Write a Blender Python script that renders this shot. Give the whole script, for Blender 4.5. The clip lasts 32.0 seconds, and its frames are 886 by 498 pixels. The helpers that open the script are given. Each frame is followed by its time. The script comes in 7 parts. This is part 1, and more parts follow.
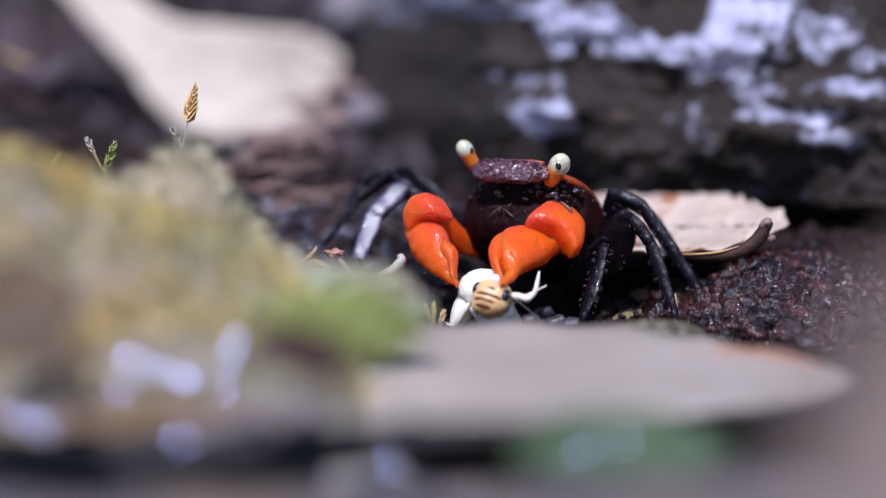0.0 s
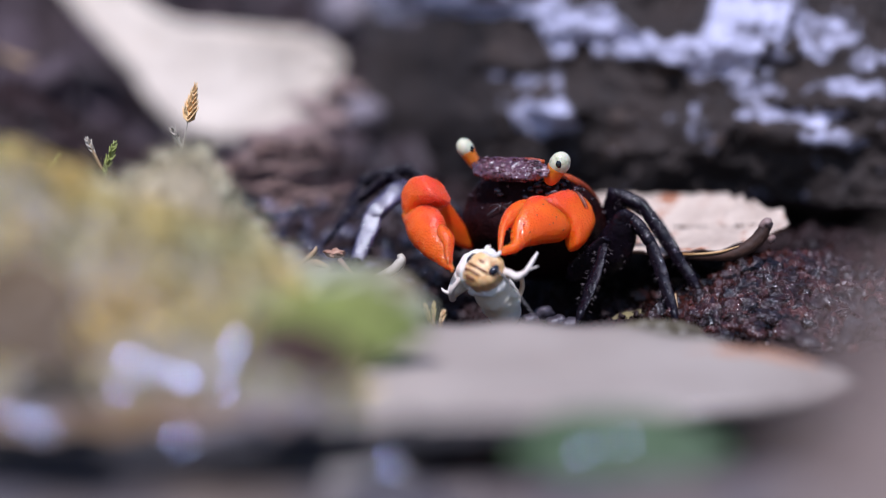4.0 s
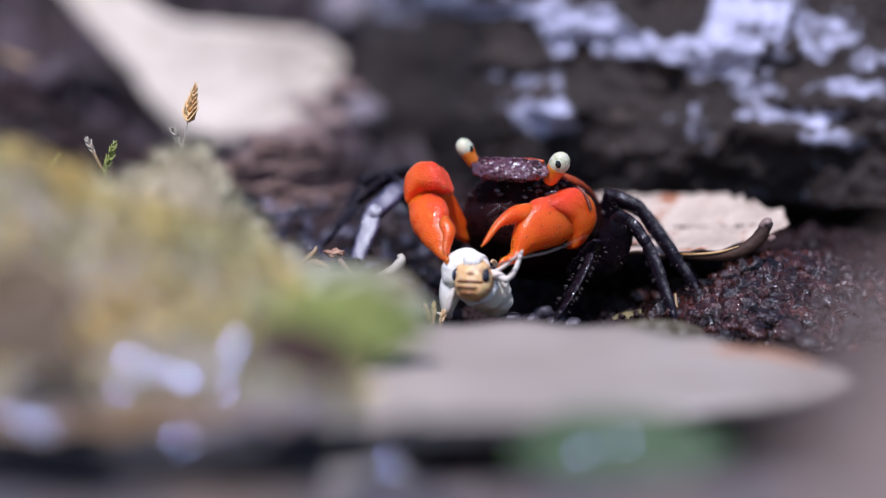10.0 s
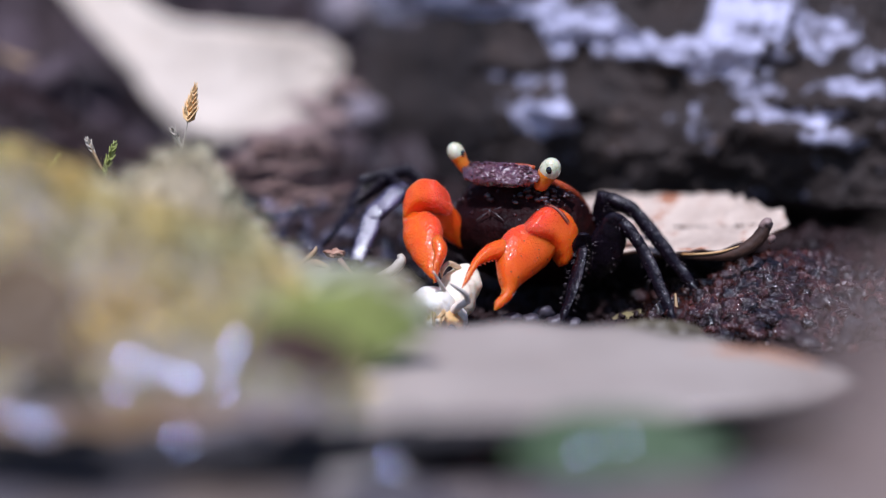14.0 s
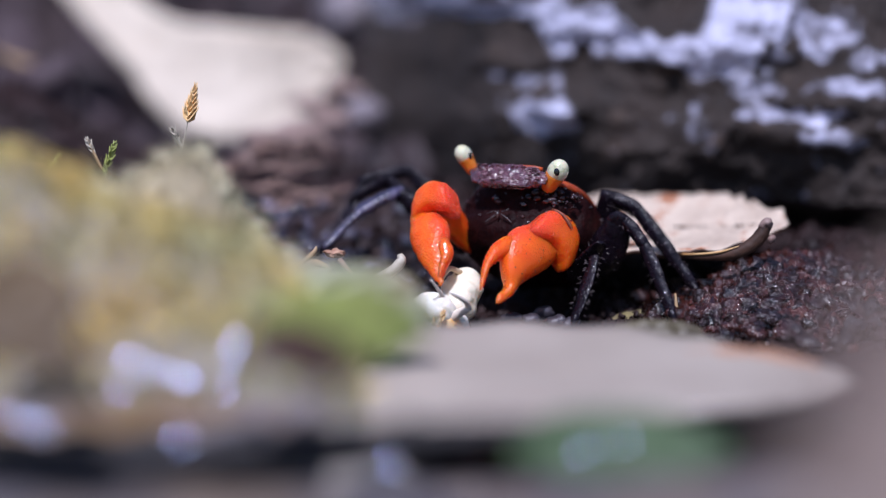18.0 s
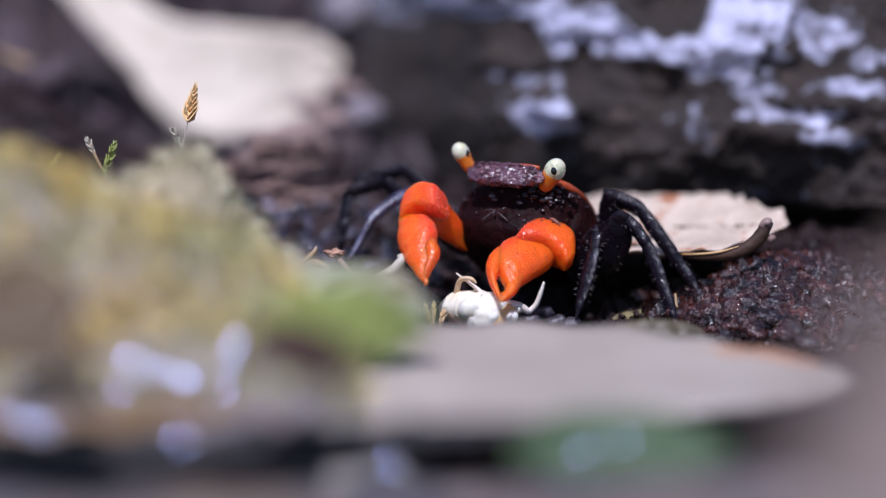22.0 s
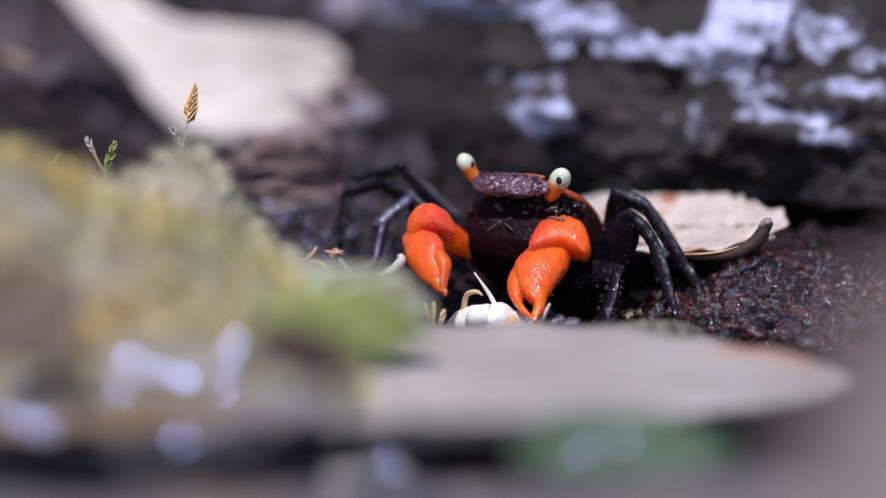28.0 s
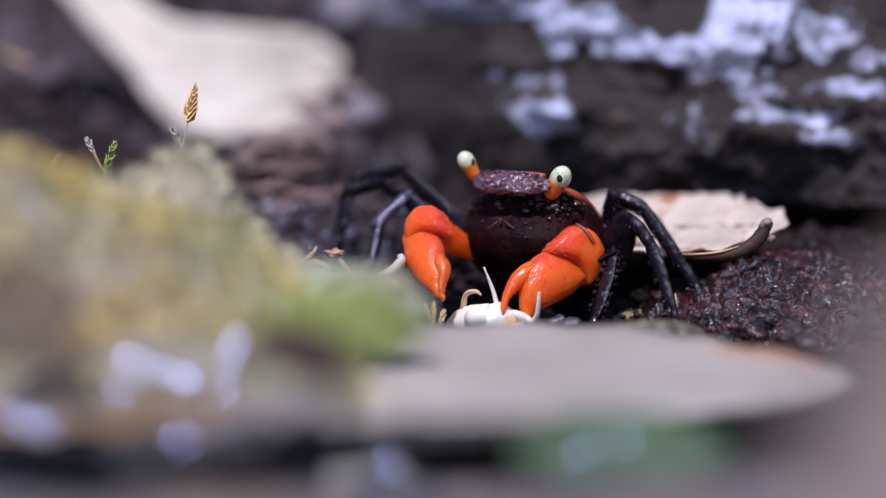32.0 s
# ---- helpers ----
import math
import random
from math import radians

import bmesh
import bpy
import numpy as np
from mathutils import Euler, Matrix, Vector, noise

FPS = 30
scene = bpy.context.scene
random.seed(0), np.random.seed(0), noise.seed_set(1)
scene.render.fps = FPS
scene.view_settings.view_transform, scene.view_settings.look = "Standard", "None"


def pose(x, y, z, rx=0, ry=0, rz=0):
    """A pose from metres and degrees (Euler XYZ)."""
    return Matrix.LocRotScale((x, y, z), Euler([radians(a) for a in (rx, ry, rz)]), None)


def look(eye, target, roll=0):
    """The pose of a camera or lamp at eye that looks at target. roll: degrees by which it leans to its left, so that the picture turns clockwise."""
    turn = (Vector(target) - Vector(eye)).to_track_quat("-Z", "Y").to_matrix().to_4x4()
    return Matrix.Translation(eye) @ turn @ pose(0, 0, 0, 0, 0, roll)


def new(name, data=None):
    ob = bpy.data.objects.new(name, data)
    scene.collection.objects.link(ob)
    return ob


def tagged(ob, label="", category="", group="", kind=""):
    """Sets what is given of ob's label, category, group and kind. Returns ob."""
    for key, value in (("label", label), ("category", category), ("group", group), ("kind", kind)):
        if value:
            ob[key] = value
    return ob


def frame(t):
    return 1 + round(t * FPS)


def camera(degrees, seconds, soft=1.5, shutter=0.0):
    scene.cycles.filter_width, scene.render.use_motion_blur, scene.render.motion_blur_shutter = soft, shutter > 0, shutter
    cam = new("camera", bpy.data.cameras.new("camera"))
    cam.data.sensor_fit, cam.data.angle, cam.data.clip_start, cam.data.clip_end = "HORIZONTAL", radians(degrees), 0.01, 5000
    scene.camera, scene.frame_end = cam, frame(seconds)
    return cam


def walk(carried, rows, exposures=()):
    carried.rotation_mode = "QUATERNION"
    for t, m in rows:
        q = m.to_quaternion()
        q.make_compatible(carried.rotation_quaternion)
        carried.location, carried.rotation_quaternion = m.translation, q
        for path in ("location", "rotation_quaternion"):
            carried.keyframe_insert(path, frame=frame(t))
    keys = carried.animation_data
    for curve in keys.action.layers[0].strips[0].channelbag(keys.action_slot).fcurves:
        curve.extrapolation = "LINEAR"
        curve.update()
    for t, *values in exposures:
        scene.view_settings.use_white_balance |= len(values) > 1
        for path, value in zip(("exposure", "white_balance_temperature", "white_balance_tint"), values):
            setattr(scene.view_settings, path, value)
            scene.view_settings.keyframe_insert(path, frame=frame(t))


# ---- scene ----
# Lengths below are in millimetres and become metres where a mesh or a pose is made.
MM = 0.001

# The camera stands on a tripod, close to the ground.
cam = camera(12.91, 32.0, soft=1.2, shutter=0.5)
EYE = (0.0, -0.4169, 0.0607)
AIM = (0.0, 0.0, 0.0095)
walk(cam, [(0.0, look(EYE, AIM)), (32.0, look(EYE, AIM))], [(0.0, 0.0, 5590, 20), (32.0, 0.0, 5590, 20)])
cam.data.dof.use_dof = True
cam.data.dof.focus_distance = 0.420
cam.data.dof.aperture_fstop = 7.0
cam.data.dof.aperture_blades = 9

# Daylight from high above.
world = bpy.data.worlds.new("sky")
scene.world = world
world.use_nodes = True
wn = world.node_tree.nodes
sky = wn.new("ShaderNodeTexSky")
sky.sky_type = "NISHITA"
sky.sun_disc = False
sky.sun_elevation = radians(59)
sky.sun_rotation = radians(200)
world.node_tree.links.new(sky.outputs[0], wn["Background"].inputs["Color"])
wn["Background"].inputs["Strength"].default_value = 0.095
sun = new("sun", bpy.data.lights.new("sun", "SUN"))
sun.data.energy = 4.15
sun.data.angle = radians(2.0)
sun.data.color = (1.0, 0.96, 0.93)
SUN_WAY = Vector((-0.12, -0.52, 0.9)).normalized()
sun.matrix_world = look(SUN_WAY, (0, 0, 0))


# ---- materials ----
def material(name, base, second=None, scale=400.0, rough=0.6, bump=0.3, bump_scale=1500.0, detail=6.0, coat=0.0, sss=0.0,
             sss_radius=(1, 0.3, 0.1), third=None, third_scale=90.0, third_at=(0.45, 0.6), mix_at=(0.35, 0.65), metallic=0.0,
             spec=0.5, bump_dist=0.0003, per_piece=0.0, rough_vary=0.12, voronoi=False, trans=0.0, bump_detail=8.0, cap=None):
    m = bpy.data.materials.new(name)
    m.use_nodes = True
    n, ln = m.node_tree.nodes, m.node_tree.links
    b = n["Principled BSDF"]
    co = n.new("ShaderNodeTexCoord")

    def noise_node(s, det):
        t = n.new("ShaderNodeTexNoise")
        t.inputs["Scale"].default_value = s
        t.inputs["Detail"].default_value = det
        t.inputs["Roughness"].default_value = 0.62
        ln.new(co.outputs["Object"], t.inputs["Vector"])
        return t

    def ramp(fac, lo, hi, c0, c1):
        r = n.new("ShaderNodeValToRGB")
        r.color_ramp.elements[0].position, r.color_ramp.elements[1].position = lo, hi
        r.color_ramp.elements[0].color, r.color_ramp.elements[1].color = (*c0, 1), (*c1, 1)
        ln.new(fac, r.inputs["Fac"])
        return r

    first = noise_node(scale, detail)
    colour = ramp(first.outputs["Fac"], mix_at[0], mix_at[1], base, second or tuple(c * 0.75 for c in base)).outputs["Color"]
    if third:
        spots = noise_node(third_scale, 5.0)
        mask = ramp(spots.outputs["Fac"], third_at[0], third_at[1], (0, 0, 0), (1, 1, 1))
        mx = n.new("ShaderNodeMix")
        mx.data_type = "RGBA"
        ln.new(mask.outputs["Color"], mx.inputs["Factor"])
        ln.new(colour, mx.inputs["A"])
        mx.inputs["B"].default_value = (*third, 1)
        colour = mx.outputs["Result"]
    if cap:
        # pigment that deepens towards the upper edge of the part
        parts = n.new("ShaderNodeSeparateXYZ")
        ln.new(co.outputs["Object"], parts.inputs[0])
        wob = n.new("ShaderNodeMath")
        wob.operation = "MULTIPLY_ADD"
        ln.new(first.outputs["Fac"], wob.inputs[0])
        wob.inputs[1].default_value = 0.0012
        ln.new(parts.outputs["Z"], wob.inputs[2])
        rise = n.new("ShaderNodeMapRange")
        rise.inputs["From Min"].default_value, rise.inputs["From Max"].default_value = 0.0014, 0.0032
        ln.new(wob.outputs[0], rise.inputs["Value"])
        mx = n.new("ShaderNodeMix")
        mx.data_type = "RGBA"
        ln.new(rise.outputs["Result"], mx.inputs["Factor"])
        ln.new(colour, mx.inputs["A"])
        mx.inputs["B"].default_value = (*cap, 1)
        colour = mx.outputs["Result"]
    if per_piece:
        geo = n.new("ShaderNodeNewGeometry")
        hsv = n.new("ShaderNodeHueSaturation")
        mr = n.new("ShaderNodeMapRange")
        mr.inputs["To Min"].default_value, mr.inputs["To Max"].default_value = 1 - per_piece, 1 + per_piece
        ln.new(geo.outputs["Random Per Island"], mr.inputs["Value"])
        ln.new(mr.outputs["Result"], hsv.inputs["Value"])
        ln.new(colour, hsv.inputs["Color"])
        colour = hsv.outputs["Color"]
    ln.new(colour, b.inputs["Base Color"])
    rr = n.new("ShaderNodeMapRange")
    rr.inputs["To Min"].default_value, rr.inputs["To Max"].default_value = max(0.03, rough - rough_vary), min(1, rough + rough_vary)
    ln.new(first.outputs["Fac"], rr.inputs["Value"])
    ln.new(rr.outputs["Result"], b.inputs["Roughness"])
    b.inputs["Metallic"].default_value = metallic
    b.inputs["Specular IOR Level"].default_value = spec
    b.inputs["Coat Weight"].default_value = coat
    b.inputs["Coat Roughness"].default_value = 0.06
    b.inputs["Transmission Weight"].default_value = trans
    if sss:
        b.inputs["Subsurface Weight"].default_value = sss
        b.inputs["Subsurface Radius"].default_value = sss_radius
        b.inputs["Subsurface Scale"].default_value = 0.0024
    if bump:
        if voronoi:
            t = n.new("ShaderNodeTexVoronoi")
            t.inputs["Scale"].default_value = bump_scale
            ln.new(co.outputs["Object"], t.inputs["Vector"])
            h = t.outputs["Distance"]
        else:
            h = noise_node(bump_scale, bump_detail).outputs["Fac"]
        bp = n.new("ShaderNodeBump")
        bp.inputs["Strength"].default_value = bump
        bp.inputs["Distance"].default_value = bump_dist
        ln.new(h, bp.inputs["Height"])
        ln.new(bp.outputs["Normal"], b.inputs["Normal"])
        if coat:
            ln.new(bp.outputs["Normal"], b.inputs["Coat Normal"])
    return m


SOIL = material("wet_dark_soil", (0.011, 0.0044, 0.0042), (0.029, 0.0115, 0.0105), 260, 0.6, 0.9, 900, third=(0.03, 0.014, 0.012),
                third_scale=120, third_at=(0.55, 0.7), bump_dist=0.0004, coat=0.05, bump_detail=4.0, spec=0.35)
CRUMB = material("wet_soil_crumb", (0.009, 0.003, 0.0026), (0.055, 0.0135, 0.008), 500, 0.26, 1.0, 1100, per_piece=0.75, coat=1.0, bump_dist=0.0007, bump_detail=3.0)
ROCK = ((0.015, 0.009, 0.0065), (0.031, 0.0195, 0.0145))
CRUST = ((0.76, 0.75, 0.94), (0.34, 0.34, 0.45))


def crusted_rock():
    """Dark stone whose pale mineral crust follows the thickness stored on the mesh, broken up by fine grain."""
    m = material("crusted_dark_stone", ROCK[0], ROCK[1], 150, 0.75, 0.9, 600, bump_dist=0.0009, bump_detail=5.0, third=(0.065, 0.042, 0.03), third_scale=190, third_at=(0.58, 0.72))
    n, ln = m.node_tree.nodes, m.node_tree.links
    b = n["Principled BSDF"]
    stone = b.inputs["Base Color"].links[0].from_socket
    co = n["Texture Coordinate"]

    def grain(scale, detail):
        t = n.new("ShaderNodeTexNoise")
        t.inputs["Scale"].default_value, t.inputs["Detail"].default_value = scale, detail
        ln.new(co.outputs["Object"], t.inputs["Vector"])
        return t.outputs["Fac"]
    at = n.new("ShaderNodeAttribute")
    at.attribute_name = "crust"
    add = n.new("ShaderNodeMath")
    add.operation = "MULTIPLY_ADD"
    ln.new(grain(620, 6.0), add.inputs[0])
    add.inputs[1].default_value = 2.0
    ln.new(at.outputs["Fac"], add.inputs[2])
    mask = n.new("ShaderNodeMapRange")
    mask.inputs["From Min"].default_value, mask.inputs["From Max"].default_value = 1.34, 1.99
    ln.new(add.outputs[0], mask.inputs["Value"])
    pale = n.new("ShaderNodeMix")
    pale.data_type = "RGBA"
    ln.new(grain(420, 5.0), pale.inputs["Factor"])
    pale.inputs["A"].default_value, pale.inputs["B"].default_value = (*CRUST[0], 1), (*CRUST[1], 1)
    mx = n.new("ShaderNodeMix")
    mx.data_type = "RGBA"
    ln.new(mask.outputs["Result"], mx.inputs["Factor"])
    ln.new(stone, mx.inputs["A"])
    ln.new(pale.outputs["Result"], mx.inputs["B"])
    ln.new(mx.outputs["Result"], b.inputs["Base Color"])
    return m


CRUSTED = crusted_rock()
LEAF_PALE = material("bleached_dead_leaf", (0.5, 0.39, 0.3), (0.74, 0.61, 0.48), 220, 0.55, 0.8, 500, third=(0.42, 0.16, 0.07),
                     third_scale=230, third_at=(0.56, 0.65), bump_dist=0.0008)
LEAF_WHITE = material("bleached_pale_leaf", (0.76, 0.66, 0.53), (0.66, 0.56, 0.44), 40, 0.6, 0.3, 300)
GOLD = material("golden_dry_leaf_rim", (0.6, 0.28, 0.08), (0.7, 0.45, 0.2), 300, 0.5, 0.3, 1500)
# dark leaf underside and stalk; also the painted shade under the green leaf
LEAF_EDGE_SHADE = material("dark_wet_underside_and_gap_shade", (0.025, 0.013, 0.009), (0.075, 0.036, 0.022), 400, 0.6, 0.6, 1200, spec=0.3)
# near black, for the shade in the gap below the fallen leaf
GAP_SHADE = material("black_gap_shade", (0.012, 0.011, 0.013), (0.03, 0.025, 0.025), 300, 0.5, 0.6, 900, spec=0.3)
LEAF_GREY = material("grey_brown_dead_leaf", (0.335, 0.28, 0.228), (0.405, 0.345, 0.288), 60, 0.6, 0.3, 300, third=(0.36, 0.17, 0.1),
                     third_scale=45, third_at=(0.68, 0.8))
LEAF_BROWN = material("grey_brown_wet_leaf", (0.25, 0.22, 0.235), (0.18, 0.155, 0.165), 60, 0.5, 0.3, 300, third=(0.2, 0.12, 0.05), third_scale=55)
LEAF_DIM = material("dim_grey_wet_leaf", (0.11, 0.095, 0.1), (0.07, 0.06, 0.062), 60, 0.5, 0.3, 300, third=(0.16, 0.12, 0.09), third_scale=55)
LEAF_NEAR = material("mauve_grey_dead_leaf", (0.25, 0.186, 0.155), (0.29, 0.22, 0.184), 60, 0.7, 0.2, 200)
MOSS_BASE = material("moss_cushion", (0.3, 0.26, 0.22), (0.38, 0.345, 0.31), 60, 0.8, 0.9, 800, third=(0.16, 0.1, 0.06), third_scale=45, third_at=(0.54, 0.68))
MOSS = material("yellow_green_moss", (0.74, 0.55, 0.165), (0.52, 0.52, 0.31), 55, 0.45, 0.0, per_piece=0.35, third=(0.22, 0.17, 0.09), third_scale=38, third_at=(0.54, 0.68), mix_at=(0.4, 0.6))
GREEN = material("fresh_green_leaf", (0.27, 0.32, 0.065), (0.34, 0.36, 0.1), 90, 0.5, 0.2, 600)
BROWN_LEAF = material("ochre_brown_rotting_leaf", (0.13, 0.08, 0.03), (0.07, 0.045, 0.025), 90, 0.6, 0.4, 400)
DARKGREEN = material("dark_green_moss", (0.032, 0.068, 0.02), (0.05, 0.09, 0.032), 100, 0.6, 0.3, 500)
STRAW = material("dry_straw_fibre", (0.42, 0.29, 0.15), (0.3, 0.19, 0.09), 900, 0.6, 0.3, 3000)
BROWN = material("brown_root_fibre", (0.24, 0.13, 0.1), (0.42, 0.28, 0.22), 600, 0.6, 0.4, 2500)
OCHRE = material("ochre_moss_tip", (0.9, 0.7, 0.38), (0.82, 0.5, 0.2), 1500, 0.4, 0.3, 4000, coat=0.3)
# base colour and specular tint carry the bluish tone of the glints
DROP = material("bluish_glint_film", (0.3, 0.31, 0.45), (0.22, 0.23, 0.36), 300, 0.13, 0.0, spec=0.8, rough_vary=0.01)
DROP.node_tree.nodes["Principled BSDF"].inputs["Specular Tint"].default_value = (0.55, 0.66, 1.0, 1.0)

SHELL = material("dark_purple_brown_shell", (0.007, 0.002, 0.0025), (0.02, 0.0045, 0.0045), 350, 0.5, 0.9, 900, third=(0.045, 0.006, 0.004),
                 third_scale=200, third_at=(0.6, 0.75), bump_dist=0.0004, bump_detail=4.5, spec=0.07)
# brown brow; the violet in its colour stands for reflected sky
BROW = material("wet_brown_brow_violet_sheen", (0.055, 0.02, 0.034), (0.12, 0.034, 0.042), 500, 0.24, 1.0, 1900, coat=1.0, spec=0.9, bump_dist=0.0003, bump_detail=2.0)
FACE = material("maroon_face_shell", (0.008, 0.002, 0.002), (0.03, 0.006, 0.004), 400, 0.3, 0.8, 1200, coat=0.5, bump_dist=0.0003, bump_detail=2.5, spec=0.25)
GRANULE = material("wet_maroon_granule", (0.014, 0.005, 0.006), (0.035, 0.009, 0.01), 700, 0.24, 0.4, 2000, coat=1.0, spec=0.9)
RIM = material("orange_red_shell_rim", (0.5, 0.085, 0.012), (0.2, 0.025, 0.008), 500, 0.3, 0.5, 1500, coat=0.3, sss=0.3)
LEG = material("dark_purple_black_leg", (0.004, 0.0025, 0.004), (0.01, 0.006, 0.011), 500, 0.26, 0.7, 2200, coat=0.3, spec=0.12, bump_dist=0.0002, bump_detail=3.0, third=(0.03, 0.01, 0.014),
               third_scale=300, third_at=(0.58, 0.74))
# paler violet copy of the leg colour: the reflected sheen is put into it
LEG_SHEEN = material("wet_leg_violet_sheen", (0.03, 0.024, 0.045), (0.08, 0.06, 0.12), 500, 0.3, 0.8, 1500, spec=1.0, coat=1.0, bump_dist=0.00025, bump_detail=4.0)
HAIR = material("brown_leg_bristle", (0.17, 0.13, 0.13), None, 900, 0.5, 0.0)
CLAW = material("orange_red_claw", (0.82, 0.105, 0.002), (0.87, 0.15, 0.004), 300, 0.34, 0.5, 3600, third=(0.84, 0.07, 0.004), third_scale=170,
                third_at=(0.5, 0.7), sss=1.0, sss_radius=(1.0, 0.3, 0.02), coat=0.35, bump_dist=0.00012, spec=0.3, voronoi=True, cap=(0.86, 0.07, 0.018))
WART = material("glossy_red_claw_granule", (0.88, 0.085, 0.025), (0.92, 0.14, 0.04), 300, 0.18, 0.0, coat=1.0, spec=0.8)
GROOVE = material("dark_red_joint_groove", (0.09, 0.015, 0.01), (0.16, 0.03, 0.015), 700, 0.5, 0.3, 2000)
SEAM = material("pale_brown_joint_fold", (0.45, 0.16, 0.09), (0.25, 0.07, 0.04), 700, 0.4, 0.3, 2000)
ARM = material("orange_arm", (0.88, 0.12, 0.001), (0.8, 0.08, 0.003), 350, 0.34, 0.4, 1600, sss=0.8, sss_radius=(1, 0.28, 0.05), coat=0.25)
TOOTH = material("dark_claw_tooth", (0.12, 0.03, 0.015), None, 900, 0.4, 0.2, 2500)
STALK = material("orange_eye_stalk", (0.85, 0.24, 0.015), (0.75, 0.15, 0.01), 700, 0.28, 0.2, 2500, sss=0.4, coat=0.4)
EYEBALL = material("cream_eyeball", (0.74, 0.72, 0.52), (0.6, 0.6, 0.4), 700, 0.2, 0.15, 3000, third=(0.3, 0.33, 0.14), third_scale=850, third_at=(0.56, 0.68), coat=0.8, sss=0.2)
PUPIL = material("black_pupil", (0.006, 0.006, 0.006), None, 900, 0.1, 0.0, coat=1.0)
MOUTH = material("brown_mouthpart", (0.01, 0.0033, 0.0026), (0.022, 0.0062, 0.0045), 500, 0.5, 0.7, 1400, spec=0.15)
PALP = material("greyish_mouth_feeler", (0.09, 0.065, 0.06), (0.03, 0.02, 0.02), 900, 0.25, 0.3, 2500, coat=1.0)
INSECT = material("waxy_white_insect_skin", (0.96, 0.87, 0.7), (0.98, 0.93, 0.82), 500, 0.38, 0.6, 900, sss=0.45, sss_radius=(1, 0.85, 0.7), bump_dist=0.0003, third=(0.84, 0.72, 0.54),
                  third_scale=420, third_at=(0.56, 0.7))
ABDOMEN = material("waxy_cream_abdomen", (0.92, 0.78, 0.56), (0.96, 0.87, 0.7), 500, 0.4, 0.6, 900, sss=0.45, sss_radius=(1, 0.85, 0.7), bump_dist=0.0003)
INSECT_HEAD = material("tan_insect_head", (0.78, 0.4, 0.11), (0.88, 0.62, 0.33), 350, 0.3, 0.5, 1500, sss=0.2, third=(0.38, 0.17, 0.06), third_scale=480, third_at=(0.53, 0.66))
STRAWLEG = material("tan_insect_leg", (0.62, 0.42, 0.22), (0.7, 0.55, 0.38), 900, 0.4, 0.3, 2500)
BAND = material("brown_head_band", (0.16, 0.055, 0.02), (0.32, 0.13, 0.05), 900, 0.35, 0.2, 2000)
INSECT_EYE = material("dark_insect_eye", (0.02, 0.02, 0.03), None, 900, 0.15, 0.0, coat=0.8)
GREYLEG = material("grey_white_insect_leg", (0.84, 0.77, 0.68), (0.7, 0.6, 0.5), 900, 0.4, 0.3, 2500)
BROWNSOIL = material("brown_bank_soil", (0.032, 0.02, 0.022), (0.085, 0.058, 0.066), 90, 0.7, 0.6, 400, per_piece=0.4)
PALEROOT = material("pale_root_skin", (0.55, 0.5, 0.4), (0.4, 0.35, 0.26), 700, 0.5, 0.3, 2500)
FLAKE = material("reddish_bark", (0.3, 0.14, 0.08), (0.5, 0.3, 0.2), 900, 0.6, 0.7, 2500)
# the tone of the pale haze over the moss, put on a blade
PALEGREEN = material("pale_grey_green_haze", (0.34, 0.34, 0.24), (0.28, 0.28, 0.2), 60, 0.6, 0.4, 400, third=(0.3, 0.22, 0.12), third_scale=90, third_at=(0.52, 0.66))
OLIVE = material("dull_olive_dead_leaf", (0.12, 0.1, 0.045), (0.07, 0.055, 0.03), 150, 0.5, 0.4, 500)
OCHRE_LEAF = material("ochre_leaf_scrap", (0.24, 0.2, 0.09), (0.16, 0.13, 0.07), 500, 0.5, 0.3, 1500)
ANTENNA = material("thin_dark_antenna", (0.1, 0.085, 0.08), None, 900, 0.4, 0.0)
DRYMOSS = material("dead_moss_cushion", (0.48, 0.4, 0.26), (0.36, 0.3, 0.2), 90, 0.8, 0.8, 700, third=(0.18, 0.12, 0.1), third_scale=60)
DEADFROND = material("bleached_moss_frond", (0.66, 0.58, 0.38), (0.52, 0.48, 0.33), 70, 0.5, 0.0, per_piece=0.5, third=(0.3, 0.3, 0.16), third_scale=35)
RUST = material("rusty_brown_leaf", (0.42, 0.22, 0.12), (0.34, 0.2, 0.13), 90, 0.6, 0.4, 400)
SCRAP = material("pinkish_leaf_litter", (0.32, 0.23, 0.2), (0.2, 0.125, 0.105), 160, 0.6, 0.6, 600)
# wet clods whose bluish grey tone stands for lilac glints on the soil
CLOD_GLINT = material("wet_clod_lilac_glint", (0.012, 0.01, 0.015), (0.12, 0.105, 0.15), 420, 0.22, 0.8, 1400, per_piece=0.7, coat=1.0, bump_dist=0.0003, mix_at=(0.45, 0.7))
PEBBLE = material("grey_violet_wet_pebble", (0.028, 0.023, 0.028), (0.085, 0.072, 0.085), 300, 0.35, 0.6, 1200, coat=0.5)


# ---- mesh tools ----
def finish(name, bm, mat, parent=None, label="", smooth=True, origin=(0, 0, 0)):
    o = Vector(origin)
    for v in bm.verts:
        v.co = (v.co - o) * MM
    me = bpy.data.meshes.new(name)
    bm.normal_update()
    bm.to_mesh(me)
    bm.free()
    for f in me.polygons:
        f.use_smooth = smooth
    for one in (mat if isinstance(mat, (list, tuple)) else [mat]):
        me.materials.append(one)
    ob = new(name, me)
    ob.location = o * MM
    if parent:
        ob.parent = parent
    if label:
        ob["label"] = label
    return ob


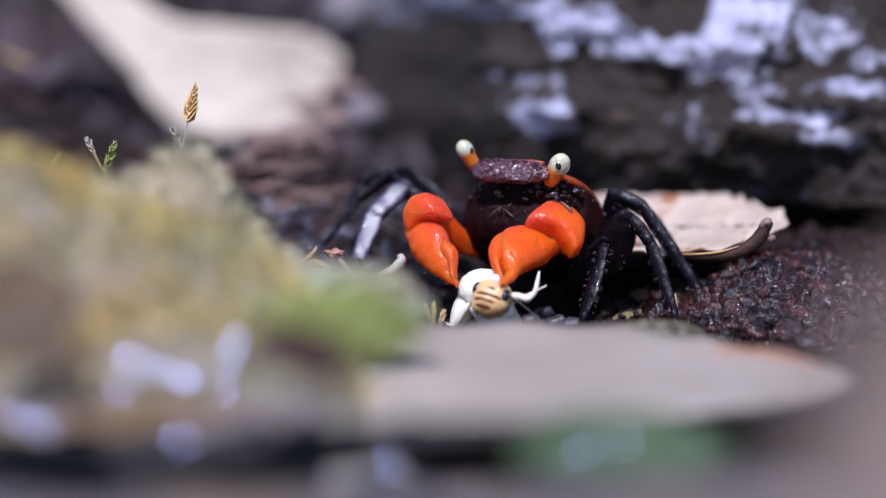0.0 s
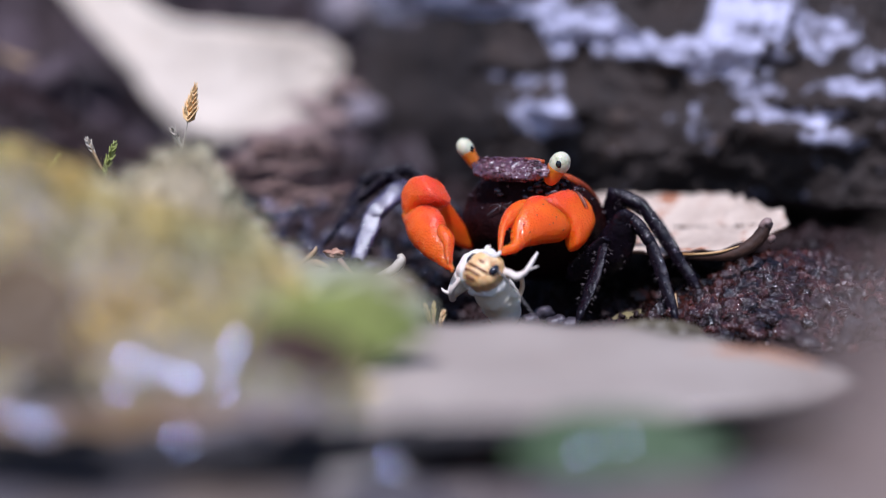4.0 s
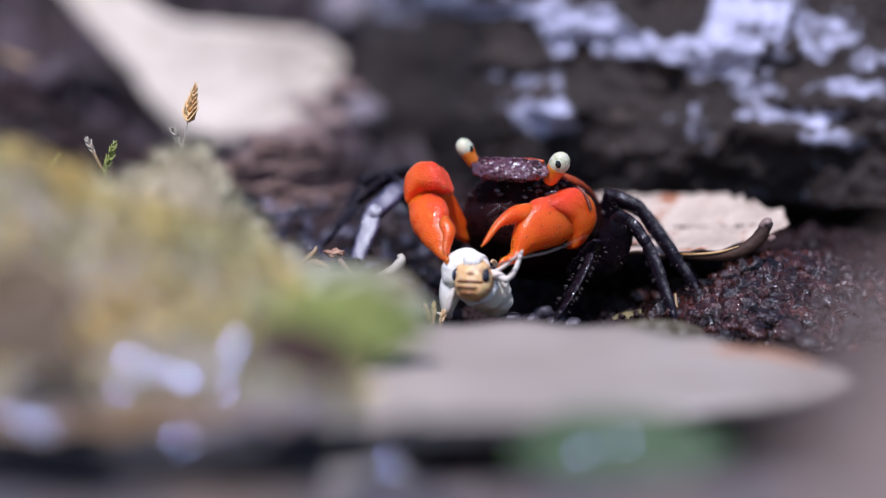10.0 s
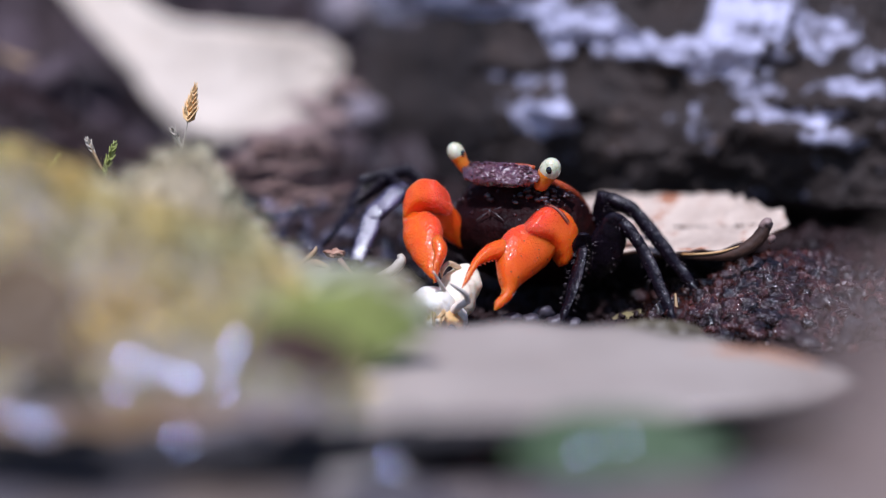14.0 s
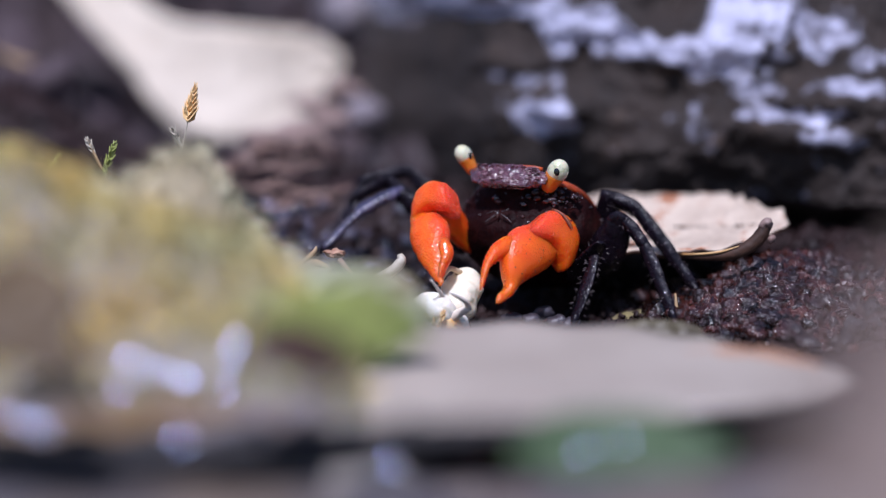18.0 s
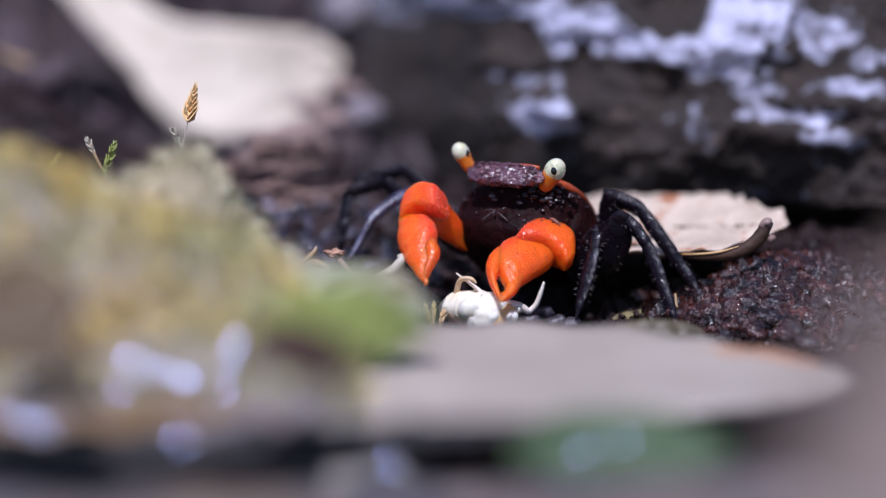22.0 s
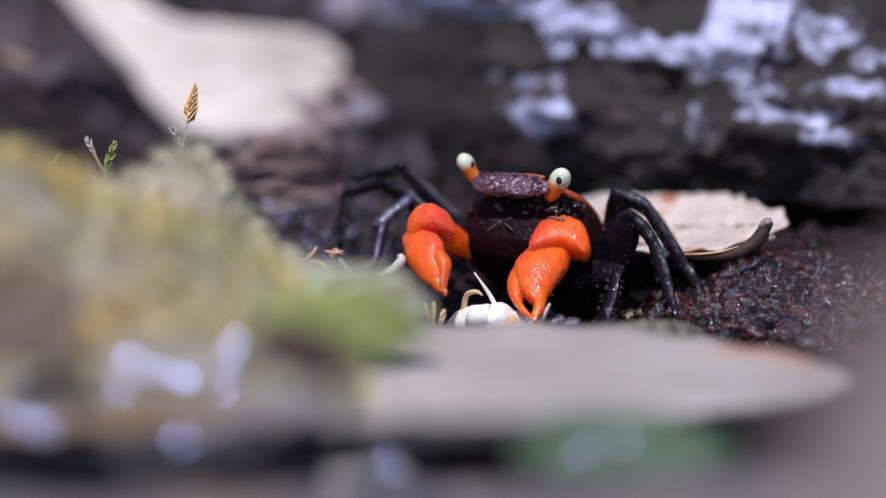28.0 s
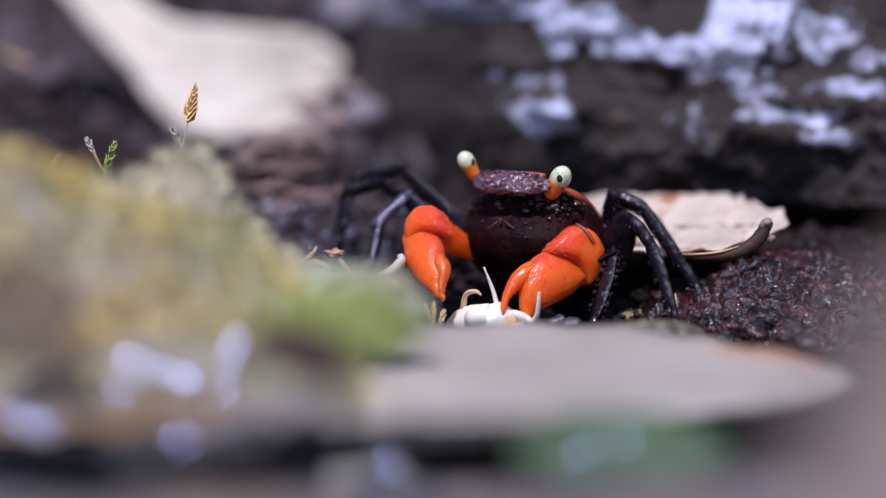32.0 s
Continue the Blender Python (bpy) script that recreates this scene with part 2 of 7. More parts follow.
def part(name, bm, mat, parent, label="", smooth=True, origin=(0, 0, 0)):
    """One mesh under a thing or a part; its coordinates are those of its parent."""
    return finish(name, bm, mat, parent, label, smooth, origin)


def empty(name, at=(0, 0, 0)):
    ob = new(name)
    ob.empty_display_size = 0.002
    ob.location = Vector(at) * MM
    return ob


def spline(points, steps):
    """Catmull-Rom through tuples of any length, with that many steps between two of them."""
    p = [np.array(q, float) for q in points]
    p = [2 * p[0] - p[1]] + p + [2 * p[-1] - p[-2]]
    out = []
    for i in range(1, len(p) - 2):
        for k in range(steps):
            t = k / steps
            a, b, c, d = p[i - 1:i + 3]
            out.append(0.5 * (2 * b + (c - a) * t + (2 * a - 5 * b + 4 * c - d) * t * t + (3 * b - a - 3 * c + d) * t ** 3))
    out.append(p[-2])
    return out


def skin(bm, rings, closed=True):
    """Faces between rings of vertices, with both ends closed."""
    n = len(rings[0])
    faces = []
    for a, b in zip(rings, rings[1:]):
        for i in range(n):
            j = (i + 1) % n
            faces.append(bm.faces.new((a[i], a[j], b[j], b[i])))
    if closed:
        faces.append(bm.faces.new(rings[0][::-1]))
        faces.append(bm.faces.new(rings[-1]))
    return faces


def loft(bm, stations, around=20, steps=5, square=2.0, rough=0.0, seed=0.0, freq=1.2):
    """A limb along +Y. stations: (y, cx, cz, rx, rz); square: 2 is an ellipse, more is boxier."""
    rings = []
    for y, cx, cz, rx, rz in spline(stations, steps):
        ring = []
        for i in range(around):
            a = 2 * math.pi * i / around
            c, s = math.cos(a), math.sin(a)
            x = math.copysign(abs(c) ** (2 / square), c)
            z = math.copysign(abs(s) ** (2 / square), s)
            p = Vector((cx + max(rx, 0.02) * x, y, cz + max(rz, 0.02) * z))
            if rough:
                p += Vector((x, 0, z)) * rough * noise.noise(p * freq + Vector((seed, seed, seed)))
            ring.append(bm.verts.new(p))
        rings.append(ring)
    return skin(bm, rings)


def tube(bm, path, radii, around=8, steps=4):
    """A round strand along a path of points."""
    pts = [[float(c) for c in q] for q in spline([(*p, r) for p, r in zip(path, radii)], steps)]
    rings = []
    side = None
    for i, q in enumerate(pts):
        a = Vector(pts[max(i - 1, 0)][:3])
        b = Vector(pts[min(i + 1, len(pts) - 1)][:3])
        d = (b - a).normalized()
        if side is None:
            side = d.orthogonal().normalized()
        side = (side - d * side.dot(d)).normalized()
        up = d.cross(side)
        r = max(q[3], 0.01)
        rings.append([bm.verts.new(Vector(q[:3]) + r * (math.cos(2 * math.pi * k / around) * side + math.sin(2 * math.pi * k / around) * up))
                      for k in range(around)])
    return skin(bm, rings)


def blob(bm, centre, radii, sub=3, rough=0.0, freq=0.5, seed=0.0, turn=None, square=2.0):
    """A rounded lump with an uneven skin."""
    made = bmesh.ops.create_icosphere(bm, subdivisions=sub, radius=1.0)["verts"]
    for v in made:
        n = v.co.copy()
        if square != 2.0:
            n = Vector([math.copysign(abs(c) ** (2 / square), c) for c in n])
        p = Vector((n.x * radii[0], n.y * radii[1], n.z * radii[2]))
        if rough:
            k = p * freq + Vector((seed, seed * 2, -seed))
            p *= 1 + rough * (noise.noise(k) + 0.5 * noise.noise(k * 2.3))
        if turn:
            p = turn @ p
        v.co = p + Vector(centre)
    return made


def hairs(bm, spots, length, rnd, thick=0.05):
    """Short bristles: (root, direction) pairs."""
    for root, way in spots:
        d = (Vector(way) + Vector((rnd.uniform(-.4, .4), rnd.uniform(-.4, .4), rnd.uniform(-.4, .4)))).normalized()
        s = d.orthogonal().normalized() * thick
        u = d.cross(s)
        r = Vector(root)
        v = [bm.verts.new(r + s), bm.verts.new(r - 0.5 * s + 0.87 * u), bm.verts.new(r - 0.5 * s - 0.87 * u),
             bm.verts.new(r + d * length * rnd.uniform(0.6, 1.2))]
        for tri in ((0, 1, 3), (1, 2, 3), (2, 0, 3)):
            bm.faces.new([v[k] for k in tri])


def aim(start, end, hint):
    """The pose whose +Y runs from start to end and whose +Z leans to the hint."""
    y = (Vector(end) - Vector(start)).normalized()
    z = Vector(hint)
    z = (z - y * z.dot(y)).normalized()
    x = y.cross(z)
    m = Matrix((x, y, z)).transposed().to_4x4()
    m.translation = Vector(start) * MM
    return m


def smoothstep(a, b, x):
    t = min(1.0, max(0.0, (x - a) / (b - a)))
    return t * t * (3 - 2 * t)


# ---- ground ----
HEAPS = (  # x, y, half widths, height
    (-17, 42, 10, 9, 8.5), (-54, 58, 17, 12, 12), (-5, 32, 9, 6, 6.0), (-31, 30, 12, 8, 6.0), (36, 6, 11, 8, 5.2), (52, 16, 14, 12, 3.4),
    (-14, 14, 6, 6, 3.0), (-40, 12, 14, 10, 8.0), (22, 1, 5, 4, 0.8), (-30, 4, 13, 7, 9.0), (-52, 2, 12, 9, 12.0))


def ground_z(x, y):
    z = 6 * smoothstep(4, 28, y) + 4 * smoothstep(24, 60, y) + 36 * smoothstep(86, 140, y)
    z -= 4.0 * smoothstep(-22, -50, y)
    for cx, cy, rx, ry, h in HEAPS:
        q = ((x - cx) / rx) ** 2 + ((y - cy) / ry) ** 2
        if q < 6:
            z += h * math.exp(-q)
    fade = 1 - smoothstep(180, 320, max(abs(x), abs(y)))
    p = Vector((x, y, 0))
    z += fade * (1.1 * noise.noise(p * 0.11) + 0.8 * noise.noise(p * 0.35) + 0.5 * noise.noise(p * 0.9))
    return z


def build_ground():
    def axis(fine_a, fine_b, step):
        out = list(np.arange(fine_a, fine_b + 1e-6, step))
        s, v = step, fine_b
        while v < 420:
            s *= 1.35
            v += s
            out.append(v)
        s, v = step, fine_a
        while v > -640:
            s *= 1.35
            v -= s
            out.insert(0, v)
        return out
    xs, ys = axis(-62, 62, 0.9), axis(-120, 130, 0.9)
    verts = [(x * MM, y * MM, ground_z(x, y) * MM) for y in ys for x in xs]
    w = len(xs)
    faces = [(r * w + c, r * w + c + 1, (r + 1) * w + c + 1, (r + 1) * w + c) for r in range(len(ys) - 1) for c in range(w - 1)]
    me = bpy.data.meshes.new("ground")
    me.from_pydata(verts, [], faces)
    for f in me.polygons:
        f.use_smooth = True
    me.materials.append(SOIL)
    tagged(new("ground", me), "wet dark brown forest soil with crumbs", "soil", kind="structure")


build_ground()


# ---- the rock behind ----
def rock_depth(x, z):
    """How far the face of the rock stands forward at (x, z), in millimetres."""
    bumps = (  # x, z, half width, half height, how far forward
        (15.8, 32.6, 8.4, 4.5, 3.5),
        (35.1, 31.3, 8.4, 5.8, 3.5),
        (26.8, 28.1, 8.4, 3.2, 2.0),
        (21.6, 22.4, 10.3, 6.4, -2.5),
        (44.1, 23.0, 7.7, 2.2, 2.0),
        (40.9, 18.8, 7.7, 1.9, 2.0),
        (13.9, 21.5, 4.5, 2.3, 4.0),
        (3.0, 34.0, 9.7, 2.3, 4.0),
        (7.5, 26.2, 5.1, 1.5, 1.5),
        (44.1, 26.5, 4.5, 1.7, -1.5),
        (26.1, 33.5, 3.9, 2.6, -2.5),
    )
    f = 0.0
    for cx, cz, rx, rz, h in bumps:
        dx, dz = (x - cx) / rx, (z - cz) / rz
        dz = dz * 0.7 if dz > 0 else dz * 1.1      # a slope above, an overhang below
        q = dx * dx + dz * dz
        if q < 1:
            f += h * (1 - q) ** 1.3
    p = Vector((x, z, 3.0))
    f += 1.8 * noise.noise(p * 0.09) + 1.1 * noise.noise(p * 0.22) + 0.8 * noise.noise(p * 0.5) + 0.4 * noise.noise(p * 1.1) + 0.3 * noise.noise(p * 2.1)
    return f


def crust_at(x, z):
    """How thick the pale mineral crust has grown on the stone: about 0 where it is bare, 1 where it is full."""
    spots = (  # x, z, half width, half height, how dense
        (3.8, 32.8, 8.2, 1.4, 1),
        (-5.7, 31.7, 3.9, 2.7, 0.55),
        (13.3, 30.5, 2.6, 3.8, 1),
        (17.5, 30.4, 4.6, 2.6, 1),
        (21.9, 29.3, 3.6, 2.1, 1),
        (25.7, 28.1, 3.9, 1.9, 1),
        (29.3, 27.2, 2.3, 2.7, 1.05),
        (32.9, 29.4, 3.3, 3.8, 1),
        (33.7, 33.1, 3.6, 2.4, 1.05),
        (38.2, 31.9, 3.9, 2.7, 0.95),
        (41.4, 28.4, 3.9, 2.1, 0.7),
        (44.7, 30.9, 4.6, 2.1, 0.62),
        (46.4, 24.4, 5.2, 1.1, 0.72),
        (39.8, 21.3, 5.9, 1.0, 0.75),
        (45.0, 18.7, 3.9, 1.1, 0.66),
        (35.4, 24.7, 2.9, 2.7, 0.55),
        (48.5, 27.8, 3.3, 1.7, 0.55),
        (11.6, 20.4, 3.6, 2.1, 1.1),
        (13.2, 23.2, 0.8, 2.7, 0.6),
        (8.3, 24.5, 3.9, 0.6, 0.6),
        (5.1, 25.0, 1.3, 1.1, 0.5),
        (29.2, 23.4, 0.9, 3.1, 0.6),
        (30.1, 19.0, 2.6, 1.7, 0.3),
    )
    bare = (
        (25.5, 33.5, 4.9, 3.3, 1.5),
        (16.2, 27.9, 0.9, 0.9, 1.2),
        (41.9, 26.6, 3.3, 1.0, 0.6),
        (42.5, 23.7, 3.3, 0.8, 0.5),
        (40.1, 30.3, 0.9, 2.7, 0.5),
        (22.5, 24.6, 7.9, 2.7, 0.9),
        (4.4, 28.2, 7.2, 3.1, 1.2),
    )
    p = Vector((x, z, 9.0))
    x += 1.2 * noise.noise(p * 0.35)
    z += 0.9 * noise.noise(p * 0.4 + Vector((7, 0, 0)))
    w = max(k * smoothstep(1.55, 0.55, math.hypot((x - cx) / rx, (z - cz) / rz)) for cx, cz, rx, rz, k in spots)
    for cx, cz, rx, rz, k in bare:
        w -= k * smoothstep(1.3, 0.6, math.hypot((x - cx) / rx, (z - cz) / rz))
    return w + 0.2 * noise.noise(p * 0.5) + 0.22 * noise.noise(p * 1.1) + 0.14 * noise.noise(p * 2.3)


def build_rock():
    bm = bmesh.new()
    cols, rows = 300, 170
    x0, x1, z0, z1 = -10.0, 74.0, 8.0, 56.0
    grid = []
    for r in range(rows + 1):
        line = []
        for c in range(cols + 1):
            x, z = x0 + (x1 - x0) * c / cols, z0 + (z1 - z0) * r / rows
            edge = smoothstep(-9, 6, x + 2.5 * noise.noise(Vector((z * 0.15, 1, 5))))
            low = smoothstep(8, 11.5, z)
            y = 30 + 0.65 * max(0, 24 - x) - rock_depth(x, z) + 20 * (1 - edge) + 10 * (1 - low) + 0.55 * max(0, z - 20) + 0.5 * max(0, 20 - z) * (1 - smoothstep(36, 46, x)) - 0.22 * max(0, x - 30)
            line.append(bm.verts.new((x, y, z - 2 * (1 - edge))))
        grid.append(line)
    for r in range(rows):
        for c in range(cols):
            bm.faces.new((grid[r][c], grid[r][c + 1], grid[r + 1][c + 1], grid[r + 1][c]))
    # back, top and sides, so that the stone is solid
    rim = [grid[0][c] for c in range(cols + 1)] + [grid[r][cols] for r in range(1, rows + 1)] + \
          [grid[rows][c] for c in range(cols - 1, -1, -1)] + [grid[r][0] for r in range(rows - 1, 0, -1)]
    back = [bm.verts.new((v.co.x * 0.9 + 4, 120, v.co.z)) for v in rim]
    for i in range(len(rim)):
        j = (i + 1) % len(rim)
        bm.faces.new((rim[j], rim[i], back[i], back[j]))
    bm.faces.new(back)
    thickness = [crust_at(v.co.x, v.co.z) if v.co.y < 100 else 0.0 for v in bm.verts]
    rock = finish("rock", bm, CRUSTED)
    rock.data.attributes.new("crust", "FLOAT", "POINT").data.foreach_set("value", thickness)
    tagged(rock, "rough dark grey rock with pale bluish mineral crust", "rock")


build_rock()


# ---- leaves ----
def leaf(name, spine, widths, mat, label, category="leaf", curl=0.0, thick=0.25, side=(1, 0, 0), veins=6, rough=0.3, edge=None, across=14, seed=1.0):
    """A leaf blade along a spine of points; widths: half width on either side; curl lifts its edges."""
    thing = empty(name, spine[0])
    o = Vector(spine[0])
    path = [[float(c) for c in q] for q in spline([(*p, *w) for p, w in zip(spine, widths)], 10)]
    bm = bmesh.new()
    top, low = [], []
    for i, q in enumerate(path):
        p = Vector(q[:3])
        a, b = Vector(path[max(i - 1, 0)][:3]), Vector(path[min(i + 1, len(path) - 1)][:3])
        d = (b - a).normalized()
        s = Vector(side)
        s = (s - d * s.dot(d)).normalized()
        n = s.cross(d)
        if n.z < 0:
            n = -n
        rt, rl = [], []
        for k in range(across + 1):
            u = 2 * k / across - 1
            wid = q[3] if u < 0 else q[4]
            wave = rough * noise.noise(Vector((i * 0.35, u * 2.2, seed))) + 0.12 * rough * abs(math.sin(i * math.pi * veins / len(path)))
            pos = p + s * u * wid + n * (curl * u * u * wid + wave - 0.12 * math.exp(-(u * 9) ** 2)) - o
            rt.append(bm.verts.new(pos + n * thick / 2))
            rl.append(bm.verts.new(pos - n * thick / 2))
        top.append(rt)
        low.append(rl)
    for i in range(len(path) - 1):
        for k in range(across):
            bm.faces.new((top[i][k], top[i][k + 1], top[i + 1][k + 1], top[i + 1][k]))
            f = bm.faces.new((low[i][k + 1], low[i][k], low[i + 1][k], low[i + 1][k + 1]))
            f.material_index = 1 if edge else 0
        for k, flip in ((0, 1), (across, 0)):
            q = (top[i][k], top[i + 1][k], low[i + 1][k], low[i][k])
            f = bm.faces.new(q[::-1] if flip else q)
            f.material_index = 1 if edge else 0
    bm.faces.new(low[0] + top[0][::-1])
    bm.faces.new(top[-1] + low[-1][::-1])
    bmesh.ops.recalc_face_normals(bm, faces=bm.faces[:])
    part("blade", bm, [mat, edge or mat], thing)
    rib = bmesh.new()
    tube(rib, [Vector(p) - o + Vector((0, 0, -0.05)) for p in spine], [0.3 * thick + 0.12] * (len(spine) - 1) + [0.05], 6, 6)
    part("midrib", rib, edge or mat, thing)
    return tagged(thing, label, category)


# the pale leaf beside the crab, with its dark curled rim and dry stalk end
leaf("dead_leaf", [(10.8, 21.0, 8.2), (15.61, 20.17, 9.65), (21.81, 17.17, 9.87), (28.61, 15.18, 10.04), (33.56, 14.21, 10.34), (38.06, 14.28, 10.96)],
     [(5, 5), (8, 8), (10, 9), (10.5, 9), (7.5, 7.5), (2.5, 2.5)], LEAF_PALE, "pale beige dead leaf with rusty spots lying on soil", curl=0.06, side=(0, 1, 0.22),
     edge=LEAF_EDGE_SHADE, rough=0.6, thick=0.45)


def curled_stalk():
    thing = empty("leaf_stalk", (27.04, 4.86, 8.04))
    o = Vector((27.04, 4.86, 8.04))
    bm = bmesh.new()
    tube(bm, [Vector(p) - o for p in ((25.56, 5.87, 8.04), (28.5, 3.87, 8.16), (31.49, 2.92, 8.65), (33.62, 3.06, 9.8), (34.66, 3.22, 11.13), (35.03, 3.31, 11.86))],
         [0.2, 0.42, 0.66, 0.78, 0.7, 0.55], 10, 6)
    part("stalk", bm, LEAF_EDGE_SHADE, thing)
    bm = bmesh.new()
    tube(bm, [Vector(p) - o for p in ((24.67, 6.28, 8.17), (27.58, 3.9, 8.47), (29.95, 2.74, 8.86), (31.93, 2.42, 9.51))], [0.05, 0.12, 0.13, 0.05], 8, 6)
    part("dry_rim", bm, GOLD, thing, "golden dry rim")
    bm = bmesh.new()
    blob(bm, Vector((34.9, 3.3, 11.8)) - o, (0.75, 0.8, 0.6), 3, 0.5, 1.6, 3)
    blob(bm, Vector((35.51, 3.1, 10.16)) - o, (0.45, 0.6, 0.5), 2, 0.5, 1.6, 5)
    part("broken_end", bm, SCRAP, thing, "frayed pale end")
    tagged(thing, "dark curled leaf stalk with a frayed pale end", "leaf stalk")


curled_stalk()

# the big bleached leaf on the bank behind
leaf("bleached_leaf", [(-50.66, 90.08, 37.49), (-44.64, 87.28, 31.09), (-37.87, 83.51, 24.95), (-30.52, 81.07, 21.52), (-23.28, 80.12, 22.03), (-17.17, 80.3, 23.45), (-12.64, 80.37, 24.02)],
     [(2.2, 4), (2.8, 4), (3.4, 5), (7.6, 7), (8, 6), (5.5, 4), (0.8, 0.8)], LEAF_WHITE, "large bleached white leaf leaning on a soil bank", side=(0.6, 0.1, 0.8), rough=0.8, thick=0.5, curl=0.05)

# the grey leaf lying across the foreground
leaf("fallen_leaf", [(-28.38, -53.17, -0.25), (-24.13, -53.11, 0.12), (-16.25, -50.86, 0.61), (-4.51, -48.44, 2.49), (14.48, -43.97, 3.06), (28.23, -41.8, 2.89), (39.4, -39.76, 1.57)],
     [(2.18, 2.18), (7.63, 8.72), (11.99, 13.08), (18.53, 21.8), (19.62, 19.62), (14.17, 10.9), (2.18, 2.18)], LEAF_GREY, "greyish pink dead leaf lying over the ground", side=(0, 1, 0.085), rough=0.45, thick=0.6, curl=0.0)

leaf("brown_leaf", [(-52.36, -73.51, 4.02), (-41.33, -73.51, 4.02), (-29.29, -73.52, 3.92), (-18.26, -73.54, 3.73), (-11.24, -73.53, 3.82)],
     [(9.81, 9.81), (9.81, 9.81), (9.81, 9.81), (8.72, 9.81), (3.27, 3.27)], LEAF_BROWN, "greyish brown dead leaf lying in front of the moss", side=(0, 1, 0.0), rough=1.2, thick=0.5, curl=0.0)

# a leaf that stands very near the lens
leaf("upright_dead_leaf", [(24.59, -201.25, 11.54), (25.86, -200.28, 19.42), (28.08, -199.43, 26.35), (30.30, -198.89, 30.76), (32.20, -198.47, 34.22)],
     [(5, 6), (6, 6), (5, 5), (3.5, 4), (0.5, 0.5)], LEAF_NEAR, "mauve grey dead leaf standing upright", side=(1, 0, 0), rough=0.4, thick=0.4)


# ---- moss mound ----
def mound_z(x, y):
    """The mossy hump beside the crab's hollow."""
    ridge = 28.9 - 0.44 * max(0.0, x + 40.2)
    along = smoothstep(-78, -58, y) * (1 - smoothstep(-48, -24, y))
    z = ridge * along * (1 - smoothstep(-17.0, 2.0, x))
    p = Vector((x, y, 7))
    return z + along * (2.6 * noise.noise(p * 0.09) + 2.4 * noise.noise(p * 0.2) + 1.2 * noise.noise(p * 0.45)) - 4.6


def moss_mound():
    thing = empty("moss_mound", (-28, -60, 0))
    o = Vector((-28, -60, 0))
    bm = bmesh.new()
    xs, ys = np.arange(-75, 4.1, 1.1), np.arange(-82, -20, 1.1)
    grid = [[bm.verts.new(Vector((x, y, mound_z(x, y))) - o) for x in xs] for y in ys]
    for r in range(len(ys) - 1):
        for c in range(len(xs) - 1):
            bm.faces.new((grid[r][c], grid[r][c + 1], grid[r + 1][c + 1], grid[r + 1][c]))
    part("cushion", bm, MOSS_BASE, thing)
    rnd = random.Random(4)
    verts, faces = [], []
    for _ in range(20000):
        x, y = rnd.uniform(-52, 2), rnd.uniform(-78, -26)
        z = mound_z(x, y)
        if z < rnd.uniform(0.0, 9.0):
            continue
        lean = Vector((rnd.uniform(-0.8, 0.8), rnd.uniform(-0.9, 0.5), 1)).normalized()
        s = lean.orthogonal().normalized()
        s = (Matrix.Rotation(rnd.uniform(0, 6.28), 3, lean) @ s) * rnd.uniform(0.15, 0.4)
        h = rnd.uniform(0.8, 2.4)
        b = Vector((x, y, z - 0.3)) - o
        k = len(verts)
        bend = Vector((rnd.uniform(-.5, .5), rnd.uniform(-.5, .5), 0)) * h * 0.5
        for p in (b - s * 0.5, b + s * 0.5, b + lean * h * 0.55 + s, b + lean * h * 0.55 - s, b + lean * h + bend):
            verts.append(tuple(p * MM))
        faces += [(k, k + 1, k + 2, k + 3), (k + 3, k + 2, k + 4)]
    me = bpy.data.meshes.new("fronds")
    me.from_pydata(verts, [], faces)
    me.materials.append(MOSS)
    f = new("fronds", me)
    f.parent = thing
    f["kind"] = "stuff"
    tagged(thing, "soft yellow green moss mound with wet tips", "moss")


moss_mound()


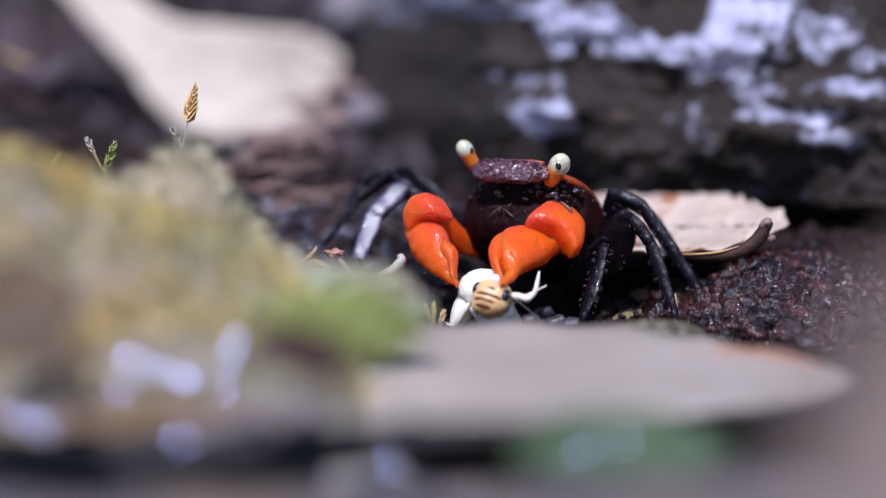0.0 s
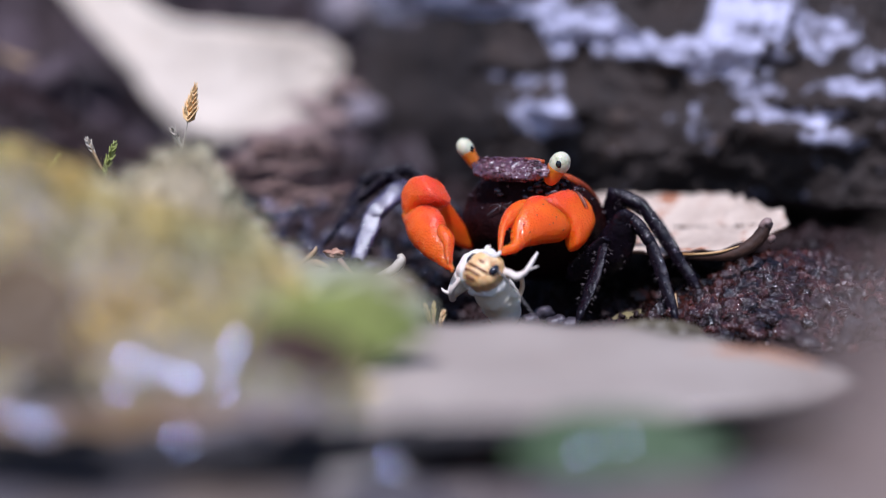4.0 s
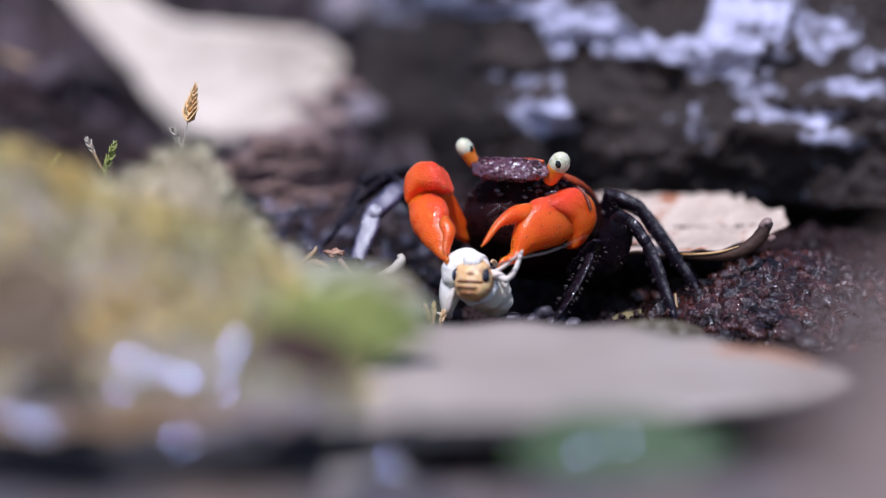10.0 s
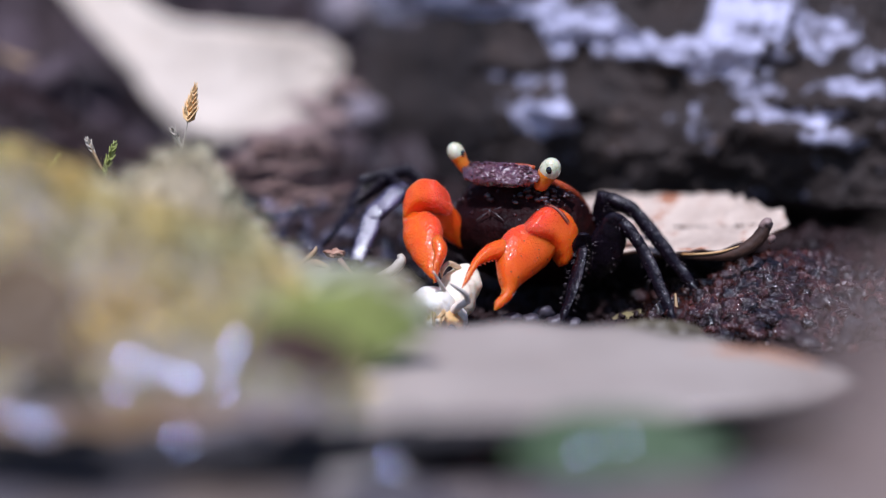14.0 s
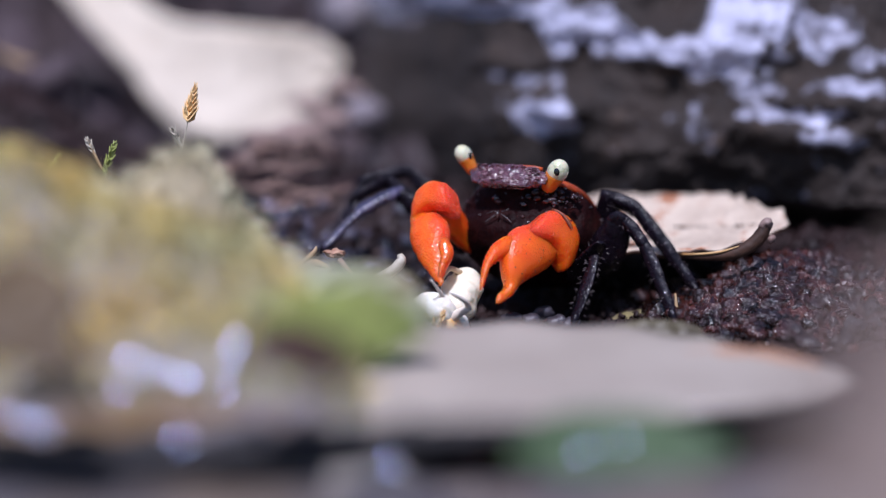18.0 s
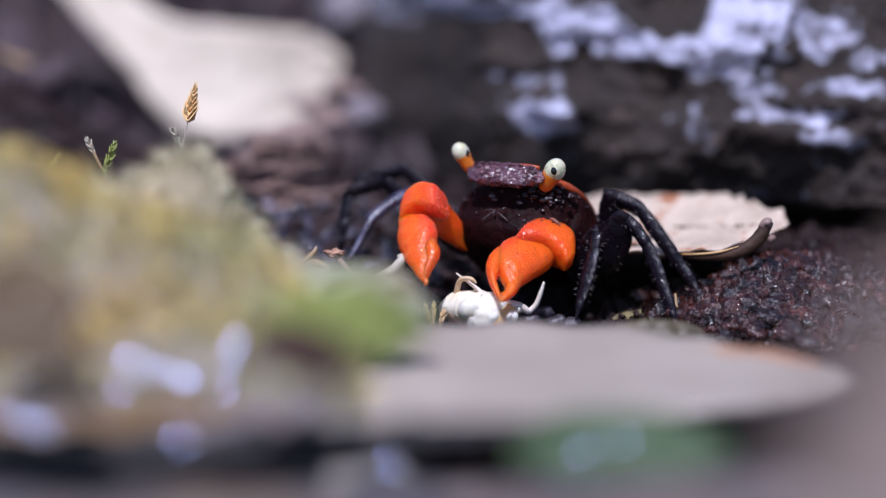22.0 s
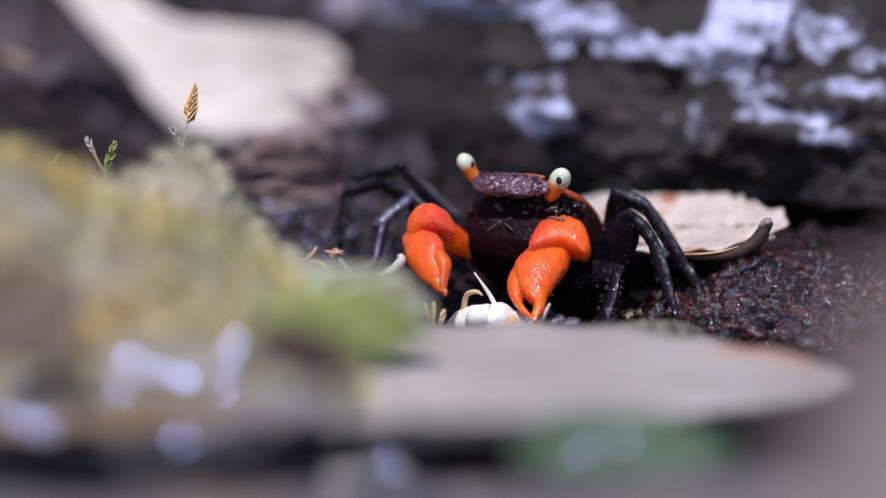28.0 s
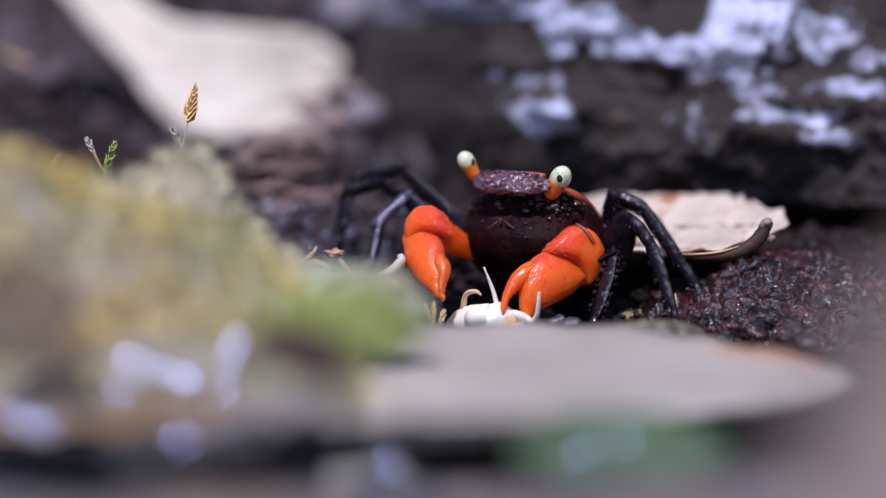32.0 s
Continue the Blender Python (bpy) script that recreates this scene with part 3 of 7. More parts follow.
def dry_moss():
    """A low bed of bleached dead moss between the mound and the crab."""
    o = Vector((-26, -32, 0))
    thing = empty("dry_moss_bed", o)

    def top(x, y):
        z = (min(20.0, 21.0 - 0.78 * (x + 25.8)) + 4.2 * math.exp(-((x + 24.5) / 4.0) ** 2)) * (1 - smoothstep(-9, 0, x))
        z *= smoothstep(-48, -36, y) * (1 - smoothstep(-28, -8, y))
        p = Vector((x, y, 3))
        return z + 2.0 * noise.noise(p * 0.15) + 1.4 * noise.noise(p * 0.4) - 2.0
    bm = bmesh.new()
    xs, ys = np.arange(-70, 2.1, 1.1), np.arange(-50, -5, 1.1)
    grid = [[bm.verts.new(Vector((x, y, top(x, y))) - o) for x in xs] for y in ys]
    for r in range(len(ys) - 1):
        for c in range(len(xs) - 1):
            bm.faces.new((grid[r][c], grid[r][c + 1], grid[r + 1][c + 1], grid[r + 1][c]))
    part("cushion", bm, DRYMOSS, thing)
    rnd = random.Random(14)
    verts, faces = [], []
    for _ in range(9000):
        x, y = rnd.uniform(-52, 0), rnd.uniform(-46, -12)
        z = top(x, y)
        if z < 1:
            continue
        lean = Vector((rnd.uniform(-1.2, 1.2), rnd.uniform(-1.0, 0.6), 1)).normalized()
        s = (Matrix.Rotation(rnd.uniform(0, 6.28), 3, lean) @ lean.orthogonal().normalized()) * rnd.uniform(0.08, 0.22)
        h = rnd.uniform(1.0, 3.6)
        b = Vector((x, y, z - 0.3)) - o
        k = len(verts)
        for p in (b - s * 0.5, b + s * 0.5, b + lean * h * 0.55 + s, b + lean * h * 0.55 - s, b + lean * h + Vector((rnd.uniform(-1, 1), rnd.uniform(-1, 1), -0.3)) * h * 0.3):
            verts.append(tuple(p * MM))
        faces += [(k, k + 1, k + 2, k + 3), (k + 3, k + 2, k + 4)]
    me = bpy.data.meshes.new("dead_fronds")
    me.from_pydata(verts, [], faces)
    me.materials.append(DEADFROND)
    f = new("dead_fronds", me)
    f.parent = thing
    f["kind"] = "stuff"
    tagged(thing, "bleached grey brown dead moss bed", "moss")


dry_moss()


# ---- crab ----
BASE = Vector((8, 6, 0))
crab = tagged(empty("crab", BASE), "dark purple crab with bright orange claws and cream eyes", "crab")
PIVOT = (2.15, 3.26, 11.04)
YAW = Matrix.Rotation(radians(-24), 3, "Z") @ Matrix.Rotation(radians(-28), 3, "X")


def shell_point(u, v, grow=1.0):
    """The carapace, a rounded box; u round, v from the underside (-1) to the top (1)."""
    a = u
    c, s = math.cos(a), math.sin(a)
    q = 2.7
    r = (abs(c) ** q + abs(s) ** q) ** (-1 / q)
    lat = math.cos(v * math.pi / 2)
    lat = max(lat, 0.0) ** (0.8 if v > 0 else 0.42)
    x = 7.9 * r * c * lat
    y = 7.0 * r * s * lat
    if x > 0:
        x *= 0.965
    z = 5.2 * math.copysign(abs(math.sin(v * math.pi / 2)) ** 0.85, v)
    if y < 0:
        x *= 1 - 0.06 * (-y / 7)
    if v < 0:
        x *= 1 - 0.25 * v * v
        y *= 1 - 0.12 * v * v
    z -= 0.04 * y
    return Vector((x, y, z)) * grow


def build_body():
    bm = bmesh.new()
    rings = []
    for i in range(33):
        v = -0.985 + 1.97 * i / 32
        ring = []
        for k in range(64):
            p = shell_point(2 * math.pi * k / 64, v)
            k3 = p * 0.55
            p *= 1 + 0.02 * noise.noise(k3) + 0.012 * noise.noise(k3 * 3.1)
            if p.y < -4 and -2.5 < p.z < 2.2:
                p.y += 0.9 * (1 - abs(p.z) / 2.6)
            ring.append(bm.verts.new(YAW @ p + Vector(PIVOT)))
        rings.append(ring)
    skin(bm, rings)
    shell = part("carapace", bm, SHELL, crab, "dark purple brown glossy shell", origin=PIVOT)

    def on_shell(name, b, mat, label="", smooth=True):
        for w in b.verts:
            w.co = YAW @ w.co
        return part(name, b, mat, shell, label, smooth)

    # the rim along the front and the side of the carapace
    b = bmesh.new()
    tube(b, [shell_point(radians(g), 0.42, 1.01) for g in range(-84, 69, 8)], [0.1, 0.22, 0.34, 0.42, 0.46, 0.46, 0.42, 0.36, 0.3, 0.24, 0.2] + [0.16] * 8 + [0.06], 10, 3)
    on_shell("side_rim", b, RIM, "orange red shell margin")
    # the sloping brow between the eyes, with rough glossy knobs
    mid = YAW.inverted() @ (Vector((-0.7, -2.03, 17.45)) - Vector(PIVOT))
    slope = Matrix.Rotation(radians(74), 3, "X")
    b = bmesh.new()
    blob(b, mid, (4.4, 1.5, 0.8), 5, 0.12, 1.3, 2, slope, square=2.5)
    on_shell("brow", b, BROW, "rough glossy brow plate")
    b = bmesh.new()
    tube(b, [mid + slope @ Vector((x, 1.12 + 0.03 * x, 0.12)) for x in (-3.4, -2, 0, 2, 3.6)], [0.1, 0.3, 0.34, 0.42, 0.2], 8, 5)
    on_shell("brow_edge", b, RIM, "orange edge of the brow")
    rnd = random.Random(8)
    for _ in range(70):
        b = bmesh.new()
        q = mid + slope @ Vector((rnd.uniform(-3.7, 3.7), rnd.uniform(-1.05, 1.0), 0.68))
        blob(b, q, (rnd.uniform(.14, .36), rnd.uniform(.12, .26), rnd.uniform(.06, .14)), 2, 0.4, 2, rnd.random() * 9)
        on_shell("knob", b, BROW)
    # wet granules on the shoulder, the front edge and the face
    for k in range(62):
        if k < 50:
            p = shell_point(radians(rnd.uniform(-128, 15)), rnd.uniform(0.22, 0.62), 1.005)
        else:
            p = shell_point(radians(rnd.uniform(-125, -55)), rnd.uniform(-0.35, 0.2), 0.995)
            p.y += 0.5 if -2.5 < p.z < 2.2 else 0
        b = bmesh.new()
        q = rnd.uniform(0.1, 0.26)
        blob(b, p, (q * 1.3, q, q * 0.8), 1, 0.2, 2, rnd.random() * 9)
        on_shell("granule", b, GRANULE)
    # ridge below the brow and the face
    for k in range(90):
        x = rnd.uniform(-6.3, 6.6) if k < 36 else rnd.uniform(2.2, 6.8)
        b = bmesh.new()
        q = 0.1 + 0.34 * rnd.random() ** 2
        z = 1.7 + rnd.gauss(0, 0.8)
        blob(b, (x, -6.95 + 0.05 * x * x * (1 if abs(x) > 3 else 0.6) + 0.1 * (z - 1.6) ** 2, z), (q * 1.1, q * 0.75, q * 0.75), 2, 0.4, 1.9, k * 1.7)
        on_shell("lump", b, FACE if k % 2 else GRANULE)
    # short wet feelers spread from the middle of the mouth
    for line, r in ((((-1.5, -6.95, -0.9), (-2.1, -6.9, -1.5), (-2.9, -6.7, -2.0)), 0.1), (((-1.2, -6.95, -0.9), (-0.5, -7.0, -1.3), (0.4, -6.9, -1.9)), 0.1), (((-1.4, -7.0, -0.6), (-1.35, -7.1, -1.0), (-1.4, -7.0, -1.5)), 0.16),
                    (((-1.6, -6.95, -0.7), (-2.3, -6.9, -0.8), (-2.8, -6.8, -1.0)), 0.07), (((-1.1, -6.95, -0.7), (-0.6, -6.95, -0.6), (-0.2, -6.9, -0.3)), 0.07)):
        b = bmesh.new()
        tube(b, line, [0.04, r, 0.04], 6, 4)
        on_shell("palp", b, PALP, "greyish thin mouth feeler")
    for s in (-1, 1):
        b = bmesh.new()
        tube(b, [(1.9 * s, -7.0, 2.2), (2.6 * s, -7.7, 2.4), (3.0 * s, -8.3, 1.6)], [0.14, 0.1, 0.03], 6, 4)
        on_shell("feeler", b, MOUTH)
    return shell


shell = build_body()


def build_eye(ball, foot, radius):
    """An eye on its short stalk; places in the crab's space."""
    c, f = Vector(ball) - Vector(PIVOT), Vector(foot) - Vector(PIVOT)
    up = (c - f).normalized()
    b = bmesh.new()
    tube(b, [f - up * 0.5, f, c - up * radius * 0.9, c - up * radius * 0.35, c - up * radius * 0.05], [radius * 0.5, radius * 0.72, radius * 0.86, radius * 0.93, radius * 0.45], 16, 5)
    stalk = part("eye_stalk", b, STALK, shell, "orange eye stalk")
    b = bmesh.new()
    turn = up.to_track_quat("Z", "Y").to_matrix()
    blob(b, c + up * 0.1, (radius, radius, radius * 1.2), 4, 0, turn=turn)
    part("eyeball", b, EYEBALL, stalk, "cream eyeball")
    return stalk, c + up * 0.1


STALK_R, CR = build_eye((4.5, -3.39, 18.2), (3.6, -2.7, 16.5), 1.14)
STALK_L, CL = build_eye((-5.55, 1.29, 19.4), (-4.6, 1.5, 17.8), 0.94)
for stalk, c, way, r in ((STALK_R, CR, (-0.1, -1, 0.03), 1.14), (STALK_L, CL, (0.75, -0.7, -0.15), 0.9)):
    b = bmesh.new()
    w = Vector(way).normalized()
    blob(b, c + w * r * 0.86, (0.38, 0.25, 0.48), 3, 0)
    part("pupil", b, PUPIL, stalk, "black pupil")


def bristles(bm, rnd, length, spread, count, size):
    spots = []
    for _ in range(count):
        y = rnd.uniform(0.1, 1.0) * length
        a = rnd.uniform(0, 6.28)
        spots.append(((spread * math.cos(a) * 0.8, y, spread * math.sin(a)), (math.cos(a), 0.5, math.sin(a))))
    hairs(bm, spots, size, rnd, 0.035)


def limb(name, length, width, thick, mat, seed, taper=0.7, square=1.7, hair=26, label=""):
    """A leg segment along +Y from its joint."""
    bm = bmesh.new()
    w, t = width / 2, thick / 2
    loft(bm, [(-0.9, 0, 0, t * 0.4, w * 0.45), (0.3, 0, 0, t * 0.85, w * 0.85), (length * 0.3, 0, 0.04, t, w), (length * 0.7, 0, 0.05, t * (0.5 + taper / 2), w * (0.5 + taper / 2)),
              (length - 0.2, 0, 0, t * taper, w * taper), (length + 0.5, 0, 0, t * taper * 0.6, w * taper * 0.6)], 20, 6, square, 0.14, seed, 0.8)
    seg = part(name, bm, mat, crab, label)
    if hair:
        b = bmesh.new()
        bristles(b, random.Random(int(seed * 10)), length, w * 0.9, hair, 0.42)
        h = part("bristles", b, HAIR, seg, "short brown bristles", False)
        h["kind"] = "stuff"
    return seg


def horn_frames(edges, steps=6):
    """Stations of a bent limb in the YZ plane: centre, the way to its upper edge and both half widths, from (upper y, z, lower y, z, across)."""
    out = []
    for uy, uz, ly, lz, across in spline(edges, steps):
        up = Vector((0, float(uy - ly), float(uz - lz)))
        out.append((Vector((0, float(uy + ly) / 2, float(uz + lz) / 2)), up.normalized(), max(up.length / 2, 0.03), max(float(across), 0.03)))
    return out


def horn_point(at, angle, square=2.2, grow=1.0):
    """A point on the skin of such a limb; 90 degrees is the side of the movable finger."""
    centre, up, r, across = at
    c, s = math.cos(angle), math.sin(angle)
    return centre + Vector((1, 0, 0)) * across * grow * math.copysign(abs(c) ** (2 / square), c) + up * r * grow * math.copysign(abs(s) ** (2 / square), s)


def horn(bm, frames, around=28, square=2.2, rough=0.0, seed=0.0):
    rings = []
    for at in frames:
        ring = []
        for k in range(around):
            p = horn_point(at, 2 * math.pi * k / around, square)
            if rough:
                p += (p - at[0]).normalized() * rough * min(1, at[2]) * (noise.noise(p * 0.9 + Vector((seed, 0, 0))) + 0.35 * noise.noise(p * 3.5 + Vector((0, seed, 0))))
            ring.append(bm.verts.new(p))
        rings.append(ring)
    return skin(bm, rings)


def warts(bm, frames, rnd, count, span, angles, sizes, square=2.2):
    """Small grains on the skin of a limb, between two stations and two angles."""
    for _ in range(count):
        at = frames[int(rnd.uniform(*span) * (len(frames) - 1))]
        p = horn_point(at, radians(rnd.gauss(sum(angles) / 2, (angles[1] - angles[0]) / 3.2)), square, 1.0)
        r = rnd.uniform(*sizes)
        blob(bm, p, (r, r, r), 1)


def build_claw(s, seed):
    """Upper arm, wrist, palm and the movable finger; s is the side."""
    rnd = random.Random(int(seed * 7))
    bm = bmesh.new()
    loft(bm, [(-0.3, 0, 0, 0.5, 0.5), (0.5, 0, 0, 0.8, 0.9), (3.5, 0, 0, 1.2, 1.4), (6.0, 0, 0, 1.6, 1.9), (7.6, 0, 0, 1.7, 1.9), (8.2, 0, 0, 0.9, 1.0)], 22, 5, 2.9, 0.18, seed)
    arm = part("upper_arm", bm, ARM, crab)
    # wrist: a bent lobe, its long way along the side of the movable finger (z), its hollow to the palm (-y)
    size = 0.98 if s > 0 else 0.8
    stations = [(-3.4, -1.3, 0.2, 0.3), (-3.0, -1.0, 1.0, 1.1), (-1.8, 0.0, 1.75, 1.8), (-0.3, 0.3, 2.05, 2.15), (1.0, -0.1, 2.35, 2.3), (2.2, -0.8, 2.4, 2.2), (2.9, -1.1, 2.1, 1.9), (3.15, -1.15, 1.2, 1.1)]
    rings, spots = [], []
    for z, cy, ry, rx in spline(stations, 8):
        ring = []
        for k in range(40):
            a = 2 * math.pi * k / 40
            c, d = math.cos(a), math.sin(a)
            p = Vector((rx * math.copysign(abs(c) ** 0.54, c), cy + ry * math.copysign(abs(d) ** 0.54, d), z))
            p += Vector((c, d, 0)) * (0.12 * noise.noise(p * 0.8 + Vector((seed, 0, 0))) + 0.05 * noise.noise(p * 3.0))
            ring.append(p * size)
            if z > 0.9 and p.y < cy + 1.1 * ry * 0.6:
                spots.append(p * size)
        rings.append(ring)
    bm = bmesh.new()
    skin(bm, [[bm.verts.new(p) for p in ring] for ring in rings])
    wrist = part("wrist", bm, CLAW, crab, "granular orange wrist")
    b = bmesh.new()
    for p in rnd.sample(spots, min(640, len(spots))):
        r = rnd.uniform(0.04, 0.08)
        q = p + Vector((rnd.uniform(-.2, .2), rnd.uniform(-.2, .2), rnd.uniform(-.2, .2)))
        blob(b, q * (p.length / q.length), (r, r, r), 1)
    part("granulation", b, WART, wrist, "glossy red granules")["kind"] = "stuff"
    # two grooves between the plate over the palm and the lobe at the elbow
    for shift, mat, thick in ((0.0, GROOVE, 0.1), (0.34, GROOVE, 0.07), (0.17, SEAM, 0.09)):
        line = []
        for z, cy, ry, rx in spline(stations, 8):
            d = min(0.97, max(0.0, (0.75 + shift + 0.12 * z - cy) / ry)) ** (1 / 0.54)
            if -0.2 < z < 2.9:
                line.append(Vector((rx * math.sqrt(1 - d * d) ** 0.54, 0.75 + shift + 0.12 * z, z)) * size * 1.025)
        b = bmesh.new()
        tube(b, [line[0], *line[4:-4:5], line[-1]], [0.02] + [thick] * len(line[4:-4:5]) + [0.03], 6, 5)
        part("wrist_seam", b, mat, wrist, "dark joint groove" if mat == GROOVE else "pale brown joint fold")
    # palm, drawn out into the fixed finger, which bends away from the movable one
    bend = 1.0 if s > 0 else 0.42
    thick = 0.86

    def drop(y):
        return (1 - bend) * 1.15 * max(0.0, y - 5.4) ** 1.1
    slim = 0.93 if s > 0 else 0.8

    def edges(rows, y0=0.0, z0=0.0):
        out = []
        for uy, uz, ly, lz, across in rows:
            my, mz = (uy + ly) / 2, (uz + lz) / 2
            lift = drop(my)
            out.append((my + (uy - my) * slim - y0, mz + (uz - mz) * slim + lift - z0, my + (ly - my) * slim - y0, mz + (lz - mz) * slim + lift - z0, across * thick * slim))
        return out
    palm_rows = ((-1.6, 0.5, -1.6, -0.5, 0.6), (-1.1, 1.0, -1.1, -1.0, 1.2), (0.0, 1.35, 0.1, -1.45, 1.6), (0.8, 2.35, 1.0, -2.05, 1.85), (2.2, 3.1, 2.4, -2.6, 2.15), (4.0, 3.05, 3.7, -2.95, 2.2), (5.4, 2.3, 4.9, -3.2, 2.0),
                 (6.5, 1.1, 5.8, -3.5, 1.7), (7.1, -0.2, 6.4, -3.8, 1.4), (7.4, -1.5, 6.9, -4.1, 1.1), (7.6, -2.8, 7.4, -4.4, 0.86), (8.2, -3.45, 8.1, -4.65, 0.64), (9.0, -3.8, 8.9, -4.85, 0.42))
    if s < 0:
        # a long even wedge
        palm_rows = ((-1.6, 0.5, -1.6, -0.5, 0.6), (-1.1, 1.0, -1.1, -1.0, 1.2), (0.0, 1.6, 0.1, -1.6, 1.6), (0.8, 2.6, 1.0, -2.4, 1.9), (2.2, 3.0, 2.4, -2.85, 2.1), (3.8, 2.65, 3.7, -2.8, 1.95), (5.2, 1.7, 4.8, -2.75, 1.65),
                     (6.3, 0.5, 5.8, -2.9, 1.35), (7.1, -0.8, 6.7, -3.25, 1.05), (7.8, -2.0, 7.5, -3.75, 0.8), (8.6, -3.1, 8.35, -4.25, 0.58), (9.3, -3.95, 9.2, -4.6, 0.36))
    frames = horn_frames(edges(palm_rows + ((9.5, -4.5, 9.45, -4.85, 0.2), (9.65, -4.75, 9.65, -4.8, 0.03))), 6)
    bm = bmesh.new()
    horn(bm, frames, 32, 2.2, 0.14, seed)
    palm = part("claw_palm", bm, CLAW, crab, "swollen orange claw")
    b = bmesh.new()
    warts(b, frames, rnd, 900 if s > 0 else 480, (0.12, 0.5), (30, 150) if s > 0 else (50, 130), (0.035, 0.075))
    warts(b, frames, rnd, 40, (0.05, 0.6), (140, 400), (0.02, 0.04))
    part("granulation", b, WART, palm, "glossy red granules")["kind"] = "stuff"
    for k in range(7):
        at = frames[int((0.66 + 0.04 * k) * (len(frames) - 1))]
        b = bmesh.new()
        q = 0.2 - 0.018 * k
        blob(b, horn_point(at, radians(90)), (q * 0.9, q, q * 0.7), 1, 0.2, 2, k)
        part("tooth", b, CLAW, palm)
    b = bmesh.new()
    pits = [(0.33, 205), (0.3, 190), (0.5, 210), (0.42, 180), (0.36, 160), (0.55, 175), (0.26, 225)]
    for u, a in pits:
        blob(b, horn_point(frames[int(u * (len(frames) - 1))], radians(a)), (0.09, 0.09, 0.09), 1)
    part("speck", b, TOOTH, palm, "dark specks")
    b = bmesh.new()
    hair = []
    for _ in range(60):
        at = frames[int(rnd.uniform(0.1, 0.8) * (len(frames) - 1))]
        p = horn_point(at, rnd.uniform(0, 6.28))
        hair.append((p, (p - at[0]).normalized() + Vector((0, 0.5, 0))))
    hairs(b, hair, 0.42, rnd, 0.025)
    part("bristles", b, HAIR, palm, "short brown bristles", False)["kind"] = "stuff"
    # the movable finger turns on a joint at the end of the palm
    root = (5.7, 1.25)
    finger_rows = ((4.6, 2.0, 4.6, 0.6, 0.8), (5.4, 2.35, 5.3, 0.1, 1.25), (6.5, 1.95, 5.9, -0.35, 1.2), (7.6, 1.1, 6.7, -0.6, 1.05), (8.45, -0.1, 7.35, -1.1, 0.88), (9.0, -1.4, 8.25, -1.8, 0.7),
                   (9.4, -2.7, 8.75, -2.9, 0.5), (9.65, -3.9, 9.15, -4.0, 0.3), (9.75, -4.75, 9.7, -4.8, 0.03))
    if s < 0:
        # straight and slender, lying along the fixed finger
        finger_rows = ((4.6, 1.7, 4.6, 0.5, 0.8), (5.4, 1.85, 5.3, 0.0, 1.2), (6.4, 1.25, 5.9, -0.6, 1.15), (7.2, 0.2, 6.6, -1.2, 1.0), (7.8, -0.95, 7.1, -1.9, 0.85), (8.4, -2.1, 7.7, -2.7, 0.7),
                       (8.95, -3.1, 8.4, -3.5, 0.5), (9.45, -4.1, 9.1, -4.2, 0.3), (9.75, -4.75, 9.7, -4.8, 0.03))
    finger_frames = horn_frames(edges(finger_rows, *root), 6)
    bm = bmesh.new()
    horn(bm, finger_frames, 24, 2.1, 0.08, seed + 3)
    finger = part("claw_finger", bm, CLAW, palm, "movable claw finger")
    b = bmesh.new()
    warts(b, finger_frames, rnd, 130, (0.05, 0.75), (30, 150), (0.03, 0.07))
    for k in range(8):
        q = 0.2 - 0.014 * k
        blob(b, horn_point(finger_frames[int((0.3 + 0.075 * k) * (len(finger_frames) - 1))], radians(-90)), (q * 0.7, q, q), 1, 0.2, 2, k)
    part("granulation", b, WART, finger, "glossy red granules")["kind"] = "stuff"
    finger.location = Vector((0, *root)) * MM
    return arm, wrist, palm, finger


CLAW_R = build_claw(1, 2.3)
CLAW_L = build_claw(-1, 5.1)


# ---- walking legs: hip, knee, ankle and foot, in the crab's space ----
def build_leg(hip, knee, ankle, foot, widths, seed, hair=50, square=1.4, skin_mat=LEG):
    lens = [(Vector(b) - Vector(a)).length for a, b in ((hip, knee), (knee, ankle), (ankle, foot))]
    thigh = limb("thigh", lens[0], widths[0], widths[0] * 0.4, LEG, seed, 0.6, hair=hair // 2)
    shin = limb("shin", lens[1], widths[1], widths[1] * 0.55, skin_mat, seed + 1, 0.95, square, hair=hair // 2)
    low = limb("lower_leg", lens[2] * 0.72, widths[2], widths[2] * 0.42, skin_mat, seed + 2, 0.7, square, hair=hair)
    bm = bmesh.new()
    n = lens[2] * 0.28
    loft(bm, [(-0.2, 0, 0, 0.2, 0.25), (0.2, 0, 0, widths[2] * 0.24, widths[2] * 0.3), (n * 0.6, 0, 0.02, 0.2, 0.24), (n, 0, 0, 0.04, 0.04)], 10, 4)
    claw = part("foot", bm, LEG, low, "pointed foot")
    claw.location = Vector((0, lens[2] * 0.72, 0)) * MM
    return thigh, shin, low


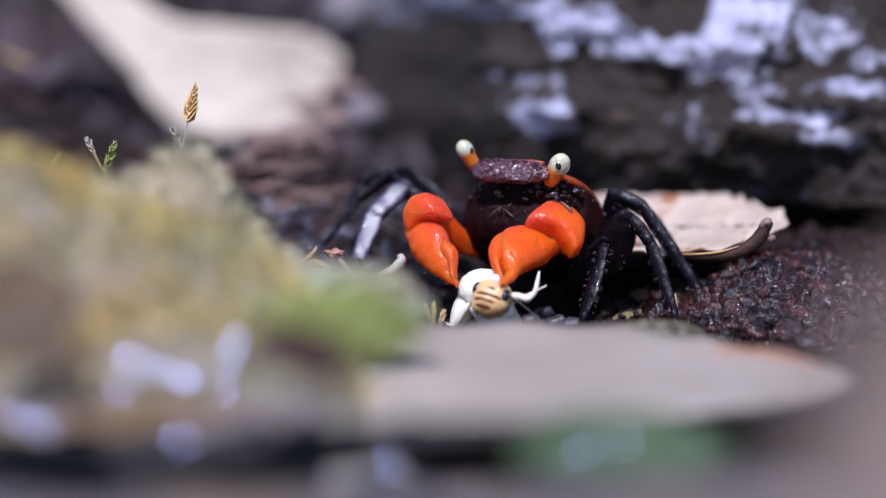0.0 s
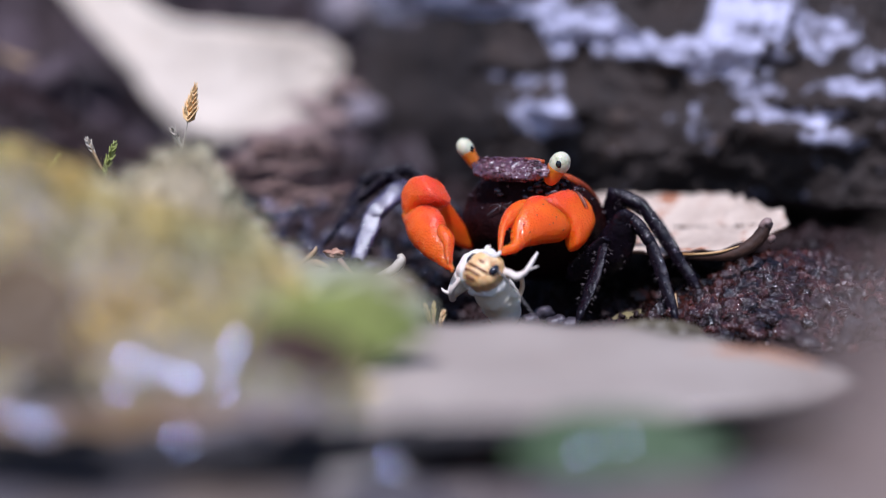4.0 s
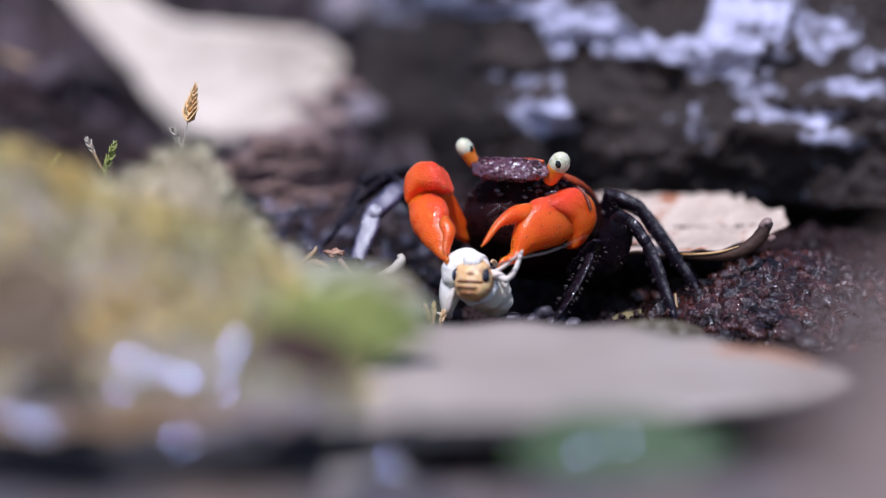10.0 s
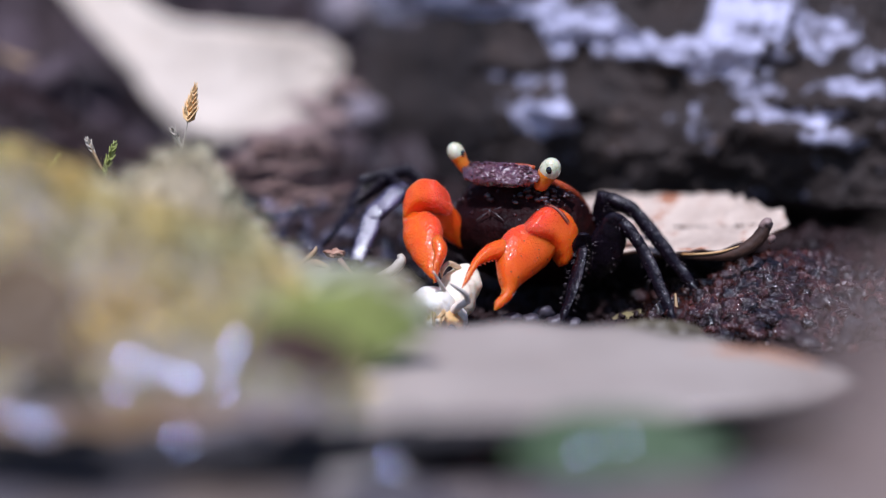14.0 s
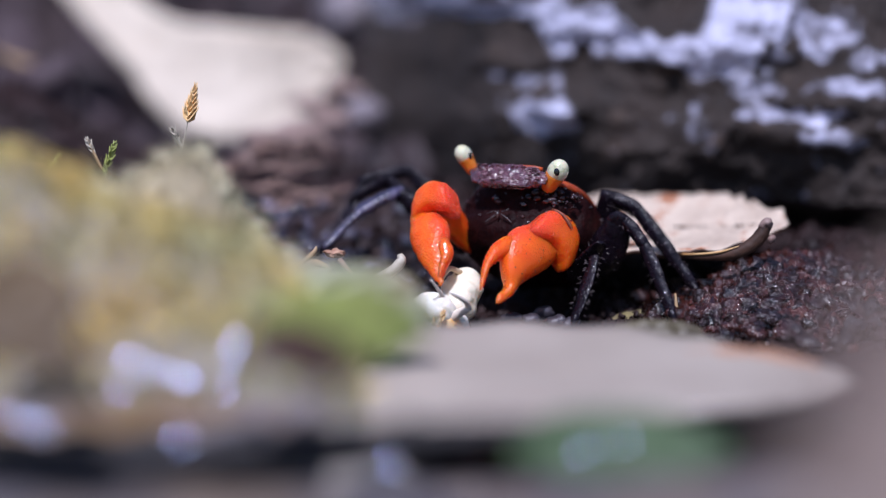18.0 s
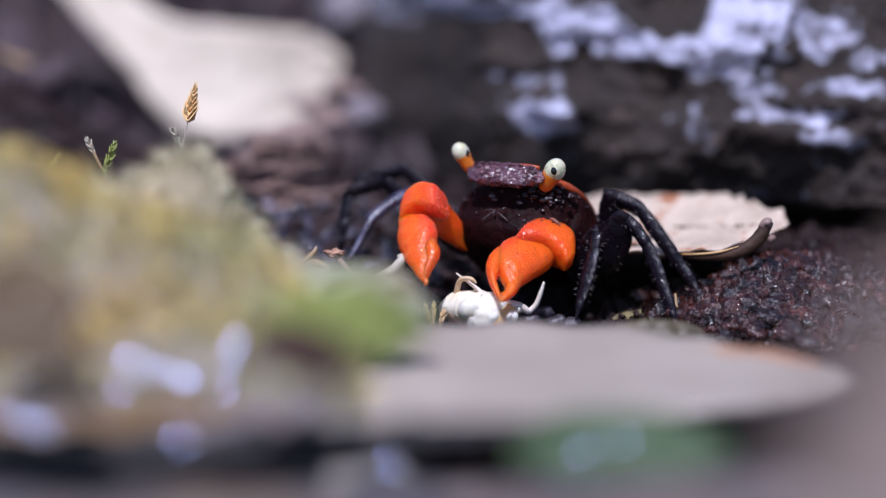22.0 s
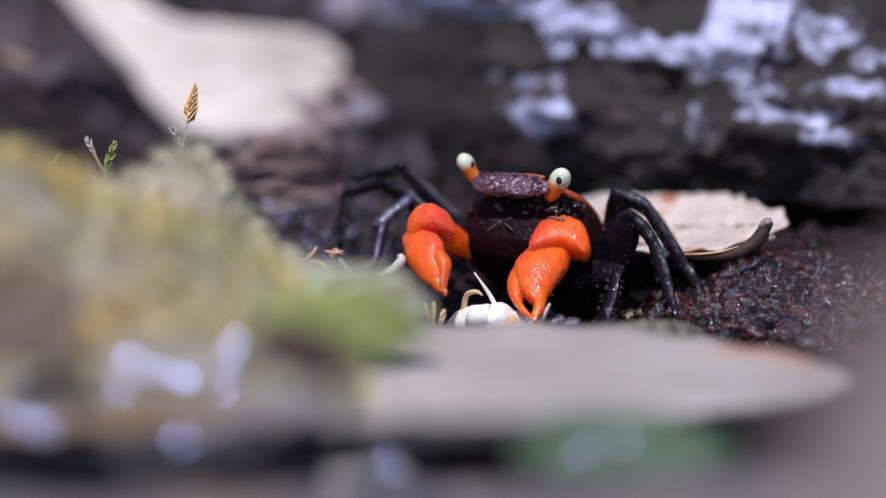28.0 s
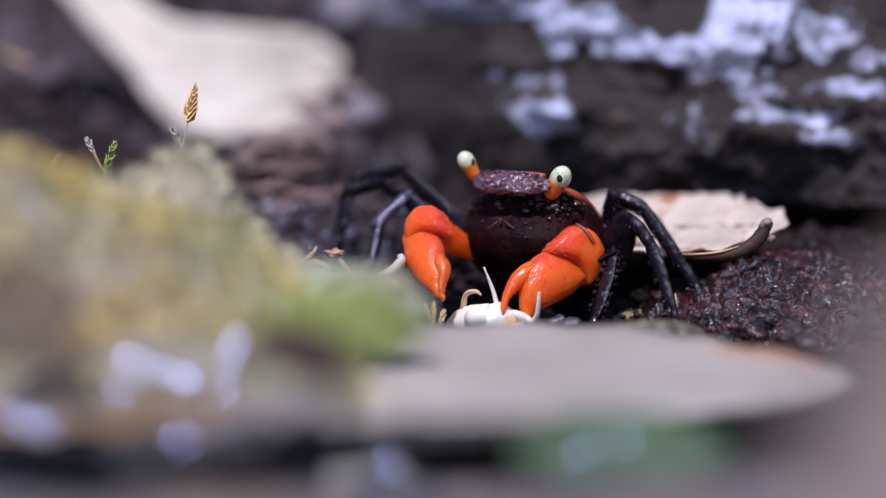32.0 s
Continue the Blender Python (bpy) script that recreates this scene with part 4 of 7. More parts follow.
LEGS = {
    "rear": build_leg((10.69, 3.86, 7.73), (10.73, 1.67, 14.52), (13.75, 0.52, 13.34), (21.53, -3.92, 1.81), (3.6, 1.6, 1.6), 1.1),
    "hind": build_leg((11.11, 6.83, 7.36), (11.4, 5.59, 13.65), (14.26, 5.43, 12.29), (21.95, 2.13, 1.83), (2.4, 1.6, 1.6), 2.1),
    "middle": build_leg((9.53, -0.26, 7), (12.01, -2.6, 12.59), (14.28, -3.92, 10.04), (17.54, -8.66, 0.16), (4.4, 1.55, 1.6), 3.1),
    "front": build_leg((5.86, -1.4, 5.91), (9.23, -3.95, 9.8), (8.78, -4.67, 8.05), (6.53, -9.04, 1.13), (3.0, 1.7, 1.9), 4.1, 64),
    "far_front": build_leg((-6.08, 3.02, 9.08), (-12.48, 5.74, 14.89), (-15.43, 3.41, 12.27), (-17.96, -0.43, 5.66), (2.6, 2.2, 2.2), 5.1, 26, 3.2, LEG_SHEEN),
    "far_middle": build_leg((-6.06, 7.06, 9.22), (-13.88, 8.88, 15.81), (-17.24, 7.55, 13.19), (-21.46, 5.92, 8.1), (2.5, 1.8, 1.6), 6.1),
    "far_rear": build_leg((-5.74, 10.2, 10.11), (-12.04, 12.95, 16.15), (-17.1, 12.78, 14.77), (-20.54, 11.03, 8.74), (2.5, 1.8, 1.6), 7.1),
}


# ---- cricket, the crab's prey: its space begins at the head, with +Y to the abdomen and +Z to the mouth ----
cricket = tagged(empty("cricket"), "white and tan dead cricket held by the crab", "cricket")


def build_cricket():
    moving = {}
    b = bmesh.new()
    blob(b, (0, 0, 0), (1.75, 1.5, 1.9), 4, 0.09, 1.1, 2, square=2.2)
    head = moving["head"] = part("head", b, INSECT_HEAD, cricket, "tan head with brown bands")
    for k, (z, w) in enumerate(((-0.35, 1.45), (-0.85, 1.35), (-1.3, 1.05), (0.35, 1.0))):
        b = bmesh.new()
        y = -1.5 * math.sqrt(max(0.05, 1 - (z / 1.8) ** 2)) + 0.04
        tube(b, [(-w, y + 1.05, z + 0.05), (-w * 0.75, y + 0.35, z - 0.12), (0, y - 0.02, z - 0.22), (w * 0.75, y + 0.35, z - 0.12), (w, y + 1.05, z + 0.05)], [0.04, 0.12, 0.15, 0.12, 0.04], 6, 5)
        part("band", b, BAND, head, "brown band")
    b = bmesh.new()
    blob(b, (0, -0.95, 1.25), (0.75, 0.6, 0.5), 3, 0.25, 1.4, 3)
    part("jaw", b, INSECT, head, "pale jaw")
    for s in (-1, 1):
        b = bmesh.new()
        blob(b, (1.38 * s, -0.8, 0.2), (0.38, 0.42, 0.62), 3)
        part("eye", b, INSECT_EYE, head, "dark oval eye")
        b = bmesh.new()
        tube(b, [(0.55 * s, -0.9, 1.3), (0.75 * s, -1.1, 1.7), (0.62 * s + 0.1, -1.15, 2.0)], [0.2, 0.2, 0.1], 8, 4)
        part("palp", b, INSECT, head, "stubby pale palp")
    b = bmesh.new()
    blob(b, (0, 1.1, -0.1), (1.9, 0.85, 1.9), 4, 0.12, 1.0, 5, square=2.2)
    part("collar", b, INSECT, cricket, "crumpled white collar")
    b = bmesh.new()
    blob(b, (0, 0, 0), (2.2, 1.7, 2.0), 5, 0.1, 0.7, 5, square=2.1)
    for v in b.verts:
        v.co *= 1 - 0.03 * max(0.0, math.cos(v.co.y * 4.4 + v.co.x)) ** 4 + 0.01 * noise.noise(v.co * 2.2)
    moving["thorax"] = part("thorax", b, INSECT, cricket, "swollen waxy white thorax")
    b = bmesh.new()
    loft(b, [(1.4, 0, 0.1, 1.3, 1.3), (2.0, 0.1, 0.05, 1.75, 1.6), (3.6, 0.2, 0, 1.9, 1.75), (5.0, 0.3, -0.05, 1.75, 1.6), (6.2, 0.3, -0.2, 1.3, 1.2), (6.9, 0, -0.3, 0.7, 0.7), (7.2, 0, -0.3, 0.25, 0.25)], 40, 10, 2.1, 0.3, 1.5, 0.6)
    for v in b.verts:
        k = 1 - 0.03 * max(0.0, math.cos(v.co.y * 5.2)) ** 4 + 0.06 * noise.noise(v.co * 1.5) + 0.03 * noise.noise(v.co * 4.0)
        v.co.x, v.co.z = v.co.x * k, v.co.z * k
    part("abdomen", b, ABDOMEN, cricket, "waxy white ringed abdomen")
    # hind leg: thick thigh folded beside the body, thin shin
    b = bmesh.new()
    tube(b, [(-1.2, 1.6, 1.4), (-2.3, 1.5, 0.7), (-2.7, 1.7, -0.9), (-2.9, 2.2, -2.6)], [1.0, 1.15, 1.0, 0.45], 16, 6)
    h = part("hind_thigh", b, INSECT, cricket, "", True, (-1.2, 1.6, 1.4))
    moving["hind"] = h
    b = bmesh.new()
    tube(b, [(-2.8, 2.6, -2.6), (-2.5, 1.4, -2.5), (-2.1, 0.7, -1.3), (-1.8, 0.4, -0.2)], [0.34, 0.26, 0.24, 0.12], 8, 5)
    tube(b, [(-2.6, 1.8, -2.6), (-3.2, 1.5, -2.8), (-3.6, 1.4, -2.7)], [0.2, 0.14, 0.06], 6, 4)
    for v in b.verts:
        v.co += Vector((1.2, -1.6, -1.4))
    part("hind_shin", b, GREYLEG, h)
    # fore leg, with its shin pointing up and its thin foot bent back
    b = bmesh.new()
    tube(b, [(0.9, 0.5, 0.9), (2.0, 0.2, 0.9), (3.0, 0.0, 0.6)], [0.42, 0.4, 0.3], 10, 5)
    f = part("fore_leg", b, GREYLEG, cricket, "", True, (0.9, 0.5, 0.9))
    moving["fore"] = f
    b = bmesh.new()
    tube(b, [(2.9, 0.0, 0.55), (3.4, -0.1, 1.4), (3.5, -0.2, 2.6), (3.5, -0.2, 3.6)], [0.28, 0.24, 0.2, 0.1], 8, 5)
    for v in b.verts:
        v.co -= Vector((0.9, 0.5, 0.9))
    part("fore_shin", b, GREYLEG, f)
    # a thin straight leg and a short bent one
    b = bmesh.new()
    tube(b, [(0, 0, 0), (0.3, 0, 2.2), (0.1, 0, 4.6)], [0.26, 0.2, 0.07], 8, 5)
    moving["thin"] = part("middle_leg", b, GREYLEG, cricket)
    b = bmesh.new()
    tube(b, [(0.3, 5.6, 1.2), (0.2, 5.0, 2.6), (0.1, 3.8, 3.0), (0.1, 3.2, 2.7)], [0.3, 0.24, 0.2, 0.08], 8, 5)
    part("middle_leg", b, STRAWLEG, cricket, "tan bent leg")
    b = bmesh.new()
    tube(b, [(0, 0, 0), (3.0, 0.2, 0.0), (6.5, 0.4, -0.5), (10.0, 0.6, -0.3)], [0.09, 0.07, 0.05, 0.025], 6, 8)
    moving["antenna"] = part("antenna", b, ANTENNA, cricket, "long thin dark antenna")
    for ob in cricket.children_recursive:
        ob.data.transform(Matrix.Scale(BIG, 4))
        ob.location *= BIG
    return moving


BIG = 1.2
PREY_LEGS = build_cricket()


# ---- soil crumbs ----
def crumbs(name, count, spread, sizes, mat, label, seed, sink=0.3, parent=None):
    """Many small lumps strewn on the ground as one mesh."""
    rnd = random.Random(seed)
    kinds = []
    for k in range(7):
        b = bmesh.new()
        blob(b, (0, 0, 0), (1, rnd.uniform(0.7, 1.0), rnd.uniform(0.6, 0.9)), 2, 0.85, 1.7, k * 3.3)
        kinds.append((np.array([v.co for v in b.verts]), np.array([[v.index for v in f.verts] for f in b.faces])))
        b.free()
    vs, fs, n = [], [], 0
    for _ in range(count):
        x, y = spread(rnd)
        r = sizes[0] + (sizes[1] - sizes[0]) * rnd.random() ** 2.2
        v, f = kinds[rnd.randrange(7)]
        turn = np.array(Euler((rnd.uniform(0, 6.3), rnd.uniform(0, 6.3), rnd.uniform(0, 6.3))).to_matrix())
        vs.append((v @ turn.T * r + np.array((x, y, ground_z(x, y) + r * (1 - 2 * sink) * rnd.uniform(0.3, 1.5)))) * MM)
        fs.append(f + n)
        n += len(v)
    me = bpy.data.meshes.new(name)
    me.from_pydata(np.concatenate(vs).tolist(), [], np.concatenate(fs).tolist())
    for f in me.polygons:
        f.use_smooth = True
    me.materials.append(mat)
    return tagged(new(name, me), label, "soil", kind="stuff")


crumbs("soil_crumbs", 3600, lambda r: (r.gauss(36.6, 5.2), r.gauss(3, 4.3)), (0.12, 1.6), CRUMB, "wet glossy reddish brown soil crumbs", 3)
crumbs("soil_clods", 4200, lambda r: (r.uniform(-62, 62), r.uniform(6, 75)), (0.25, 1.15), SOIL, "dark damp soil clods", 5, 0.35)
crumbs("soil_grains", 2600, lambda r: (r.uniform(-14, 36), r.uniform(-14, 22)), (0.12, 0.6), SOIL, "fine dark wet soil grains", 7)
crumbs("wet_clods", 300, lambda r: (r.uniform(-26, 0), r.uniform(10, 30)), (0.25, 1.3), CLOD_GLINT, "wet soil clods with lilac glints in their colour", 15, 0.3)
crumbs("bank_clods", 1300, lambda r: (r.uniform(-70, 70), r.uniform(60, 135)), (0.8, 4.0), BROWNSOIL, "brown soil clods of a bank", 9, 0.3)


# ---- stalks, fibres and sprigs ----
def strand(name, path, radii, mat, label, category, around=8):
    o = Vector(path[0])
    b = bmesh.new()
    tube(b, [Vector(p) - o for p in path], radii, around, 6)
    ob = finish(name, b, mat)
    ob.location = o * MM
    return tagged(ob, label, category)


for path, r in (
        (((38.71, -3.48, -2.47), (39.38, -1.1, 0.54), (39.96, 0.26, 3.41), (40.66, 1.49, 5.21)), (0.28, 0.34, 0.3, 0.12)),
        (((36.9, -3.27, -0.73), (37.23, -2.13, 0.32), (37.75, -0.98, 1.5)), (0.22, 0.26, 0.1)),
        (((30.32, -4.3, -0.94), (30.99, -3.18, -0.01), (31.72, -3.12, 0.47)), (0.16, 0.22, 0.08)),
        (((32.12, -4.3, -0.94), (33.04, -3.2, -0.13), (33.53, -3.14, 0.35)), (0.16, 0.22, 0.08)),
        (((26.35, -4.23, -0.34), (26.29, -3.09, 0.71), (26.11, -1.97, 1.64)), (0.2, 0.24, 0.1)),
        (((26.01, -1.11, 0.42), (25.24, 0.11, 2.21), (25.05, 1.4, 4.48)), (0.2, 0.26, 0.1)),
        (((34.15, 1.55, 5.69), (35.19, 1.4, 4.48), (35.95, 0.29, 3.65)), (0.14, 0.2, 0.1)),
        (((32.91, 3.68, 6.64), (34.23, 2.6, 6.05), (34.9, 2.48, 5.08)), (0.12, 0.16, 0.08)),
        (((-15.87, -0.24, 7.52), (-14.78, -0.16, 8.24), (-13.81, -0.04, 9.2), (-13.57, 0.04, 9.8)), (0.16, 0.3, 0.26, 0.08)),
        (((-14.99, -1.25, 7.52), (-13.78, -1.18, 8.12), (-12.33, -1.22, 7.76)), (0.3, 0.45, 0.2))):
    strand("straw_bit", path, r, STRAW, "short dry straw coloured plant fibre", "plant fibre")["group"] = "straw bits on the soil"
strand("pale_root", [(-8.87, 0.47, 5.1), (-7.03, -0.39, 6.31), (-5.33, -0.27, 7.28), (-4.48, -0.16, 8.24), (-4.67, -0.07, 8.96)], [0.35, 0.5, 0.55, 0.55, 0.3], PALEROOT, "pale curved root over dark soil", "root")
rnd = random.Random(12)
for k in range(44):
    x, y = rnd.uniform(-36, -15), rnd.uniform(18, 54)
    a = rnd.uniform(-0.5, 0.9)
    n = rnd.uniform(5, 13)
    pts = []
    for q in range(4):
        px, py = x + n * (q / 3 - 0.5) * math.cos(a), y + 0.4 * n * (q / 3 - 0.5) * math.sin(a)
        pts.append((px, py, ground_z(px, py) + 0.6 + rnd.uniform(0, 1.4)))
    strand("root_fibre", pts, [0.08, rnd.uniform(0.08, 0.24), rnd.uniform(0.08, 0.2), 0.05], BROWN, "thin brown root fibre lying on soil", "root")["group"] = "root fibres on the bank"


def sprig(base, tip, bend, radius, scales, mat, label, stem_mat=None, head_from=0.35, bud=False):
    """A moss shoot: a stem with overlapping pointed leaves."""
    o = Vector(base)
    thing = empty("moss_sprig", base)
    t = Vector(tip) - o
    path = [Vector((0, 0, 0)), t * 0.5 + Vector(bend), t]
    b = bmesh.new()
    thin = 0.5 if head_from > 0.55 else 1.0
    tube(b, path, [0.18 * thin, 0.16 * thin, 0.06], 6, 6)
    part("stem", b, stem_mat or mat, thing)
    line = [Vector(q) for q in spline(path, 20)]
    r = random.Random(scales)
    for k in range(scales):
        u = head_from + (1 - head_from) * (k + 0.5) / scales
        i = min(int(u * (len(line) - 1)), len(line) - 2)
        p, d = line[i], (line[i + 1] - line[i]).normalized()
        v = (u - head_from) / (1 - head_from)
        grow = radius * (0.55 + 0.9 * math.sin(math.pi * min(1, v * 0.9 + 0.12))) * 0.7 if not bud else radius * (1.25 - v)
        s = Matrix.Rotation(k * 2.4 + r.uniform(-.3, .3), 3, d) @ d.orthogonal().normalized()
        w = d.cross(s) * grow * 0.42
        out = p + s * grow + d * grow * 1.1
        b = bmesh.new()
        q = [p - w * 0.6, p + w * 0.6, p + s * grow * 0.6 + d * grow * 0.4 + w, out + d * grow * 0.5, p + s * grow * 0.6 + d * grow * 0.4 - w]
        lo = [b.verts.new(c) for c in q]
        hi = [b.verts.new(c - s * 0.06 + d * 0.06) for c in q]
        b.faces.new(lo)
        b.faces.new(hi[::-1])
        for j in range(5):
            b.faces.new((lo[j], hi[j], hi[(j + 1) % 5], lo[(j + 1) % 5]))
        bmesh.ops.recalc_face_normals(b, faces=b.faces[:])
        part("leaflet", b, mat, thing, "", False)
    return tagged(thing, label, "moss sprig", "moss sprigs on the mound")


sprig((-30.4, 2.29, 11.73), (-26.48, 2.18, 27.24), (0.2, 0, 0), 0.78, 46, OCHRE, "dry ochre moss bud standing above the mound", PALEROOT, 0.73, True)
sprig((-28.06, 2.32, 20.17), (-29.08, 1.59, 22.43), (0, 0, 0), 0.5, 9, PALEROOT, "short bleached moss sprig", PALEROOT, 0.3)
sprig((-37.26, 2.14, 10.53), (-35.14, 1.41, 20.99), (-0.5, 0, 0.4), 0.55, 22, GREEN, "small green moss sprig with a bent tip", GREEN, 0.6)
sprig((-36.68, 2.04, 17.88), (-38.32, 2.44, 21.19), (0, 0, 0), 0.45, 12, PALEROOT, "short bleached moss sprig", STRAW, 0.5)
sprig((-44.68, 2.44, 12.94), (-41.08, 1.26, 19.72), (-0.2, 0, 0.5), 0.45, 14, GREEN, "small green moss sprig with a bent tip", GREEN, 0.2)
sprig((-43.24, 2.1, 18.36), (-45.92, 1.07, 18.22), (0, 0, 0.2), 0.45, 14, OCHRE, "small ochre moss sprig lying low", OCHRE, 0.2)
sprig((-32.75, 2.07, 9.92), (-32.96, 0.76, 15.69), (0, 0, 0), 0.3, 7, PALEROOT, "short bleached moss sprig", PALEROOT, 0.3)
sprig((-40.71, -0.73, 3.55), (-39.44, -2.07, 9.09), (0, 0, 0), 0.6, 12, GREEN, "small dark green moss sprig", GREEN, 0.2)
sprig((-1.14, -3.89, 1.6), (-1.92, -3.59, 4.0), (0, 0, 0), 0.36, 16, OCHRE, "yellowish moss sprig beside the crab's prey", STRAW, 0.2)
sprig((-0.36, -4.88, 1.6), (0.12, -4.66, 3.5), (0, 0, 0), 0.36, 14, OCHRE, "yellowish moss sprig beside the crab's prey", STRAW, 0.2)
sprig((-0.96, -4.84, 1.9), (-0.96, -3.54, 4.3), (0, 0, 0), 0.32, 14, MOSS, "yellowish moss sprig beside the crab's prey", STRAW, 0.2)


def lump(name, centre, radii, mat, label, category, seed, rough=0.35, group="", sub=3, freq=0.9):
    b = bmesh.new()
    blob(b, (0, 0, 0), radii, sub, rough, freq, seed)
    ob = finish(name, b, mat)
    ob.location = Vector(centre) * MM
    return tagged(ob, label, category, group)


lump("bark_flake", (-11.69, -0.06, 9.02), (1.1, 0.7, 0.45), FLAKE, "brown crumbling bark flake", "bark flake", 2, 0.5, sub=4, freq=2.0)
strand("twig", [(-11.15, -0.13, 8.48), (-10.42, -0.24, 7.52), (-9.57, -0.35, 6.67)], [0.3, 0.28, 0.16], BROWN, "thin dark brown twig", "twig")
lump("pale_seed", (-19.78, -2.1, 8.85), (0.85, 0.45, 0.3), PALEROOT, "pale flat seed on moss", "seed", 4, 0.25)
for p, r, k in (((9.45, -0.92, 1.98), 1.0, 1), ((12.21, 0.04, 1.6), 1.1, 2), ((10.89, 3.11, 2.03), 1.2, 3), ((13.69, -0.98, 1.5), 1.0, 4), ((7.33, -0.92, 1.98), 1.1, 5)):
    lump("pebble", p, (r, r * 0.8, r * 0.7), PEBBLE, "small grey violet wet pebble", "pebble", k, 0.4, "pebbles under the crab")
leaf("olive_leaf", [(15.2, -16.0, 1.4), (18.2, -16.0, 2.2), (21.8, -15.6, 2.5), (25.4, -15.2, 2.2), (28.4, -15.0, 1.2)], [(0.4, 0.4), (1.5, 1.7), (1.7, 1.9), (1.5, 1.6), (0.3, 0.3)], OLIVE,
     "dull olive dead leaf behind the fallen leaf", side=(0, 0.7, 0.7), rough=0.5, thick=0.2)
leaf("ochre_leaf", [(16.92, 0.88, 0.25), (19.59, 2, 1.2), (22.39, 3.04, 1.42), (24.53, 2.99, 1.06)], [(0.5, 0.5), (2.2, 2), (2, 2), (0.3, 0.3)], OCHRE_LEAF,
     "small ochre leaf scrap under the crab's legs", side=(0, 1, 0.35), rough=0.3, thick=0.2)
# rotten scraps of leaves on the bank behind the mound
rnd = random.Random(31)
for px, py, pz, turn, size in (
        (*(-21.11, 47.22, 16.64), 0.4, 3.0), (*(-17.9, 51.33, 17.27), -0.3, 3.6), (*(-14.99, 45.13, 16.03), 0.8, 2.6), (*(-18.51, 40.96, 14.9), 0.1, 2.6), (*(-13.61, 55.48, 18.26), -0.6, 3.0), (*(-16.27, 59.69, 19.75), 0.3, 3.2),
        (*(-22.73, 38.93, 14.77), 0.9, 2.4), (*(-12.1, 63.92, 21.34), 0.2, 2.6)):
    d = Vector((math.cos(turn), 0.25, -0.5 * math.sin(turn))) * size
    c = Vector((px, py, max(pz, ground_z(px, py) + 0.5)))
    leaf("leaf_scrap", [tuple(c - d), tuple(c - d * 0.3 + Vector((0, 0, 0.5))), tuple(c + d * 0.3 + Vector((0, 0, 0.4))), tuple(c + d)],
         [(0.3, 0.3), (size * 0.42, size * 0.36), (size * 0.4, size * 0.34), (0.2, 0.2)], SCRAP, "small pinkish brown rotten leaf scrap on the bank",
         side=(0, 0.75, 0.65), rough=0.7, thick=0.18, seed=rnd.random() * 9)["group"] = "leaf scraps on the bank"
# pale stones and a straw bundle on the bank behind
PALESTONE = material("pale_mauve_stone", (0.3, 0.265, 0.29), (0.17, 0.14, 0.155), 150, 0.7, 0.6, 500)
lump("pale_stone", (-9.84, 92.0, 29.35), (6.5, 6.0, 4.2), PALESTONE, "pale mauve weathered stone on the bank", "stone", 6, 0.3, "stones on the bank", 4, 0.4)
lump("pale_stone", (-9.98, 62.0, 18.37), (2.6, 2.4, 2.2), PALESTONE, "small pale mauve stone in the litter", "stone", 8, 0.3, "stones on the bank", 4, 0.5)
for k, path in enumerate([((-55.4, 66.0, 26.21), (-52.18, 65.0, 24.61), (-48.6, 64.0, 23.57)), ((-54.43, 66.0, 25.86), (-51.34, 65.0, 24.33), (-48.19, 64.0, 23.08)), ((-53.46, 66.0, 25.51), (-50.51, 65.0, 24.05), (-47.78, 64.0, 22.59)), ((-52.48, 66.0, 25.16), (-49.68, 65.0, 23.77), (-47.37, 64.0, 22.1)), ((-51.51, 66.0, 24.81), (-48.85, 65.0, 23.49), (-46.96, 64.0, 21.62)), ((-50.54, 66.0, 24.46), (-48.01, 65.0, 23.21), (-46.55, 64.0, 21.13))]):
    strand("straw", path, (0.2, 0.32, 0.12), STRAW, "pale dry straw lying on the dark bank", "straw")["group"] = "straws on the bank"
leaf("rotting_leaf", [(-40.15, -78.0, 16.15), (-37.31, -77.0, 15.27), (-34.35, -77.0, 14.52), (-31.89, -77.0, 13.77)], [(1.5, 1.5), (3.4, 3.2), (3.2, 3.0), (0.6, 0.6)], BROWN_LEAF,
     "olive brown rotting leaf on the moss", side=(0.2, 0.5, 0.8), rough=0.6, thick=0.3)
leaf("green_leaf", [(-15.96, -88.89, 13.48), (-10.84, -84.84, 13.38), (-5.62, -78.79, 12.88), (-1.45, -72.89, 11.33)], [(1.52, 1.52), (3.23, 3.23), (3.44, 3.44), (0.6, 0.6)], GREEN,
     "yellow green leaf lying on the moss", side=(0.1, 0.6, 0.8), rough=0.5, thick=0.3)
# blade added behind the moss to give its pale green haze
leaf("green_haze_leaf", [(-22.0, -46.0, 11.6), (-16.0, -45.6, 11.2), (-10.0, -45.0, 10.9), (-5.0, -44.4, 10.3), (-0.8, -44.0, 8.2)], [(1.2, 1.2), (2.4, 2.4), (3.0, 2.7), (2.9, 2.6), (0.5, 0.5)], PALEGREEN,
     "leaf added for the pale grey green haze behind the moss", side=(0, 0.35, 0.95), rough=0.9, thick=0.25)
leaf("rusty_leaf", [(22.48, -37.35, 3.32), (27.46, -37.36, 3.21), (32.44, -37.38, 3.0), (36.86, -37.46, 2.44)], [(0.65, 0.65), (2.4, 2.62), (2.4, 2.4), (0.44, 0.44)], RUST,
     "rusty brown leaf scrap on the fallen leaf", side=(0, 1, 0.3), rough=0.4, thick=0.25)
